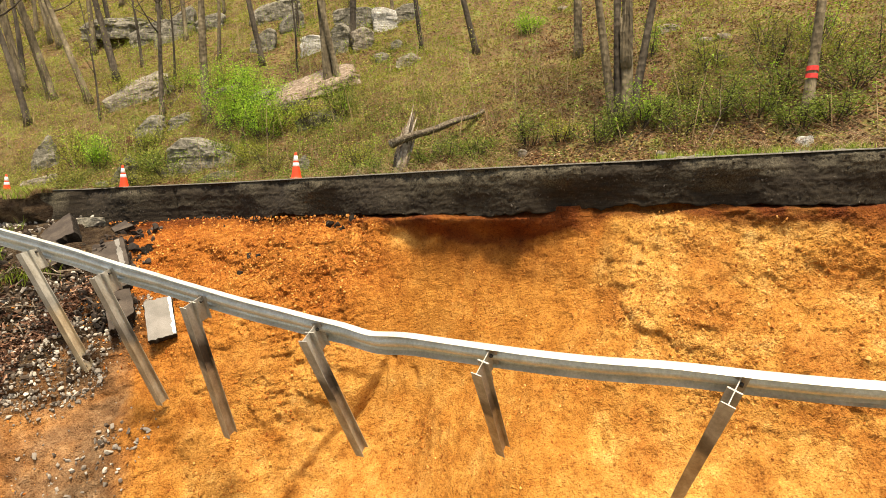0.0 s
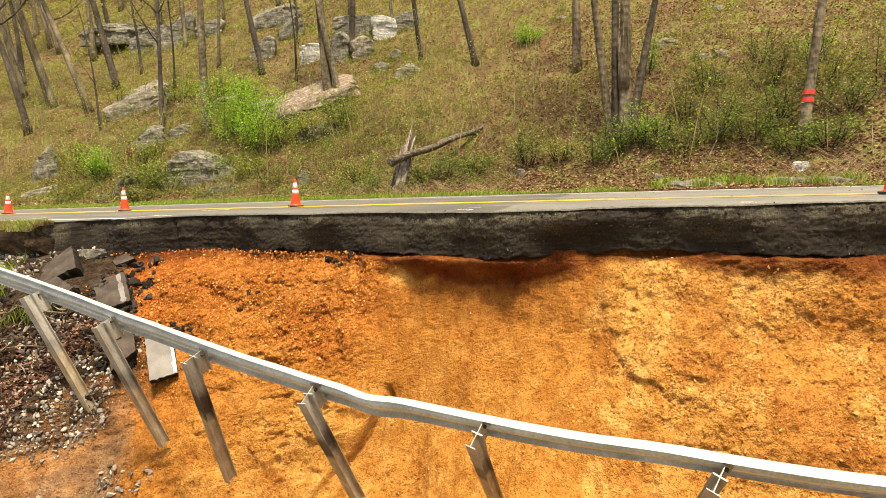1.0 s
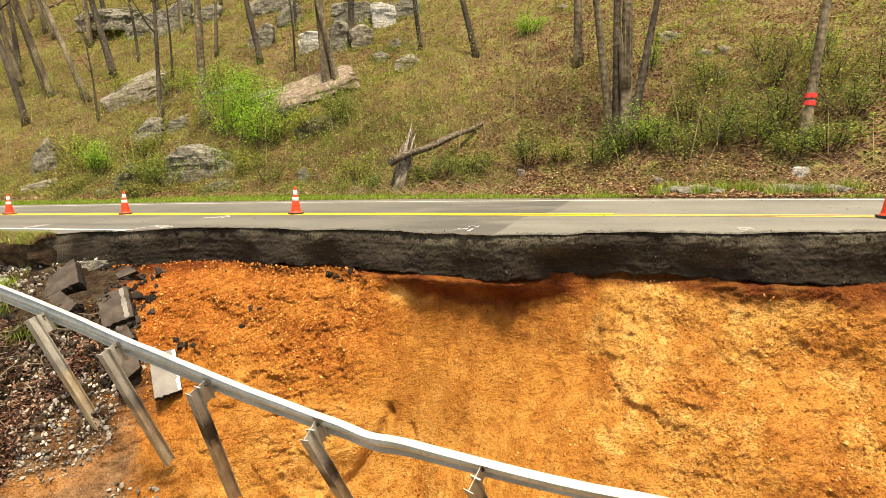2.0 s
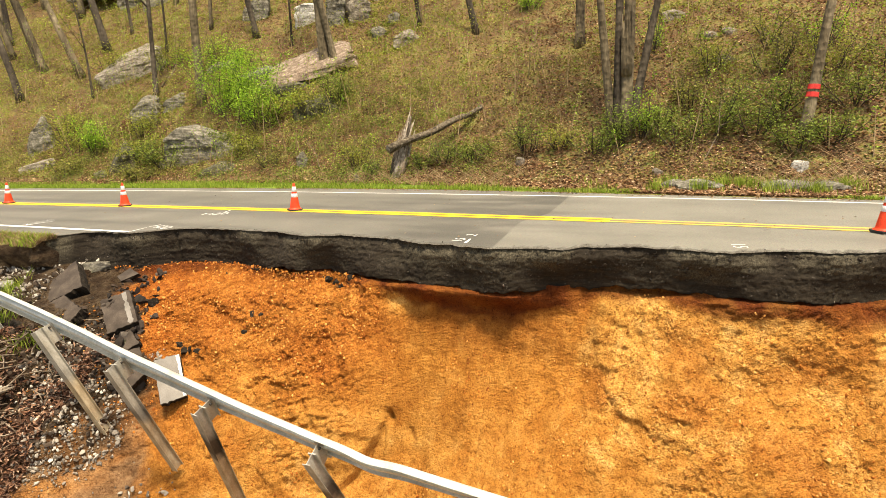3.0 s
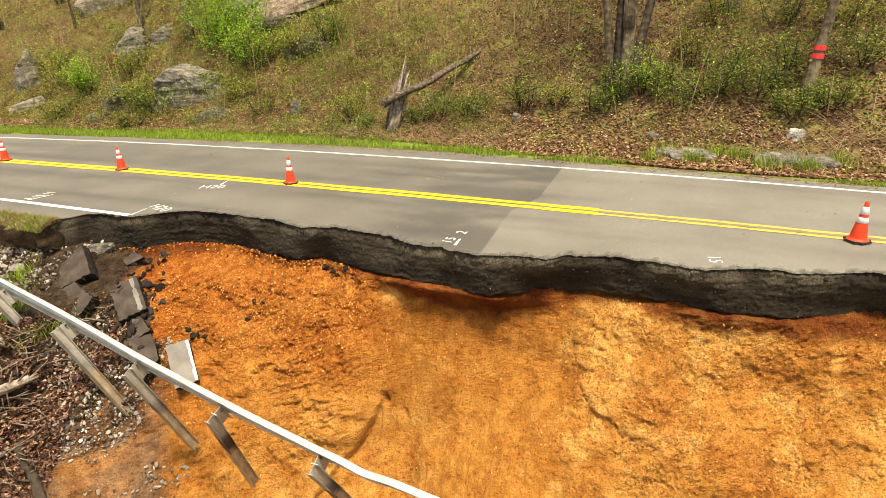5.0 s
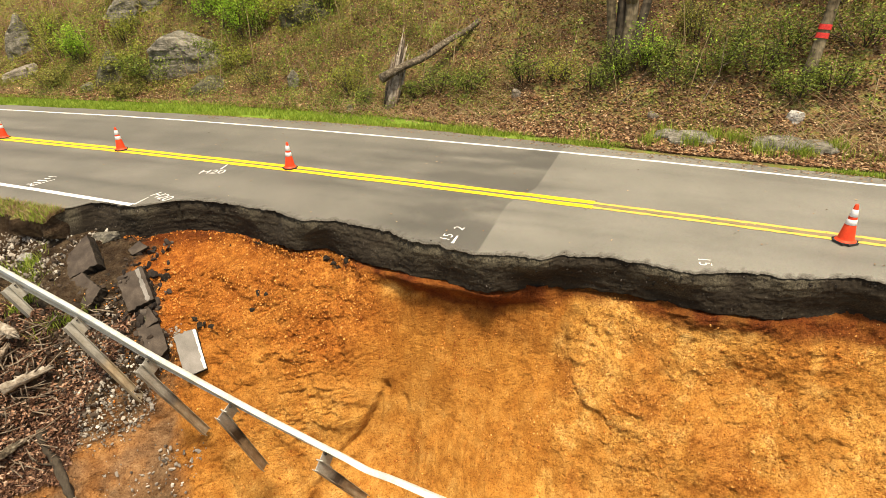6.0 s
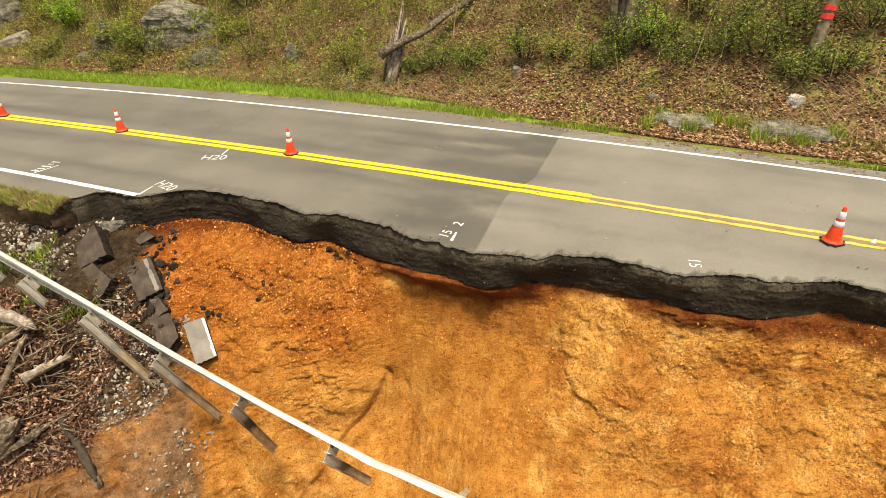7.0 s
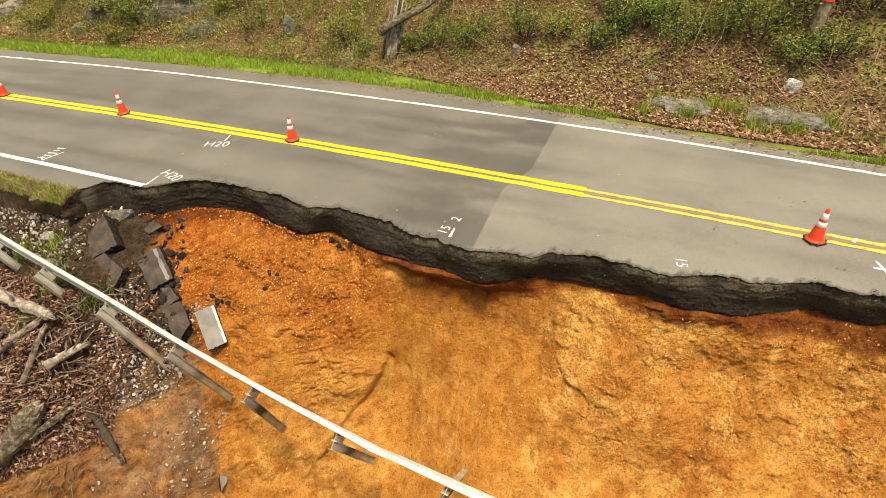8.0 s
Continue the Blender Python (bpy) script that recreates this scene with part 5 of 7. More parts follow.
for x, y, w, h, d, turn, shape, seed, mat, label, rise, sink in (
    (-6.8, 29.4, 6.0, 0.55, 2.3, 4, (0.3, 0.7, 0.9), 3, TAN_ROCK, "large tilted pale sandstone slab on the hillside", 0.6, -0.25),
    (-7.8, 28.9, 2.4, 0.8, 1.6, 8, (0.2, 0.5, 0.7), 6, MOSSY, "mossy rock under a tilted slab", 0.4, 0.05),
    (-9.9, 30.9, 2.6, 0.7, 1.6, 10, (0.1, 0.5, 0.8), 4, ROCK, "tilted grey sandstone slab beside a paler one", 0.4, 0.0),
    (-11.3, 25.6, 3.9, 1.65, 2.0, -6, (-0.25, 0.4, 0.3), 5, ROCK, "big grey mossy boulder above the road", 0.2, -0.1),
    (-16.1, 29.8, 2.1, 1.5, 1.5, 6, (0.2, 0.3, 0.8), 14, ROCK, "grey lichened boulder among shrubs", 0.4, 0.1),
    (-14.4, 30.1, 1.35, 0.8, 1.2, -6, (0.0, 0.5, 0.6), 16, ROCK, "grey boulder beside a slim tree", 0.4, 0.1),
    (-18.7, 34.3, 4.2, 1.4, 2.2, 10, (0.3, 0.5, 0.8), 12, PALE_ROCK, "long pale slab lying up the slope", 0.5, 0.05),
    (-22.0, 30.4, 1.6, 1.7, 1.3, 15, (0.36, 0.25, 0.9), 15, ROCK, "slanting grey rock above the verge", 0.5, 0.1),
    (-21.2, 28.6, 1.9, 0.55, 1.0, 4, (0.2, 0.5, 0.6), 69, PALE_ROCK, "low brown rock beside the verge", 0.3, 0.05),
    (-15.3, 26.4, 1.6, 1.15, 1.4, 16, (0.32, 0.15, 0.9), 72, MOSSY, "slanting mossy rock above the verge", 0.4, 0.1),
    (-9.9, 23.9, 1.7, 0.5, 1.0, -4, (0.0, 0.5, 0.6), 70, MOSSY, "low mossy rock beside the verge", 0.3, 0.08),
    (-5.75, 22.8, 0.46, 0.75, 0.4, 12, (0.1, 0.7, 0.6), 78, ROCK, "small upright grey stone", 0.2, 0.05),
    (-8.5, 36.9, 1.5, 1.35, 1.3, 5, (-0.1, 0.85, 0.9), 18, WHITE_ROCK, "blocky pale sandstone rock", 0.4, 0.05),
    (-5.9, 38.8, 3.3, 1.6, 1.8, -4, (0.1, 0.8, 0.7), 24, ROCK, "wide grey rock up the hillside", 0.4, 0.05),
    (-3.6, 37.5, 1.8, 1.75, 1.5, 4, (-0.1, 0.9, 0.85), 27, WHITE_ROCK, "white weathered sandstone block", 0.4, 0.05),
    (-4.8, 35.2, 1.5, 1.45, 1.2, 8, (0.1, 0.8, 0.8), 30, PALE_ROCK, "grey sandstone block behind a tree", 0.4, 0.05),
    (-6.4, 35.5, 1.4, 1.9, 1.3, -8, (0.0, 0.8, 0.85), 21, ROCK, "blocky grey sandstone rock", 0.4, 0.05),
    (-3.4, 33.1, 1.0, 0.65, 0.9, 10, (0.1, 0.6, 0.5), 33, ROCK, "low grey rock on the slope", 0.4, 0.08),
    (-2.6, 33.8, 0.8, 0.6, 0.7, -10, (0.0, 0.7, 0.5), 34, ROCK, "low grey rock on the slope", 0.4, 0.05),
    (-1.6, 30.5, 1.6, 0.7, 1.3, -4, (-0.1, 0.6, 0.5), 37, PALE_ROCK, "flat pale rock among dead leaves", 0.4, 0.0),
    (-2.0, 38.0, 1.9, 1.3, 1.2, 6, (0.1, 0.7, 0.8), 36, ROCK, "grey rock up the slope", 0.4, 0.05),
    (-12.4, 39.0, 1.9, 1.8, 1.3, 8, (0.25, 0.4, 0.8), 42, ROCK, "grey rock beside a slim tree", 0.45, 0.05),
    (-12.8, 44.4, 4.6, 1.8, 2.2, 10, (0.3, 0.5, 0.8), 45, ROCK, "long grey ledge of sandstone", 0.45, 0.05),
    (-10.9, 42.0, 2.2, 1.5, 1.5, 14, (0.3, 0.3, 0.9), 46, ROCK, "tilted grey sandstone slab among trees", 0.5, 0.05),
    (-28.4, 47.2, 4.9, 1.5, 3.2, -8, (-0.1, 0.8, 0.6), 39, ROCK, "huge dark overhanging sandstone outcrop", 0.35, -1.5),
    (-28.0, 48.6, 3.6, 2.0, 2.4, -4, (0.0, 0.9, 0.9), 40, MOSSY, "dark rock wall under an overhanging outcrop", 0.35, 0.2),
    (-21.6, 45.6, 3.2, 2.8, 2.0, 10, (0.3, 0.3, 0.85), 51, ROCK, "tall grey sandstone outcrop", 0.45, 0.05),
    (-24.4, 46.4, 3.4, 2.2, 2.0, 8, (0.3, 0.4, 0.8), 57, ROCK, "grey ledge under leaning trees", 0.45, 0.05),
    (-18.4, 44.4, 2.2, 1.5, 1.6, 4, (0.2, 0.5, 0.8), 48, ROCK, "grey sandstone boulder among trees", 0.45, 0.05),
    (-16.9, 29.7, 0.9, 0.9, 0.6, 0, (0.1, 0.6, 0.6), 66, RUSTY, "rusty brown upturned root plate in the bank", 0.3, 0.05),
    (-5.9, 26.1, 2.3, 0.95, 1.6, -4, (-0.1, 0.5, 0.5), 75, MOSSY, "mossy boulder under the slab", 0.35, 0.05),
    (-12.6, 32.6, 2.0, 0.6, 1.2, 12, (0.3, 0.3, 0.8), 63, PALE_ROCK, "small pale slab among shrubs", 0.4, 0.05),
    (2.85, 18.9, 0.32, 0.34, 0.3, 10, (0.0, 0.8, 0.7), 81, PALE_ROCK, "small tan stone among dead leaves", 0.2, 0.03),
    (10.15, 15.05, 0.36, 0.26, 0.3, 20, (0.1, 0.6, 0.8), 84, WHITE_ROCK, "white stone lying in dead leaves", 0.2, 0.0),
    (6.65, 16.5, 0.3, 0.22, 0.25, 0, (0.0, 0.7, 0.6), 87, PALE_ROCK, "small pale stone in dead leaves", 0.2, 0.03),
    (7.1, 14.6, 1.3, 0.2, 0.8, -12, (0.0, 0.6, 0.5), 90, ROCK, "flat grey rock outcrop beside the road", 0.12, 0.0),
    (6.5, 15.1, 0.7, 0.18, 0.5, -30, (0.0, 0.6, 0.6), 91, ROCK, "flat grey rock outcrop beside the road", 0.2, 0.02),
    (8.95, 13.75, 1.3, 0.2, 0.8, -16, (0.0, 0.6, 0.6), 93, ROCK, "flat grey rock outcrop beside the road", 0.12, 0.0),
    (9.75, 13.4, 1.0, 0.18, 0.7, -30, (0.0, 0.6, 0.5), 94, ROCK, "flat grey rock outcrop beside the road", 0.12, 0.0),
    (10.5, 24.7, 1.2, 0.4, 0.9, 0, (0.0, 0.6, 0.6), 96, PALE_ROCK, "pale rock on the upper slope", 0.4, 0.05),
    (10.7, 21.9, 0.7, 0.28, 0.5, 0, (0.0, 0.6, 0.6), 99, PALE_ROCK, "pale rock on the upper slope", 0.4, 0.03),
    (11.4, 21.8, 0.5, 0.25, 0.4, 10, (0.0, 0.6, 0.6), 98, PALE_ROCK, "pale rock on the upper slope", 0.4, 0.03),
    (10.5, 20.3, 0.65, 0.3, 0.5, 0, (0.0, 0.6, 0.6), 97, ROCK, "grey rock among dead leaves", 0.4, 0.03),
    (13.8, 26.9, 0.7, 0.4, 0.6, 0, (0.0, 0.6, 0.6), 111, PALE_ROCK, "pale rock among dead leaves", 0.4, 0.03),
    (7.5, 32.9, 0.85, 0.3, 0.7, 0, (0.0, 0.6, 0.6), 108, PALE_ROCK, "pale rock up the slope", 0.4, 0.03),
    (-3.05, 19.9, 0.22, 0.34, 0.2, 0, (0.0, 0.8, 0.8), 102, PALE_ROCK, "small pale stone at the verge", 0.1, 0.02),
    (-16.3, 26.0, 0.6, 0.4, 0.4, 0, (0.0, 0.6, 0.6), 105, ROCK, "small grey stone at the verge", 0.3, 0.03),
):
    boulder(x, y, w, h, d, turn, shape, seed, mat, label, rise, sink, {3: 17, 4: 15, 6: 10, 12: 16, 14: 12, 15: 20, 45: 10, 46: 16, 72: 20}.get(seed, 0))


# ---- trees ----
def limb(start, direction, length, radius, rng, n=7):
    p, d, out = np.array(start, float), np.array(direction, float), []
    d /= np.linalg.norm(d)
    for i in range(n):
        out.append(p.copy())
        d = d + rng.normal(size=3) * 0.12 + np.array([0, 0, 0.06])
        d /= np.linalg.norm(d)
        p = p + d * length / (n - 1)
    return np.array(out), np.linspace(radius, radius * 0.25, n)


def tree_parts(x, y, radius, height, lean, seed, mat, crown_mat, tree, leaf=0.13, count=420, first_limb=0.42, bow=0.3):
    rng = np.random.default_rng(seed)
    base = on_hill(x, y, 0.25)
    n = 22
    k = np.linspace(0, 1, n)
    sway = rng.normal(size=2) * bow
    path = base + np.stack([lean[0] * height * k + sway[0] * np.sin(k * 3.0), lean[1] * height * k + sway[1] * np.sin(k * 2.6), height * k], 1)
    rad = radius * (1 - 0.72 * k) * (1 + 0.5 * np.exp(-k * height / 0.35))
    pieces = [tube(path, rad, 12, 0.16, seed)]
    tips = []
    for j in range(9):
        t = first_limb + (0.97 - first_limb) * (j + rng.random() * 0.6) / 9
        i = int(t * (n - 1))
        a = rng.random() * 6.28
        lp, lr = limb(path[i], (math.cos(a), math.sin(a), 0.55 + rng.random() * 0.6), height * (0.32 - 0.2 * t) + 0.8, rad[i] * 0.45, rng)
        pieces.append(tube(lp, lr, 6, 0.1, seed + j))
        for _ in range(3):
            q = 2 + rng.integers(0, 5)
            b = rng.random() * 6.28
            tp, tr = limb(lp[q], (math.cos(b), math.sin(b), 0.4), height * 0.08 + 0.4, lr[q] * 0.55, rng, 5)
            pieces.append(tube(tp, tr, 4, 0, 0, False))
            tips.append(tp)
        tips.append(lp[3:])
    part("trunk", clean_mesh("trunk", pieces, mat), mat, tree)
    tips = np.vstack(tips)
    c = tips[rng.integers(0, len(tips), count)] + rng.normal(size=(count, 3)) * np.array([0.45, 0.45, 0.35])
    v, f = leaves(c, leaf, rng)
    part("crown", clean_mesh("crown", [(v, f)], crown_mat, False), crown_mat, tree, "sparse young spring leaves")
    return path, rad


def tree(x, y, radius, height, lean, seed, mat, label, **more):
    t = tagged(new("tree"), label, "tree", "trees on the hillside")
    path, rad = tree_parts(x, y, radius, height, lean, seed, mat, OLIVE, t, **more)
    return t, path, rad


GREY_TREE = "grey-barked forest tree with thin spring leaves"
SLIM_TREE = "slim dark-barked forest tree with thin spring leaves"
LEANING = "leaning grey forest tree with thin spring leaves"
for x, y, r, h, lean, mat, label in (
    (-26.5, 35.4, 0.22, 15, (-0.36, 0.02), DARK_BARK, LEANING), (-26.4, 37.8, 0.24, 16, (-0.3, 0.0), BARK, LEANING), (-23.0, 36.2, 0.23, 16, (-0.4, 0.0), BARK, LEANING),
    (-22.9, 39.3, 0.25, 17, (-0.24, 0.0), DARK_BARK, LEANING), (-16.1, 31.8, 0.14, 12, (0.0, 0.0), DARK_BARK, SLIM_TREE), (-12.8, 30.1, 0.23, 17, (0.01, 0.02), BARK, GREY_TREE),
    (-11.5, 36.2, 0.2, 15, (-0.17, 0.0), DARK_BARK, SLIM_TREE), (-6.0, 30.2, 0.27, 18, (-0.09, 0.0), BARK, GREY_TREE), (-5.3, 30.0, 0.18, 15, (-0.17, 0.03), BARK, GREY_TREE),
    (-5.6, 35.9, 0.22, 16, (-0.04, 0.0), DARK_BARK, SLIM_TREE), (-0.9, 32.2, 0.15, 13, (-0.05, 0.0), DARK_BARK, SLIM_TREE), (2.1, 30.0, 0.17, 14, (-0.17, 0.02), DARK_BARK, SLIM_TREE),
    (6.3, 24.9, 0.2, 16, (0.03, 0.0), BARK, GREY_TREE), (-15.4, 38.7, 0.13, 13, (0.0, 0.0), BARK, SLIM_TREE), (-3.0, 38.2, 0.13, 13, (-0.01, 0.0), BARK, SLIM_TREE),
    (-29.2, 47.0, 0.24, 16, (-0.16, 0.0), BARK, GREY_TREE), (-37.8, 49.6, 0.22, 16, (-0.14, 0.0), BARK, GREY_TREE), (-36.9, 52.8, 0.2, 16, (-0.2, 0.0), BARK, GREY_TREE),
    (-6.7, 43.0, 0.15, 14, (-0.04, 0.0), BARK, SLIM_TREE), (-31.5, 42.0, 0.2, 15, (-0.3, 0.0), BARK, LEANING), (-33.5, 44.5, 0.2, 15, (-0.2, 0.0), DARK_BARK, LEANING),
    (-20.0, 44.0, 0.18, 15, (-0.08, 0.0), BARK, SLIM_TREE), (-25.0, 50.0, 0.2, 15, (-0.1, 0.0), DARK_BARK, GREY_TREE), (-13.5, 47.5, 0.2, 15, (-0.05, 0.0), BARK, GREY_TREE),
    (-17.5, 36.5, 0.08, 9, (-0.06, 0.0), DARK_BARK, SLIM_TREE), (-10.2, 40.5, 0.12, 12, (-0.1, 0.0), DARK_BARK, SLIM_TREE), (1.8, 42.0, 0.17, 14, (-0.04, 0.0), BARK, SLIM_TREE),
    (8.5, 38.0, 0.17, 14, (0.05, 0.0), BARK, SLIM_TREE), (14.5, 33.0, 0.16, 14, (0.08, 0.0), BARK, SLIM_TREE), (20.5, 28.0, 0.18, 15, (0.1, 0.0), BARK, GREY_TREE),
    (-42.0, 58.0, 0.22, 16, (-0.12, 0.0), BARK, GREY_TREE), (-33.0, 58.0, 0.22, 16, (-0.06, 0.0), BARK, GREY_TREE), (-47.0, 52.0, 0.2, 15, (-0.15, 0.0), DARK_BARK, LEANING),
    (-40.0, 46.5, 0.16, 14, (-0.18, 0.0), BARK, LEANING), (-44.0, 50.0, 0.15, 14, (-0.1, 0.0), DARK_BARK, SLIM_TREE), (-27.0, 53.5, 0.14, 14, (-0.06, 0.0), BARK, SLIM_TREE), (-22.5, 42.0, 0.11, 12, (-0.14, 0.0), DARK_BARK, SLIM_TREE), (-31.0, 50.5, 0.13, 13, (-0.12, 0.0), BARK, SLIM_TREE), (-18.4, 48.0, 0.13, 13, (-0.03, 0.0), BARK, SLIM_TREE),
    (-28.3, 39.8, 0.1, 11, (-0.25, 0.0), BARK, LEANING), (-20.8, 33.6, 0.07, 8, (-0.12, 0.0), DARK_BARK, SLIM_TREE), (-8.9, 34.6, 0.07, 8, (-0.1, 0.0), DARK_BARK, SLIM_TREE),
):
    tree(x, y, r, h, lean, int(abs(x * 31 + y * 17)) + 7, mat, label)

# far trees closing the wood on the upper slope
rng = np.random.default_rng(91)
for i in range(24):
    x, y = plan(-80 + 38 * rng.random(), 19 + 24 * rng.random())
    tree(x, y, 0.1 + 0.13 * rng.random(), 12 + 5 * rng.random(), (-0.12 + 0.14 * rng.normal() * 0.6, 0.0), 700 + i, (BARK, DARK_BARK)[i % 2], GREY_TREE)

# four stems from one root, one of them split and dead
clump = tagged(new("tree"), "old multi-stemmed tree, one stem split and dead", "tree", "trees on the hillside")
for i, (x, y, r, lean, mat) in enumerate(((6.02, 19.0, 0.15, (-0.1, 0.0), BARK), (6.12, 18.9, 0.16, (0.0, 0.02), DARK_BARK), (6.34, 18.75, 0.21, (0.01, 0.0), BARK), (6.56, 19.05, 0.145, (0.19, 0.0), DARK_BARK))):
    tree_parts(x, y, r, 15, lean, 401 + i, mat, OLIVE, clump, bow=0.08)
shards = []
rng = np.random.default_rng(77)
foot = on_hill(6.36, 18.75)
for i in range(9):
    a = -1.9 + 0.35 * (i - 4) * 0.6
    p0 = foot + np.array([math.cos(a) * 0.2, math.sin(a) * 0.2, 1.9 + 0.1 * rng.random()])
    p1 = p0 + np.array([0.02 * (i - 4) * 0.3, 0.02, 1.4 + rng.random()])
    shards.append(tube(np.linspace(p0, p1, 5), (0.03, 0.035, 0.03, 0.02, 0.005), 5, 0.2, i))
part("split_wood", clean_mesh("split_wood", shards, BARK), BARK, clump, "grey split dead wood")

# the marked tree by the road
marked, mpath, mrad = tree(10.8, 16.3, 0.15, 15, (0.13, 0.0), 611, BARK, "pale-barked tree with red painted bands", bow=0.05)
for z0, z1 in ((0.62, 0.76), (0.84, 0.98)):
    zz = np.linspace(z0, z1, 4) + 2.27
    pts = np.stack([np.interp(zz, mpath[:, 2], mpath[:, i]) for i in range(3)], 1)
    rr = np.interp(zz, mpath[:, 2], mrad) * 1.12 + 0.006
    v, f = tube(pts, rr, 16, 0.06, 611, False)
    part("painted_band", clean_mesh("painted_band", [(v, f)], RED_BAND), RED_BAND, marked, "red painted band")


# ---- splintered stump and fallen log ----
stump = tagged(new("tree_stump"), "tall splintered grey tree stump beside the verge", "tree stump")
rng = np.random.default_rng(5)
foot = on_hill(-1.63, 20.02, 0.1)
lean = np.array([0.25, 0.3, 1.0])
pieces = [tube(foot + np.array([0.06, 0.22, 0]) + lean * np.array([[0.0], [0.45], [0.95], [1.5], [1.9]]), (0.17, 0.16, 0.14, 0.1, 0.03), 12, 0.45, 9)]
part("trunk", clean_mesh("trunk", pieces, OLD_WOOD), OLD_WOOD, stump)
for i in range(52):
    u = rng.random() * 2 - 1
    p0 = foot + np.array([0.2 * u, -0.1 * (1 - u * u) + 0.05 * rng.normal(), 0.0])
    h = 1.5 + 1.15 * rng.random() ** 1.5 + 0.25 * u
    p1 = p0 + (lean + np.array([-0.02 * u + 0.045 * rng.normal(), 0.0, 0.0])) * h
    m = 0.5 * (p0 + p1) + rng.normal(size=3) * 0.04
    v, f = tube(np.array([p0, 0.5 * (p0 + m), m, 0.5 * (m + p1), p1]), np.array([0.8, 1.0, 0.9, 0.65, 0.12]) * (0.03 + 0.045 * rng.random()), 6, 0.35, i, squash=0.45)
    mat = (DEAD, OLD_WOOD, DEAD, DARK_BARK)[i % 4]
    part("splinter", clean_mesh("splinter", [(v, f)], mat), mat, stump)
log = tagged(new("fallen_log"), "dark fallen log leaning across the splintered stump", "log")
k = np.linspace(0, 1, 14)[:, None]
a, b, c = np.array([-1.80, 19.72, 1.79]), np.array([-0.27, 20.62, 2.45]), np.array([1.80, 23.03, 3.47])
path = np.where(k < 0.35, a + (b - a) * k / 0.35, b + (c - b) * (k - 0.35) / 0.65)
path[:, 2] = np.maximum(path[:, 2], hill_z(path[:, 0], path[:, 1]) + 0.05) + 0.02 * np.sin(np.arange(14))
part("stem", clean_mesh("stem", [tube(path, np.linspace(0.15, 0.1, 14), 12, 0.3, 31)], LOG_BARK), LOG_BARK, log)
part("cut_end", clean_mesh("cut_end", [tube(np.array([path[0] - (path[1] - path[0]) * 0.02, path[0] + (path[1] - path[0]) * 0.01]), (0.115, 0.12), 12, 0.2, 33)], DEAD), DEAD, log, "pale broken end")


# ---- shrubs ----
def shrub(x, y, w, h, mat, seed, label, leaf=0.085, count=1500, stems=9):
    sh = tagged(new("shrub"), label, "shrub", "shrubs on the hillside")
    rng = np.random.default_rng(seed)
    foot = on_hill(x, y, 0.05)
    pieces, tips = [], []
    for j in range(stems + 3):
        a = rng.random() * 6.28
        lp, lr = limb(foot + np.array([math.cos(a), math.sin(a), 0]) * 0.12 * w, (math.cos(a) * w * 0.45, math.sin(a) * w * 0.45, h * (0.75 + 0.5 * rng.random())), h * (0.7 + 0.45 * rng.random()), 0.022, rng, 8)
        pieces.append(tube(lp, lr, 5, 0, 0, False))
        tips.append(lp[2:])
        for _ in range(3):
            q = rng.integers(2, 7)
            b = rng.random() * 6.28
            tp, tr = limb(lp[q], (math.cos(b), math.sin(b), 0.35), 0.28 * w, 0.009, rng, 5)
            pieces.append(tube(tp, tr, 4, 0, 0, False))
            tips.append(tp)
    tips = np.vstack(tips)
    part("branching", clean_mesh("branching", pieces, DARK_BARK), DARK_BARK, sh)
    c = tips[rng.integers(0, len(tips), count)] + rng.normal(size=(count, 3)) * np.array([0.13, 0.13, 0.1]) * (0.6 + 0.35 * w)
    v, f = leaves(c, leaf, rng, 0.45)
    part("foliage", clean_mesh("foliage", [(v, f)], mat, False), mat, sh)
    return sh


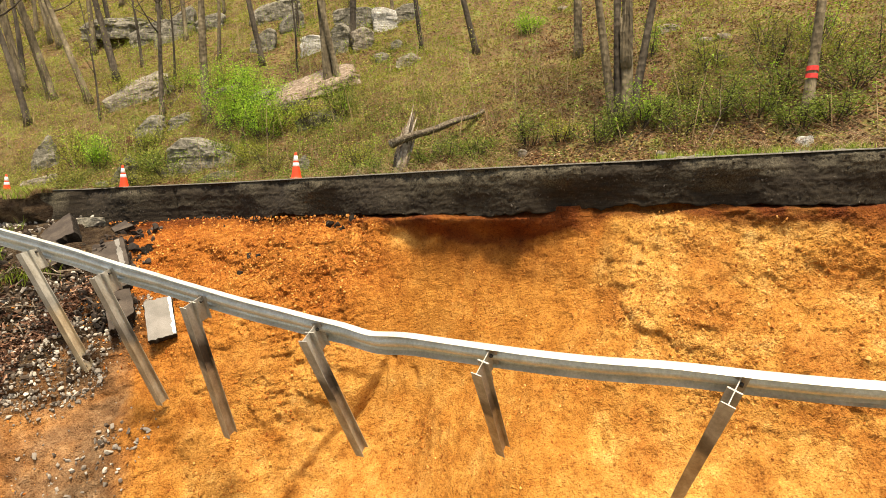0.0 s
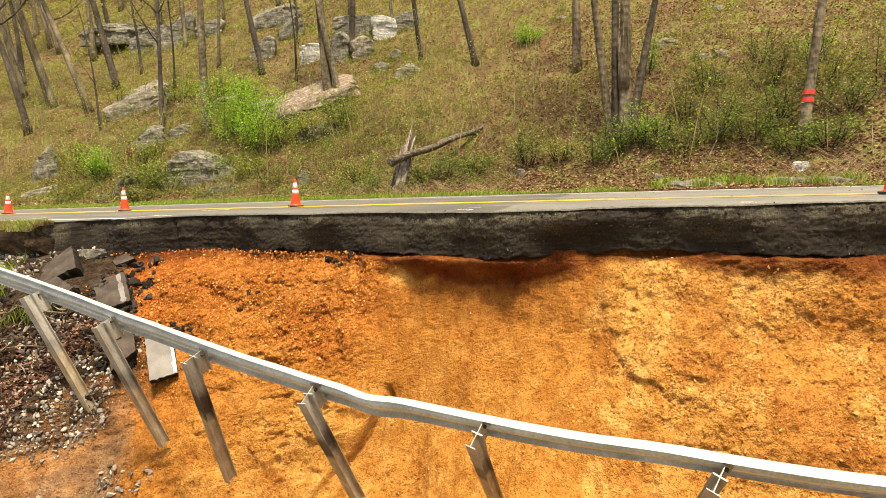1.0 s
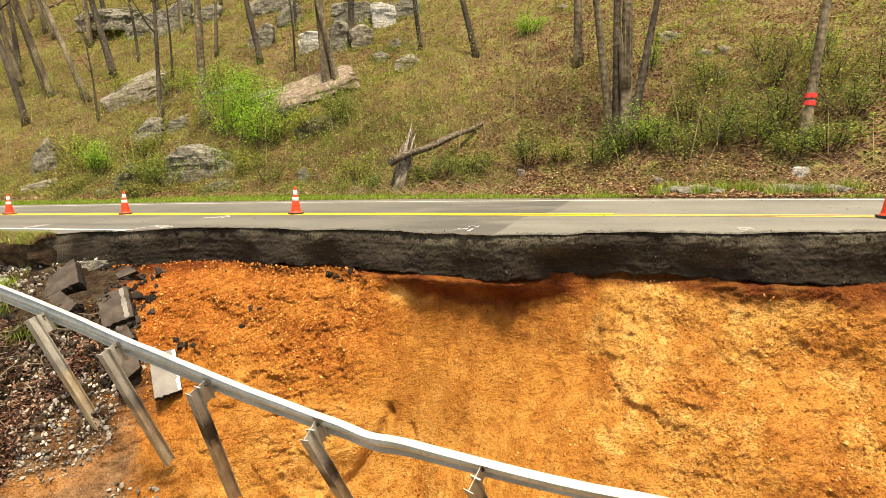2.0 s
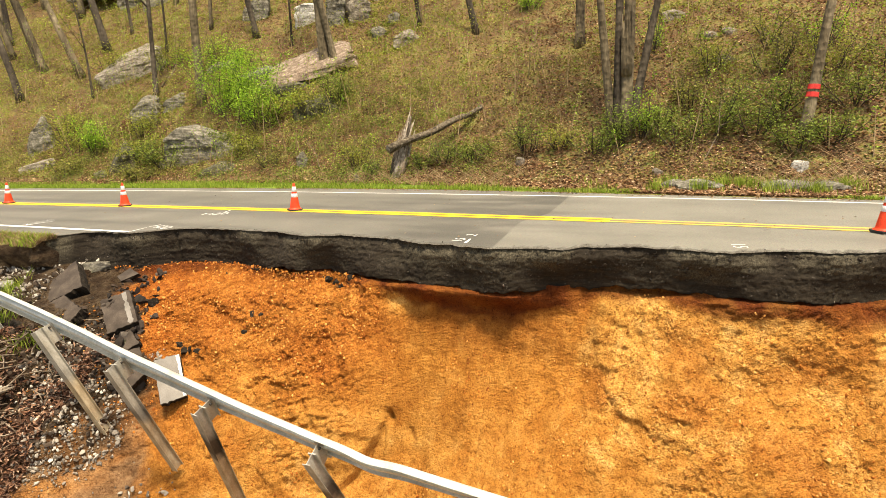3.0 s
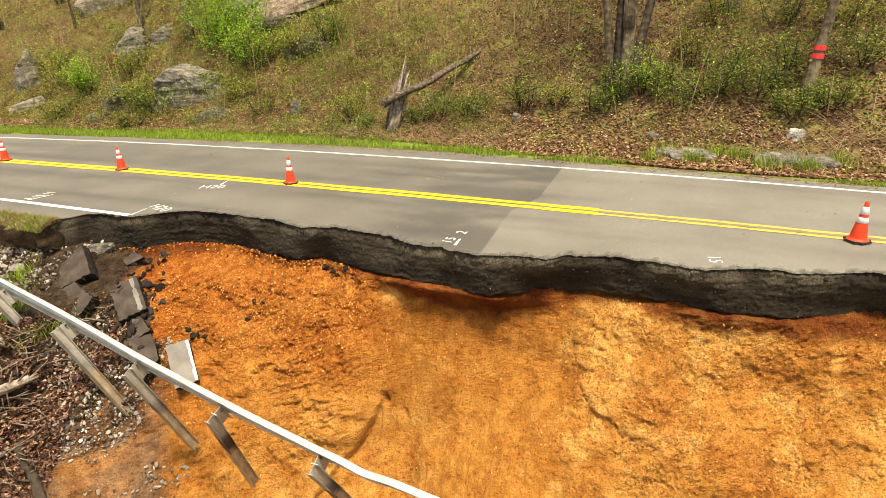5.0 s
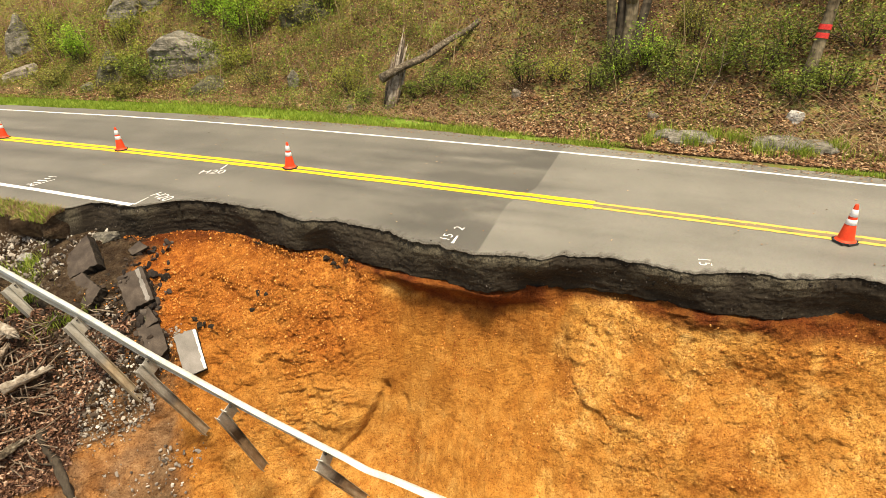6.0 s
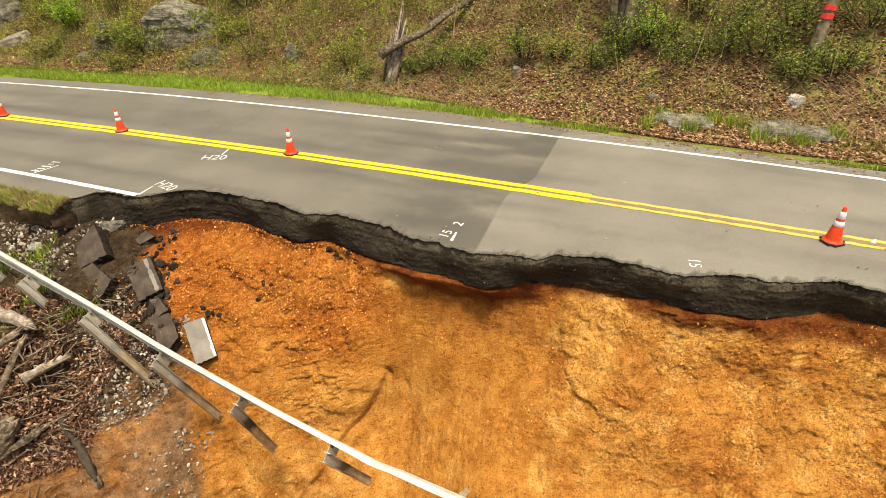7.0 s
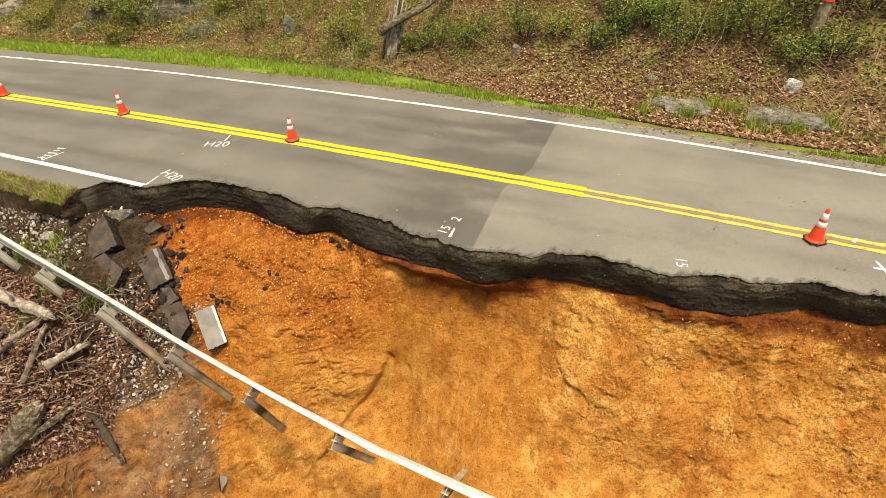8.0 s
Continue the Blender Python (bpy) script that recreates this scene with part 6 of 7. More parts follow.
BRIGHT = "bright green shrub in fresh spring leaf"
DULL = "olive green shrub on the leaf-covered bank"
DENSE = "dense dark green shrub above the verge"
for x, y, w, h, mat, seed, label, count in (
    (-10.2, 28.0, 3.4, 3.0, SPRING, 1, BRIGHT, 3000), (-9.2, 28.3, 3.0, 3.8, SPRING, 2, BRIGHT, 2600), (-11.4, 28.8, 2.6, 3.6, SPRING, 3, BRIGHT, 2600), (-8.3, 27.3, 2.0, 1.5, OLIVE, 4, DULL, 1200),
    (-17.8, 28.5, 1.5, 2.0, SPRING, 5, BRIGHT, 1700), (-8.7, 26.9, 2.6, 2.4, SPRING, 47, BRIGHT, 2000), (5.2, 31.6, 1.6, 1.1, SPRING, 6, BRIGHT, 1200), (-4.8, 26.6, 1.7, 1.6, DEEP, 7, DENSE, 1400), (-6.0, 26.4, 2.2, 1.4, OLIVE, 8, DULL, 1300),
    (-12.9, 25.8, 2.4, 1.3, DEEP, 9, DENSE, 1500), (-14.8, 27.0, 2.2, 1.4, OLIVE, 10, DULL, 1300), (-19.5, 29.5, 2.4, 1.4, OLIVE, 11, DULL, 1200), (-15.6, 29.0, 1.8, 1.6, OLIVE, 12, DULL, 1000),
    (6.0, 18.5, 1.2, 1.5, DEEP, 13, DENSE, 1300), (6.8, 18.5, 1.3, 1.5, SPRING, 14, DULL, 900), (5.2, 18.4, 1.5, 0.9, DEEP, 15, DENSE, 1000), (8.6, 17.6, 1.9, 1.1, DEEP, 16, DENSE, 1400),
    (9.8, 17.0, 1.9, 1.2, DEEP, 17, DENSE, 1500), (10.4, 15.9, 1.6, 0.9, DEEP, 18, DENSE, 1300), (11.3, 15.8, 1.5, 0.9, DEEP, 19, DENSE, 1100), (12.6, 17.9, 1.8, 1.3, OLIVE, 20, DULL, 1100), (8.7, 19.0, 1.6, 1.4, DULL_GREEN, 48, DULL, 1000), (11.2, 18.8, 1.8, 1.5, DULL_GREEN, 49, DULL, 1000), (8.6, 22.6, 1.3, 1.6, SPRING, 50, DULL, 500), (13.2, 19.4, 1.8, 1.5, SPRING, 51, DULL, 700), (-13.6, 24.8, 1.6, 0.8, DULL_GREEN, 52, DULL, 900), (-18.8, 27.3, 2.0, 1.0, DULL_GREEN, 53, DULL, 1100), (-7.4, 23.6, 1.6, 0.8, DULL_GREEN, 54, DULL, 900),
    (0.2, 20.3, 1.6, 0.9, DEEP, 21, DENSE, 1300), (1.2, 20.0, 1.5, 0.8, DEEP, 22, DENSE, 1100), (-0.6, 20.3, 1.0, 0.7, DEEP, 23, DENSE, 700), (-3.2, 21.6, 1.5, 1.2, OLIVE, 24, DULL, 1000),
    (7.4, 18.4, 1.5, 0.9, DEEP, 25, DENSE, 1000), (9.9, 20.1, 1.7, 1.2, OLIVE, 26, DULL, 900), (12.0, 20.4, 1.7, 1.3, OLIVE, 27, DULL, 900), (-20.9, 31.0, 2.2, 1.3, OLIVE, 28, DULL, 1000),
    (-8.8, 25.2, 1.6, 0.9, OLIVE, 29, DULL, 900), (-2.5, 20.6, 0.8, 0.7, DEEP, 30, DENSE, 600), (4.2, 19.2, 1.3, 0.8, OLIVE, 31, DULL, 700), (-10.4, 26.2, 1.6, 0.9, DEEP, 32, DENSE, 900),
    (7.6, 17.6, 2.0, 1.0, DEEP, 41, DENSE, 1100), (9.2, 18.2, 2.2, 1.1, DEEP, 42, DENSE, 1100), (10.8, 17.4, 2.2, 1.1, DEEP, 43, DENSE, 1200), (12.4, 16.6, 2.0, 1.1, DEEP, 44, DENSE, 1400), (3.2, 19.6, 1.8, 1.2, DEEP, 45, DENSE, 1100), (13.8, 17.2, 2.2, 1.6, DEEP, 46, DENSE, 1400),
    (-20.4, 35.0, 2.4, 1.8, OLIVE, 33, DULL, 1200), (-16.4, 34.0, 2.6, 2.0, OLIVE, 34, DULL, 1300), (-13.0, 33.0, 2.6, 2.2, OLIVE, 35, DULL, 1300), (13.6, 15.4, 1.6, 1.0, OLIVE, 36, DULL, 800),
):
    shrub(x, y, w, h, mat, seed, label, 0.1 if y > 24 else 0.075, count)


# ---- undergrowth, dead leaves, grass ----
def hill_points(s, m):
    x, y = plan(s, m)
    return np.stack([x, y, hill_z(x, y)], 1)


rng = np.random.default_rng(11)
n = 135000
s = -36 + 52 * rng.random(n)
m = far_edge(s) + np.interp(s, (-12, -6, -2, 3, 8), (1.2, 1.0, 0.55, 0.3, 0.45)) + 17 * rng.random(n) ** 1.9
keep = rng.random(n) < np.clip(0.45 + 0.6 * smooth(-8, -2, s) - 0.35 * smooth(8, 11, m) + 0.5 * fbm(s * 0.6, m * 0.6, 0, 3, 131), 0.1, 1)
c = hill_points(s[keep], m[keep])
c[:, 2] += 0.02 + 0.03 * rng.random(len(c))
stuff("leaf_litter", [leaves(c, 0.1, rng, 0.55, 0.6)], LITTER, "thick brown dead leaves covering the bank", "dead leaves")


def clump_cloud(count, per, s0, s1, m0, m1, power, height, width, leaf, seed, cut):
    rng = np.random.default_rng(seed)
    s, m = s0 + (s1 - s0) * rng.random(count), m0 + (m1 - m0) * rng.random(count) ** power
    ok = fbm(s * 0.28, m * 0.28, 0, 3, seed) + 0.35 * rng.normal(size=count) - 0.4 * smooth(-9, -3, s) * smooth(28, 18, m) > cut
    c = hill_points(s[ok], m[ok])
    h = height * (0.4 + rng.random(len(c)))
    k = np.repeat(np.arange(len(c)), per)
    r = rng.random(len(k)) ** 0.7
    pts = c[k] + np.stack([rng.normal(size=len(k)) * width * (0.4 + 0.6 * r), rng.normal(size=len(k)) * width * (0.4 + 0.6 * r), h[k] * r + 0.04], 1)
    feet = c[np.repeat(np.arange(len(c)), 3)] + rng.normal(size=(len(c) * 3, 3)) * np.array([width * 0.5, width * 0.5, 0])
    feet[:, 2] = hill_z(feet[:, 0], feet[:, 1]) - 0.02
    return leaves(pts, leaf, rng, 0.4), blades(feet, height * 0.8, 0.012, rng, 0.7)


a1, b1 = clump_cloud(9000, 25, -80, 20, 9.0, 66, 1.3, 1.3, 0.36, 0.09, 201, -0.1)
a2, b2 = clump_cloud(3000, 26, -34, 16, 5.6, 13, 1.0, 0.6, 0.25, 0.07, 203, 0.05)
a3, b3 = clump_cloud(2400, 28, -34, 16, 5.2, 12, 1.0, 0.45, 0.25, 0.08, 207, 0.05)
stuff("undergrowth", [a1], OLIVE, "yellow-green young undergrowth over the hillside", "undergrowth")
stuff("undergrowth", [a2], DULL_GREEN, "dull green weeds among dead leaves", "undergrowth")
stuff("undergrowth", [a3], DEEP, "low green weeds along the bank", "undergrowth")
stuff("dry_stalks", [b1, b2, b3], STRAW, "tan dry stalks standing in the undergrowth", "dry stalks")
rng = np.random.default_rng(19)
n = 270000
m = 6.5 + 62 * rng.random(n) ** 1.5
s = 20 - (60 + 1.2 * np.minimum(m, 45)) * rng.random(n) ** 0.95
tone = fbm(s * 0.3, m * 0.3, 0, 4, 171) + 0.3 * rng.normal(size=n) + 0.45 * smooth(9, 20, m) - 0.85 * smooth(-9, 1, s) * smooth(26, 13, m) + 0.25 * fbm(s * 0.12, m * 0.16, 0, 2, 173) - 0.45 * smooth(-38, -52, s) + 0.3 * smooth(-5, -13, s) - 0.35 * smooth(0, 4, s) * smooth(14, 9, m)
c = hill_points(s, m)
c[:, 2] += 0.03 + 0.22 * rng.random(n) ** 2
big = 0.045 + 0.004 * m
near = (s > -8 + 3 * fbm(s * 0.2, m * 0.2, 0, 2, 175)) & (m < 17)
for pick, mat in ((tone > 0.2) & ~near, OLIVE), ((tone > 0.2) & near, DULL_GREEN):
    stuff("ground_cover", [leaves(c[pick], big[pick], rng, 0.55)], mat, "yellow-green weeds and seedlings over the leaf litter" if mat is OLIVE else "dull green seedlings over the leaf litter", "ground cover")
pick = (tone <= 0.2) & (rng.random(n) < 0.7)
stuff("leaf_litter", [leaves(c[pick] - np.array([0, 0, 0.02]), big[pick], rng, 0.62, 0.6)], LITTER, "brown dead leaves over the upper hillside", "dead leaves")

# weeds and dead leaves crowding round the boulders
rng = np.random.default_rng(37)
weeds, dry = [], []
for x, y, sx, sy in ROCK_FEET:
    if y < 22:
        continue
    n = int(95 * (sx + sy))
    a = rng.random(n) * 6.28
    r = 0.52 + 0.3 * rng.random(n) ** 1.5
    px, py = x + np.cos(a) * sx * r, y + np.sin(a) * sy * r
    tall = np.abs(fbm(px * 1.3, py * 1.3, 0, 2, 39)) * (0.35 + 0.1 * sx)
    q = np.stack([px, py, hill_z(px, py) + 0.03 + tall * rng.random(n) ** 1.4], 1)
    (weeds if rng.random() < 0.75 else dry).append(q)
stuff("undergrowth", [leaves(np.vstack(weeds), 0.12, rng, 0.4)], OLIVE, "yellow-green weeds crowding round the boulders", "undergrowth")
stuff("undergrowth", [leaves(np.vstack(dry), 0.11, rng, 0.4)], DEEP, "dark green weeds crowding round the boulders", "undergrowth")

# slender saplings with a few young leaves
rng = np.random.default_rng(29)
n = 520
s, m = -46 + 62 * rng.random(n), 7 + 30 * rng.random(n) ** 1.3
base = hill_points(s, m)
stems, twigs = [], []
for p in base:
    h = 0.9 + 2.2 * rng.random()
    a = rng.random() * 6.28
    q = np.array([p, p + np.array([0.1 * math.cos(a), 0.1 * math.sin(a), 0.5]) * h, p + np.array([0.24 * math.cos(a), 0.24 * math.sin(a), 1.0]) * h])
    stems.append(tube(q, (0.018, 0.013, 0.005), 4, 0, 0, False))
    k = 26
    w = rng.random(k)[:, None] ** 0.6
    twigs.append(p + (q[2] - p) * w + rng.normal(size=(k, 3)) * np.array([0.26, 0.26, 0.12]) * (1.15 - w))
stuff("saplings", stems, TAN, "slender bare sapling stems on the hillside", "saplings", True)
stuff("sapling_leaves", [leaves(np.vstack(twigs), 0.085, rng, 0.4)], SPRING, "fresh green leaves of young saplings", "sapling leaves")

rng = np.random.default_rng(13)
n = 36000
s = -40 + 56 * rng.random(n)
wide = np.interp(s, (-40, -12, -6, -2, 3, 8, 16), (1.5, 1.45, 1.2, 0.6, 0.4, 0.55, 0.5))
m = far_edge(s) + 0.02 + wide * rng.random(n) ** 1.2
keep = fbm(s * 0.9, m * 2, 0, 3, 141) > np.interp(s, (-6, -1, 4, 16), (-0.9, -0.2, 0.2, 0.15))
feet = hill_points(s[keep], m[keep])
feet[:, 2] -= 0.02
stuff("grass_verge", [blades(feet, 0.14, 0.02, rng, 0.8)], GRASS, "bright green grass strip along the far road edge", "grass")

n = 2600
s, m = rng.random(n) * 18 - 5, 4.3 + 1.7 * rng.random(n)
keep = fbm(s * 1.1, m * 1.1, 0, 2, 143) > 0.35
feet = hill_points(s[keep], m[keep])
near = np.array([(6.0, 14.9), (7.0, 14.55), (7.9, 14.9), (8.4, 13.7), (8.3, 14.6), (9.3, 13.3), (10.3, 13.6), (6.6, 15.6)])[rng.integers(0, 8, 900)] + 0.16 * rng.normal(size=(900, 2))
feet = np.vstack([feet, np.column_stack([near, hill_z(near[:, 0], near[:, 1])])])
stuff("grass_tufts", [blades(feet, 0.3, 0.016, rng, 0.8)], GRASS, "green grass tufts in the dead leaves", "grass")

n = 7000
s = -9.7 - 12 * rng.random(n) ** 1.5
m = -3.92 - 0.52 * rng.random(n)
x, y = plan(s, m)
feet = np.stack([x, y, road_z(x, y) - 0.06 - 0.1 * smooth(-4.2, -4.45, m)], 1)
stuff("shoulder_grass", [blades(feet[::4], 0.16, 0.016, rng, 1.2)], [GRASS], "short grass on the remaining road shoulder", "grass")
stuff("shoulder_straw", [blades(feet + np.array([0.03, 0.03, 0.0]), 0.12, 0.012, rng, 1.6)], [STRAW], "dry grass on the remaining road shoulder", "grass")

# bare branches and brush on the bank
rng = np.random.default_rng(17)
for i, (x, y, length, a, up) in enumerate(((8.0, 16.6, 2.2, 0.7, 0.9), (5.6, 17.3, 2.0, 0.5, 0.6), (12.2, 16.6, 2.0, 2.2, 0.7), (12.8, 15.2, 1.6, 0.4, 0.5), (-4.8, 22.2, 1.8, 2.4, 0.6), (-8.0, 23.8, 2.4, 0.3, 0.35), (-9.6, 24.2, 2.0, 2.7, 0.3), (-6.9, 23.4, 1.8, 3.0, 0.35), (3.3, 25.0, 2.5, 0.8, 0.3), (-18.5, 33.5, 3.0, 0.9, 0.25), (-16.6, 32.0, 2.6, 1.0, 0.3), (-21.4, 36.0, 3.4, 0.5, 0.2))):
    br = tagged(new("fallen_branch"), "bare fallen branch on the leaf-covered bank", "branch")
    p, r = limb(on_hill(x, y, 0.03), (math.cos(a), math.sin(a) * 0.6 + 0.3, up), length, 0.022 if y < 30 else 0.07, rng, 9)
    pieces = [tube(p, r, 6, 0.1, i)]
    for q in (3, 5, 6):
        b = rng.random() * 6.28
        tp, tr = limb(p[q], (math.cos(b), math.sin(b), 0.4), length * 0.35, r[q] * 0.6, rng, 5)
        pieces.append(tube(tp, tr, 4, 0, 0, False))
    mat = OLD_WOOD if i % 2 == 0 else DARK_BARK
    part("stem", clean_mesh("stem", pieces, mat), mat, br)
n = 900
s, m = np.concatenate([-9 + 7 * rng.random(n // 2), 5 + 8 * rng.random(n // 2)]), 5.0 + 2.6 * rng.random(n)
p = hill_points(s, m)
pieces = []
for q in p:
    a = rng.random() * 6.28
    d = np.array([math.cos(a), math.sin(a), 0.25 + 0.5 * rng.random()]) * (0.3 + 0.6 * rng.random())
    pieces.append(tube(np.array([q, q + d * 0.5 + rng.normal(size=3) * 0.05, q + d]), (0.009, 0.007, 0.003), 4, 0, 0, False))
stuff("brushwood", pieces, TAN, "tangle of thin bare twigs on the bank", "twigs", True)


# ---- debris on the slide's edge: slabs of pavement, gravel, logs, clods ----
def bank_out(s, z):
    """Outward normal of the bare slope."""
    p0, ps, pz = bank_point([s], [z])[0], bank_point([s + 0.25], [z])[0], bank_point([s], [z + 0.25])[0]
    nrm = np.cross(ps - p0, pz - p0)
    nrm /= np.linalg.norm(nrm)
    return nrm if nrm[1] < 0 else -nrm


def slab_arrays(w, l, t, seed, n=13):
    """A broken piece of pavement: flat top, ragged outline, rough sides."""
    rng = np.random.default_rng(seed)
    xs = []
    for side in range(4):
        a = np.linspace(-0.5, 0.5, n)[:-1]
        jit = 0.014 * rng.normal(size=n - 1)
        jit[0] *= 0.4
        xs += [[(a[i], -0.5 + jit[i]), (0.5 + jit[i], a[i]), (-a[i], 0.5 + jit[i]), (-0.5 + jit[i], -a[i])][side] for i in range(n - 1)]
    o = np.array(xs)
    if seed not in (1, 2):
        bend4 = 0.16 * rng.normal(size=(4, 2))
        u, q = o[:, :1] + 0.5, o[:, 1:] + 0.5
        o = o + (1 - u) * (1 - q) * bend4[0] + u * (1 - q) * bend4[1] + u * q * bend4[2] + (1 - u) * q * bend4[3]
    o = o * np.array([w, l])
    rings = [(0.0, 0.985), (-0.008, 1.0), (-0.35 * t, 1.0), (-0.7 * t, 0.99), (-t, 0.93)]
    k, v = len(o), []
    for dz, sc in rings:
        q = o * sc + (0.012 * rng.normal(size=o.shape) if -t < dz < -0.01 else 0)
        v.append(np.column_stack([q, np.full(k, dz)]))
    v = np.vstack(v + [np.array([[0, 0, 0.0]]), np.array([[0, 0, -t]])])
    i = np.arange((len(rings) - 1) * k)
    r, c = i // k, i % k
    side_f = np.stack([r * k + (c + 1) % k, r * k + c, (r + 1) * k + c, (r + 1) * k + (c + 1) % k], 1)
    j = np.arange(k)
    last = (len(rings) - 1) * k
    top_f = np.stack([np.full(k, len(v) - 2), j, (j + 1) % k, (j + 1) % k], 1)
    low_f = np.stack([np.full(k, len(v) - 1), last + (j + 1) % k, last + j, last + j], 1)
    return v, top_f, np.vstack([side_f, low_f])


def fallen_slab(centre, down, normal, w, l, t, seed, label, stripe=None):
    ob = tagged(new("asphalt_slab"), label, "asphalt slab", "broken slabs of pavement")
    nrm, y = Vector(normal).normalized(), -Vector(down)
    y = (y - nrm * y.dot(nrm)).normalized()
    x = y.cross(nrm)
    m = Matrix((x, y, nrm)).transposed().to_4x4()
    m.translation = Vector(centre)
    v, top_f, side_f = slab_arrays(w, l, t, seed)
    top_mat = SLAB_TOP if seed in (1, 9) else DARK_SLAB
    part("surface", clean_mesh("surface", [(v, top_f)], top_mat, False), top_mat, ob)
    part("broken_side", clean_mesh("broken_side", [(v, side_f)], CUT, False), CUT, ob, "black broken asphalt side")
    if stripe:
        x0, sw = stripe
        k = np.linspace(-0.47, 0.47, 14) * l
        ragged = 0.008 * np.random.default_rng(seed + 1).normal(size=14)
        sv = np.vstack([np.column_stack([x0 - sw / 2 + ragged, k, np.full(14, 0.004)]), np.column_stack([np.minimum(x0 + sw / 2 - ragged, w * 0.485), k, np.full(14, 0.004)])])
        part("painted_line", mesh_from("painted_line", sv, grid_faces(2, 14), WHITE if seed == 1 else SLAB_TOP), WHITE, ob, "white edge-line paint" if seed == 1 else "faded pale line")
    ob.matrix_basis = m
    return ob


for c, down, nrm, w, l, t, seed, label, stripe in (
    ((-5.12, 9.66, -2.6), (0.42, -0.6, -0.75), (0.1, -0.62, 0.78), 0.46, 1.0, 0.13, 1, "pale fallen pavement slab with a white line edge", (0.205, 0.07)),
    ((-6.5, 10.56, -1.5), (0.5, -0.6, -0.62), (0.0, -0.62, 0.78), 0.58, 0.95, 0.28, 2, "dark tilted pavement block on the soil", (0.17, 0.08)),
    ((-8.0, 11.12, -1.05), (0.6, -0.55, -0.4), (-0.25, -0.6, 0.75), 0.78, 0.85, 0.28, 3, "dark broken pavement block under the shoulder", None),
    ((-7.6, 10.42, -1.45), (0.7, -0.5, -0.35), (-0.2, -0.6, 0.78), 0.72, 0.95, 0.26, 4, "dark broken pavement block on the soil", None),
    ((-6.22, 10.08, -2.0), (0.6, -0.5, -0.5), (-0.1, -0.7, 0.7), 0.4, 0.42, 0.18, 5, "small dark pavement chunk", None),
    ((-5.9, 9.78, -2.3), (0.35, -0.55, -0.75), (0.2, -0.6, 0.75), 0.36, 0.95, 0.2, 6, "narrow dark pavement slab sliding down", None),
    ((-6.8, 11.5, -0.95), (0.7, -0.5, -0.3), (0.0, -0.65, 0.76), 0.3, 0.24, 0.1, 7, "small grey pavement chunk in the clay", None),
    ((-4.84, 7.72, -5.3), (0.05, -0.5, -0.85), (0.75, -0.5, 0.4), 0.14, 0.62, 0.1, 9, "narrow grey slab standing in the soil", None),
):
    fallen_slab(c, down, nrm, w, l, t, seed, label, stripe)

for i, (s, z, sx, sy, sz, mat, label) in enumerate((
    (-6.1, -1.0, 0.42, 0.16, 0.14, CUT, "black asphalt lump stuck in the clay"), (-4.45, -1.5, 0.4, 0.2, 0.3, CUT, "black asphalt lump stuck in the clay"), (-4.62, -1.75, 0.25, 0.16, 0.16, CUT, "black asphalt lump stuck in the clay"),
    (-3.0, -0.98, 0.3, 0.16, 0.3, CUT, "black asphalt lump stuck in the clay"), (-3.45, -0.9, 0.3, 0.2, 0.14, CUT, "black asphalt lump stuck in the clay"), (-5.2, -0.86, 0.4, 0.2, 0.16, CUT, "black asphalt lump stuck in the clay"),
    (-2.6, -0.88, 0.35, 0.2, 0.2, CUT, "black asphalt lump stuck in the clay"), (-9.0, -0.75, 0.75, 0.4, 0.3, ROCK, "pale concrete lump under the shoulder"), (-10.2, -0.95, 0.5, 0.4, 0.25, STONE_LUMP, "pale stone in the shoulder soil"),
    (-6.75, -1.9, 0.4, 0.3, 0.3, MOSSY, "brown earth lump beside a slab"), (-9.6, -1.25, 0.45, 0.35, 0.25, PALE_ROCK, "pale stone in the shoulder soil"), (-8.55, -1.35, 0.4, 0.3, 0.3, CUT, "black asphalt lump in the soil"),
    (-6.9, -1.35, 0.55, 0.35, 0.35, CUT, "black asphalt lump in the soil"), (-7.9, -1.2, 0.5, 0.35, 0.3, CUT, "black asphalt lump in the soil"), (-5.75, -2.05, 0.5, 0.2, 0.25, CUT, "black asphalt lump beside a slab"))):
    rr = np.random.default_rng(700 + i)
    p, o = bank_point([s], [z])[0], bank_out(s, z)
    thing = tagged(new("lump"), label, "lump")
    n = 1 if mat is not CUT else 8
    for k in range(n):
        big = 1.0 if n == 1 else 0.22 + 0.45 * rr.random() ** 2
        v, f = rock_arrays(700 + 9 * i + k, sx * big, sy * big, sz * big, 2, 14, 0.16, 1.0)
        off = np.array([AX, AY, 0]) * sx * 0.34 * rr.normal() + np.array([0.0, 0.0, 1.0]) * sz * 0.3 * rr.normal() - o * 0.03 if n > 1 else np.zeros(3)
        m = pose(0, 0, 0, *(rr.random(3) * 360))
        q = np.array([(m @ Vector(a))[:] for a in v]) if n > 1 else v
        part("fragment", clean_mesh("fragment", [(q + off, f)], mat, False), mat, thing)
    thing.location = Vector(p + o * (0.01 if n == 1 else -0.02))


def pebbles(s, z, size, rng, bury=0.25, level=1, flat=0.8):
    """Many small broken stones set on the slope."""
    p = bank_point(s, z)
    o = slope_relief(s, z, p[:, 0], p[:, 1], p[:, 2]) * smooth(-0.72, -1.0, z)
    p[:, 0] += o * AY
    p[:, 1] -= o * AX
    p[:, 2] += 0.35 * o
    return small_stones(p + np.array([0, -0.5, 0.85]) * (size * (0.5 - bury))[:, None], size, rng, level, flat)


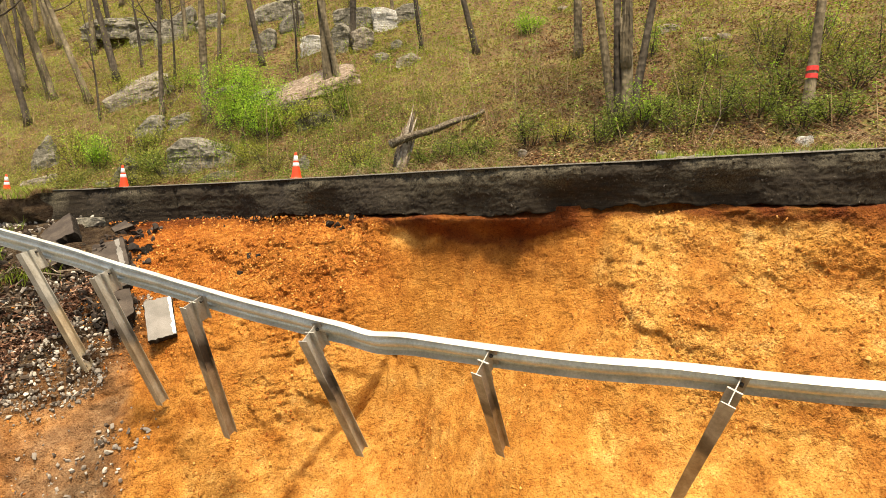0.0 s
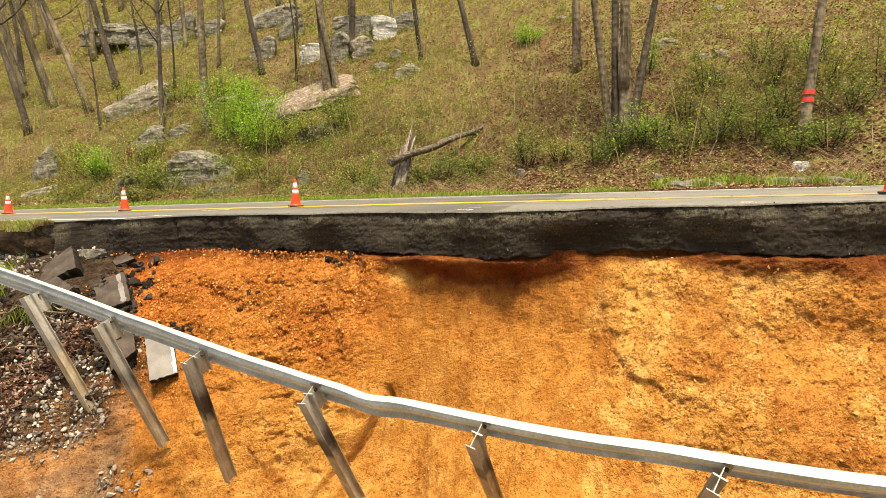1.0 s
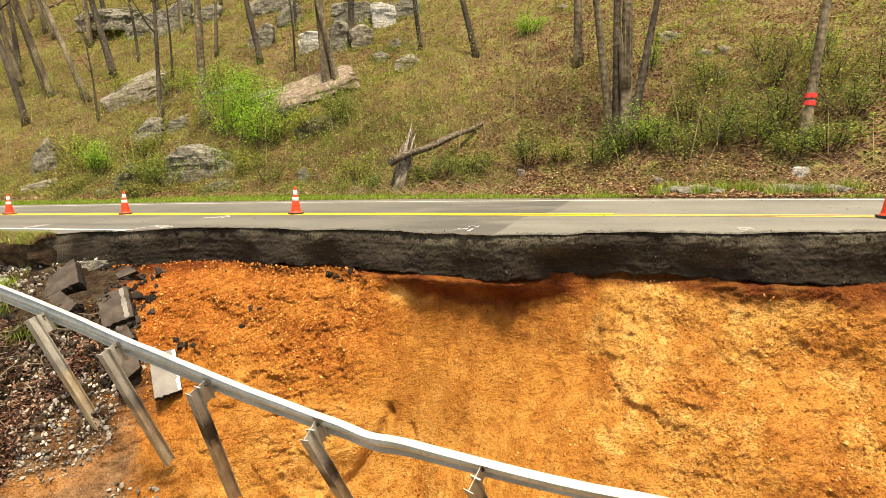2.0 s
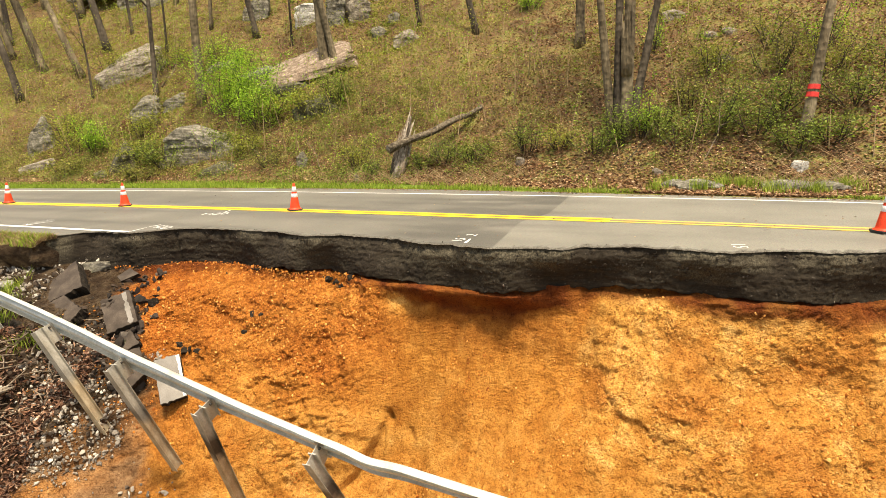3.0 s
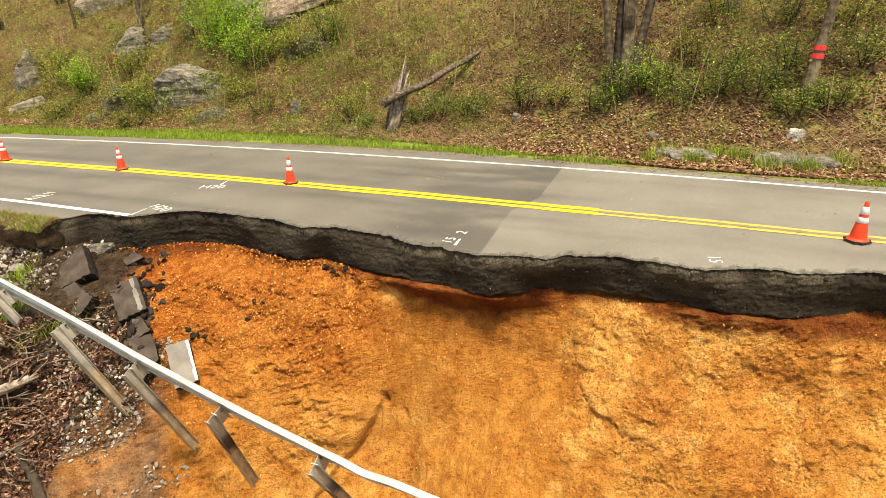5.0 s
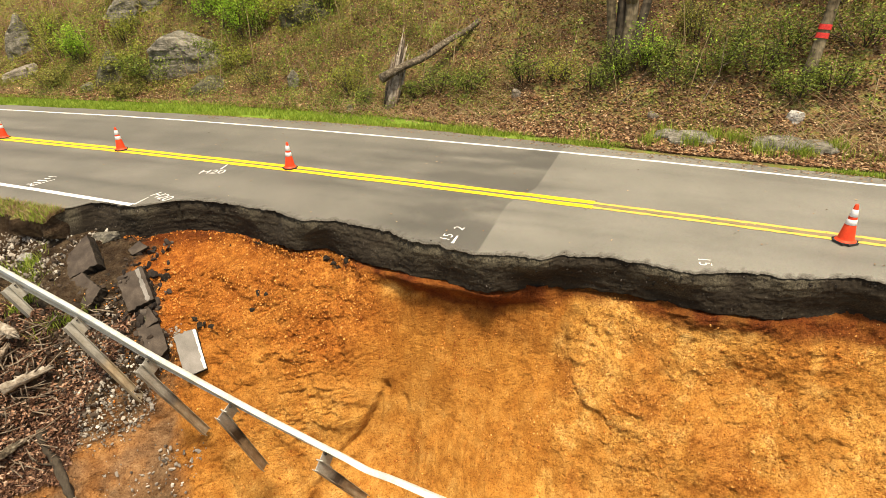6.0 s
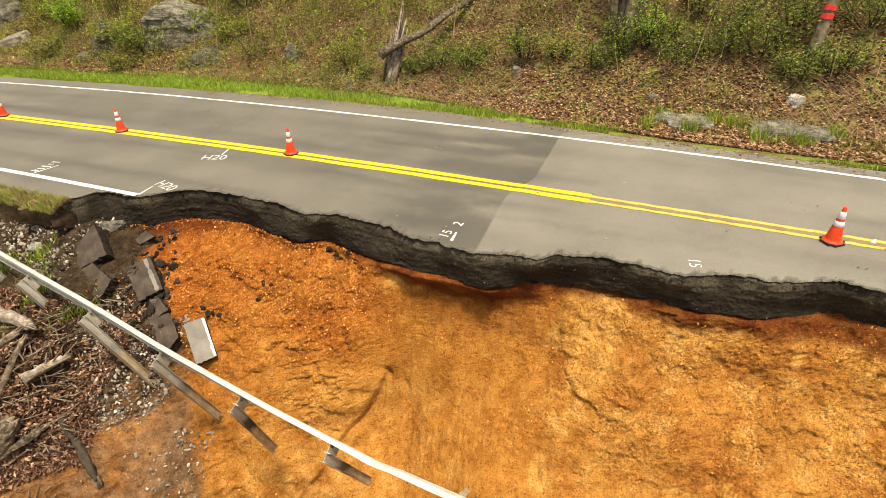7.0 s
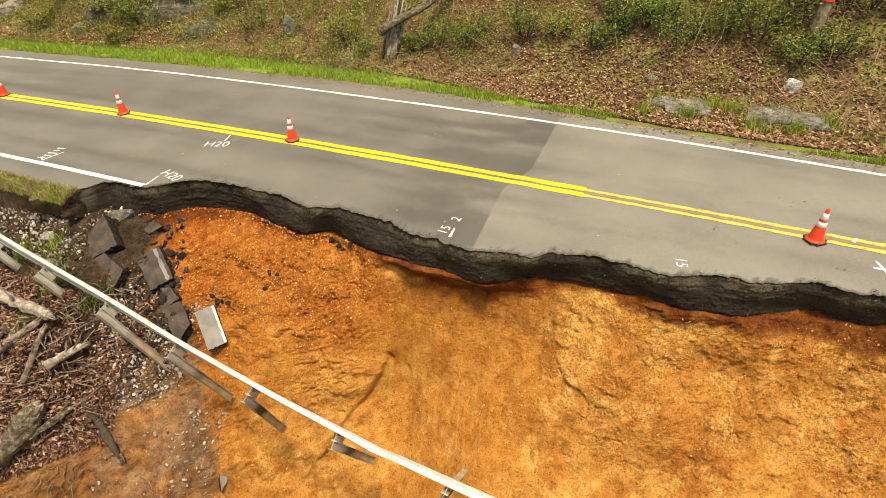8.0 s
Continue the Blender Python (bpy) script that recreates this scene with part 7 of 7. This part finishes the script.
def small_stones(p, size, rng, level=1, flat=0.8):
    forms = [rock_arrays(900 + i, 1, 0.55 + 0.05 * i, flat * (0.35 + 0.06 * i), level, 9, 0.12, 1.0) for i in range(8)]
    vs, fs, base = [], [], 0
    kinds = rng.integers(0, 8, len(p))
    for kf, (v, f) in enumerate(forms):
        q = np.where(kinds == kf)[0]
        if not len(q):
            continue
        rot = np.array([np.array(Euler(rng.random(3) * 6.28).to_matrix()) for _ in q])
        w = np.einsum("nij,vj->nvi", rot, v) * size[q][:, None, None]
        w = w + p[q][:, None]
        vs.append(w.reshape(-1, 3))
        fs.append((f[None] + (np.arange(len(q)) * len(v))[:, None, None]).reshape(-1, 4) + base)
        base += len(q) * len(v)
    return np.vstack(vs), np.vstack(fs)


rng = np.random.default_rng(23)


def scatter(n, s0, s1, z0, z1, ok):
    s, z = s0 + (s1 - s0) * rng.random(n), z0 + (z1 - z0) * rng.random(n)
    k = ok(s, z)
    return s[k], z[k]


def off_line(s, z):
    """Distance from the trail of spilled stone."""
    k = np.clip(((s + 7.6) * 1.2 + (z + 1.75) * -1.45) / (1.2**2 + 1.45**2), 0, 1)
    return np.hypot(s + 7.6 - 1.2 * k, z + 1.75 + 1.45 * k)


s, z = scatter(15000, -10, -5.0, -1.15, -3.9, lambda s, z: (0.8 * smooth(0.7, 0.1, off_line(s, z)) + 0.4 * fbm(s * 1.3, z * 1.4, 0, 3, 151) - 0.35 * smooth(-7.5, -8.3, s + 0.3 * (z + 2)) > 0.3 + 0.5 * rng.random(len(s))))
stuff("gravel", [pebbles(s, z, 0.026 + 0.085 * rng.random(len(s)) ** 2.4, rng)], STONE, "pale crushed stones spilled over the dark soil", "gravel")
s, z = scatter(700, -7.0, -4.6, -3.4, -5.4, lambda s, z: fbm(s * 1.2, z * 1.2, 0, 2, 153) - 0.15 + 0.3 * rng.normal(size=len(s)) > 0.35)
stuff("gravel", [pebbles(s, z, 0.03 + 0.1 * rng.random(len(s)) ** 2, rng)], STONE, "pale stones scattered on the lower clay", "gravel")
s, z = scatter(1500, -12.5, -8.6, -0.62, -1.25, lambda s, z: fbm(s * 1.5, z * 2, 0, 2, 155) + 0.3 * rng.normal(size=len(s)) > 0.1)
stuff("gravel", [pebbles(s, z, 0.03 + 0.09 * rng.random(len(s)) ** 2, rng)], STONE, "pale stones under the road shoulder", "gravel")
s, z = scatter(30000, -8.6, -1.6, -0.76, -3.6, lambda s, z: (soil_share(s, z) < 0.5) & (smooth(-1.6, -3.6, s + 0.5 * (z + 1)) * smooth(-3.6, -1.2, z) + 0.4 * fbm(s * 1.3, z * 1.3, 0, 2, 157) > 0.3 + 0.75 * rng.random(len(s))))
stuff("clay_clods", [pebbles(s, z, 0.013 + 0.06 * rng.random(len(s)) ** 4, rng, 0.42)], CRUMB, "crumbly orange clay clods on the slope", "clods")
s, z = scatter(14000, 1.4, 8.8, -0.8, -3.8, lambda s, z: fbm(s * 1.1, z * 1.1, 0, 3, 159) + 0.25 * rng.normal(size=len(s)) > 0.3)
stuff("clay_clods", [pebbles(s, z, 0.015 + 0.05 * rng.random(len(s)) ** 3, rng, 0.42)], PALE_CRUMB, "crumbly yellow clay clods on the slope", "clods")
s, z = scatter(26000, -8, 8.8, -1.2, -5.6, lambda s, z: fbm(s * 0.9, z * 0.9, 0, 3, 161) + 0.3 * rng.normal(size=len(s)) > 0.35)
stuff("clay_clods", [pebbles(s, z, 0.015 + 0.05 * rng.random(len(s)) ** 3, rng, 0.42)], CRUMB, "crumbs of orange clay on the lower slope", "clods")


s, z = scatter(5000, -13, -6.2, -0.72, -3.2, lambda s, z: (soil_share(s, z) > 0.5) & (fbm(s * 1.1, z * 1.1, 0, 3, 165) + 0.4 * rng.normal(size=len(s)) > 0.15))
stuff("soil_lumps", [pebbles(s, z, 0.04 + 0.16 * rng.random(len(s)) ** 2.6, rng, 0.4)], SOIL, "dark brown lumps of roadside soil", "soil")


s, z = scatter(1500, -8.7, -5.5, -0.95, -2.6, lambda s, z: np.exp(-((s + 7.55 + 0.95 * (z + 1.1)) / 0.45) ** 2) + 0.3 * fbm(s * 2, z * 2, 0, 2, 167) > 0.45 + 0.5 * rng.random(len(s)))
stuff("asphalt_rubble", [pebbles(s, z, 0.04 + 0.2 * rng.random(len(s)) ** 2.2, rng, 0.3, 1, 0.6)], RUBBLE, "dark broken asphalt rubble between the fallen slabs", "rubble")


def fallen_wood(points, r0, r1, mat, label, kind="log", seed=1, lift=0.0):
    ob = tagged(new("driftwood" if kind != "log" else "fallen_log"), label, kind)
    p = np.array(points, float)
    k = np.linspace(0, len(p) - 1, 5 * len(p))
    path = np.stack([np.interp(k, np.arange(len(p)), p[:, i]) for i in range(3)], 1)
    rr = np.random.default_rng(seed + 300)
    path[:, 2] += lift + 0.02 * np.sin(k * 3 + seed)
    path += np.cumsum(rr.normal(size=path.shape), 0) * 0.05 * r0
    rad = np.linspace(r0, r1, len(path)) * (1 + 0.12 * rr.normal(size=len(path)))
    pieces = [tube(path, rad, 16, 0.34, seed)]
    # a torn side limb and strips of loose bark
    q = len(path) // 2
    side = (path[-1] - path[0]) / np.linalg.norm(path[-1] - path[0])
    if r0 > 0.04:
        lp, lr = limb(path[q], side * 0.5 + rr.normal(size=3) * 0.5 + np.array([0, -0.3, 0.3]), 2.2 * r0 + 0.12, r0 * 0.35, rr, 6)
        pieces.append(tube(lp, lr, 7, 0.2, seed))
    part("stem", clean_mesh("stem", pieces, mat), mat, ob)
    shards = []
    stub = 0.3 if r1 > 0.12 else 1.0
    for j in range(11):
        a = rr.normal(size=3)
        a -= side * (a @ side)
        a *= r1 * 0.55 / np.linalg.norm(a)
        e = path[-1] + a * (0.4 + 0.9 * rr.random())
        shards.append(tube(np.array([e - side * r1, e + side * r1 * 0.5 * stub, e + side * r1 * (0.9 + 1.3 * rr.random()) * stub]), np.array([0.5, 0.4, 0.08]) * r1 * (0.5 + 0.6 * rr.random()), 5, 0.3, j))
    end_mat = DEAD if mat is DEAD else OLD_WOOD
    part("broken_end", clean_mesh("broken_end", shards, end_mat), end_mat, ob, "splintered broken end")
    return ob


def on_bank(*pairs, out=0.12):
    return [bank_point([s], [z])[0] + bank_out(s, z) * out for s, z in pairs]


fallen_wood(on_bank((-8.6, -4.0), (-8.27, -3.6), (-7.96, -3.0), out=0.26), 0.22, 0.2, LOG_BARK, "thick grey mossy log lying in the debris", "log", 1)
fallen_wood(on_bank((-8.0, -3.5), (-7.6, -3.22), out=0.2), 0.08, 0.06, LOG_BARK, "short grey log beside a thicker one", "log", 2)
fallen_wood(on_bank((-10.1, -1.6), (-9.2, -1.62), (-8.3, -1.68), out=0.28), 0.15, 0.09, DEAD, "bleached broken tree trunk on the soil", "log", 3)
fallen_wood(on_bank((-9.24, -2.4), (-8.85, -2.05), (-8.45, -1.7), out=0.24), 0.08, 0.07, OLD_WOOD, "weathered brown branch in the debris", "branch", 4)
fallen_wood(on_bank((-8.36, -2.5), (-8.3, -1.8), out=0.2), 0.055, 0.05, OLD_WOOD, "weathered brown branch in the debris", "branch", 5)
fallen_wood(on_bank((-8.1, -2.34), (-7.72, -2.27), out=0.22), 0.09, 0.07, DEAD, "splintered pale branch in the debris", "branch", 6)
fallen_wood(on_bank((-9.4, -3.2), (-8.95, -2.5), out=0.2), 0.05, 0.03, OLD_WOOD, "weathered brown branch in the debris", "branch", 7)
fallen_wood(on_bank((-9.9, -2.0), (-9.0, -1.85), out=0.18), 0.05, 0.04, DARK_BARK, "dark broken branch in the debris", "branch", 8)
fallen_wood(on_bank((-7.43, -3.15), (-7.0, -3.75), (-6.52, -4.4), out=0.06), 0.1, 0.08, DARK_BARK, "dark rotten strip lying on the clay", "branch", 9)
fallen_wood(on_bank((-9.1, -2.75), (-8.1, -2.1), out=0.22), 0.025, 0.018, OLD_WOOD, "thin brown stick in the debris", "branch", 10)
for i, (s, z) in enumerate(((-7.41, -4.15), (-7.3, -4.3), (-7.58, -4.15), (-7.75, -4.3), (-7.95, -4.5), (-7.6, -4.5), (-8.1, -4.4), (-7.2, -4.5))):
    rr = np.random.default_rng(40 + i)
    pts = [bank_point([s], [z])[0] + bank_out(s, z) * 0.08]
    for k in range(7):
        pts.append(bank_point([s + 0.05 * rr.normal()], [z - 0.1 * (k + 1)])[0] + bank_out(s, z) * (0.12 + 0.02 * rr.random()))
    ob = tagged(new("root"), "thin pale root hanging out of the clay", "root")
    part("strand", clean_mesh("strand", [tube(np.array(pts), np.linspace(0.012, 0.003, 8), 5, 0, 0)], OLD_WOOD), OLD_WOOD, ob)

# dead leaves and wood chips round the logs
s, z = scatter(46000, -12.5, -6.8, -1.4, -4.1, lambda s, z: (fbm(s * 0.9, z * 0.9, 0, 3, 163) + 0.3 * rng.normal(size=len(s)) + 0.9 * smooth(-7.2, -8.2, s + 0.3 * (z + 2)) > 0.3))
p = bank_point(s, z)
o = slope_relief(s, z, p[:, 0], p[:, 1], p[:, 2])
p += np.stack([o * AY, -o * AX, 0.35 * o], 1) + np.array([0, -0.03, 0.05]) * (0.3 + 0.9 * rng.random((len(s), 1)) ** 2)
stuff("dead_leaves", [leaves(p, 0.1, rng, 0.35, 0.5)], DARK_LITTER, "brown dead leaves caught in the debris", "dead leaves")
pieces = []
for q in p[::34]:
    d = rng.normal(size=3) * np.array([0.14, 0.1, 0.06])
    pieces.append(tube(np.array([q - d, q, q + d]), (0.004, 0.01, 0.004), 5, 0.2, 1, True, 0.5))
stuff("wood_chips", pieces, CHIP, "splintered brown wood chips in the debris", "wood chips", True)

s, z = scatter(420, -12, -7.2, -1.5, -3.8, lambda s, z: s + 0.3 * (z + 2) < -7.4 + 0.5 * rng.random(len(s)))
q = bank_point(s, z) + np.array([0, -0.1, 0.1])
pieces = []
for a in q:
    d = rng.normal(size=3) * np.array([0.25, 0.14, 0.14])
    pieces.append(tube(np.array([a - d, a + 0.03 * rng.normal(size=3), a + d]), (0.006 + 0.012 * rng.random(), 0.014, 0.005), 5, 0.2, 1))
stuff("sticks", pieces, OLD_WOOD, "broken brown sticks lying among dead leaves", "sticks", True)

# grass clumps on the slipped soil
for name, mat, h, n, seed in (("grass_clump", GRASS, 0.26, 150, 1), ("grass_clump", GRASS, 0.22, 130, 2), ("grass_clump", GRASS, 0.2, 110, 3), ("grass_clump", GRASS, 0.24, 140, 4), ("grass_clump", GRASS, 0.18, 90, 5), ("grass_clump", STRAW, 0.22, 120, 6), ("grass_clump", GRASS, 0.2, 110, 7)):
    s, z = ((-9.85, -1.05), (-9.3, -1.22), (-7.95, -1.62), (-9.0, -1.4), (-10.6, -1.2), (-9.6, -1.35), (-8.9, -1.75))[seed - 1]
    rr = np.random.default_rng(seed + 60)
    q = bank_point(s + 0.13 * rr.normal(size=n), z + 0.07 * rr.normal(size=n)) + np.array([0, -0.03, 0.0])
    ob = new(name, clean_mesh(name, [blades(q, h, 0.015, rr, 1.1)], mat, False))
    ob["kind"] = "stuff"
    tagged(ob, "green grass clump on the slipped soil" if mat is GRASS else "dry grass clump on the slipped soil", "grass clump", "grass clumps on the slide")

# litter on the road surface
s, m = -12 + 22 * rng.random(260), -2.6 + 6.3 * rng.random(260)
ok = (m > edge_m(s) + 0.15)
x, y = plan(s[ok], m[ok])
stuff("road_crumbs", [leaves(np.stack([x, y, road_z(x, y) + 0.018], 1), 0.05, rng, 0.9)], LITTER, "a few leaves and crumbs on the asphalt", "litter")
s = -14 + 24 * rng.random(1500)
m = far_edge(s) - 0.45 * rng.random(1500) ** 2
x, y = plan(s, m)
stuff("road_crumbs", [leaves(np.stack([x, y, road_z(x, y) + 0.016], 1), 0.06, rng, 0.9)], LITTER, "dead leaves along the road edge", "litter")

# crumbs of asphalt along the broken rim and face
n = 3400
s = -9.4 + 19.4 * rng.random(n)
D = np.where(rng.random(n) < 0.5, 0.1 * rng.random(n), 0.72 * rng.random(n) ** 1.3)
m = edge_line(s) + 0.012 - face_out(s, D) + rim_jitter(s) * smooth(0.2, 0.02, D) + np.where(D < 0.05, 0.09 * rng.random(n) ** 2, 0.0)
x, y = plan(s, m)
p = np.stack([x, y, road_z(x, y) - 0.05 * smooth(0.1, 0.0, m - edge_line(s)) - D], 1)
stuff("asphalt_crumbs", [small_stones(p, 0.012 + 0.045 * rng.random(n) ** 3, rng)], TAR_CRUMB, "black crumbs of broken asphalt along the edge", "asphalt crumbs")
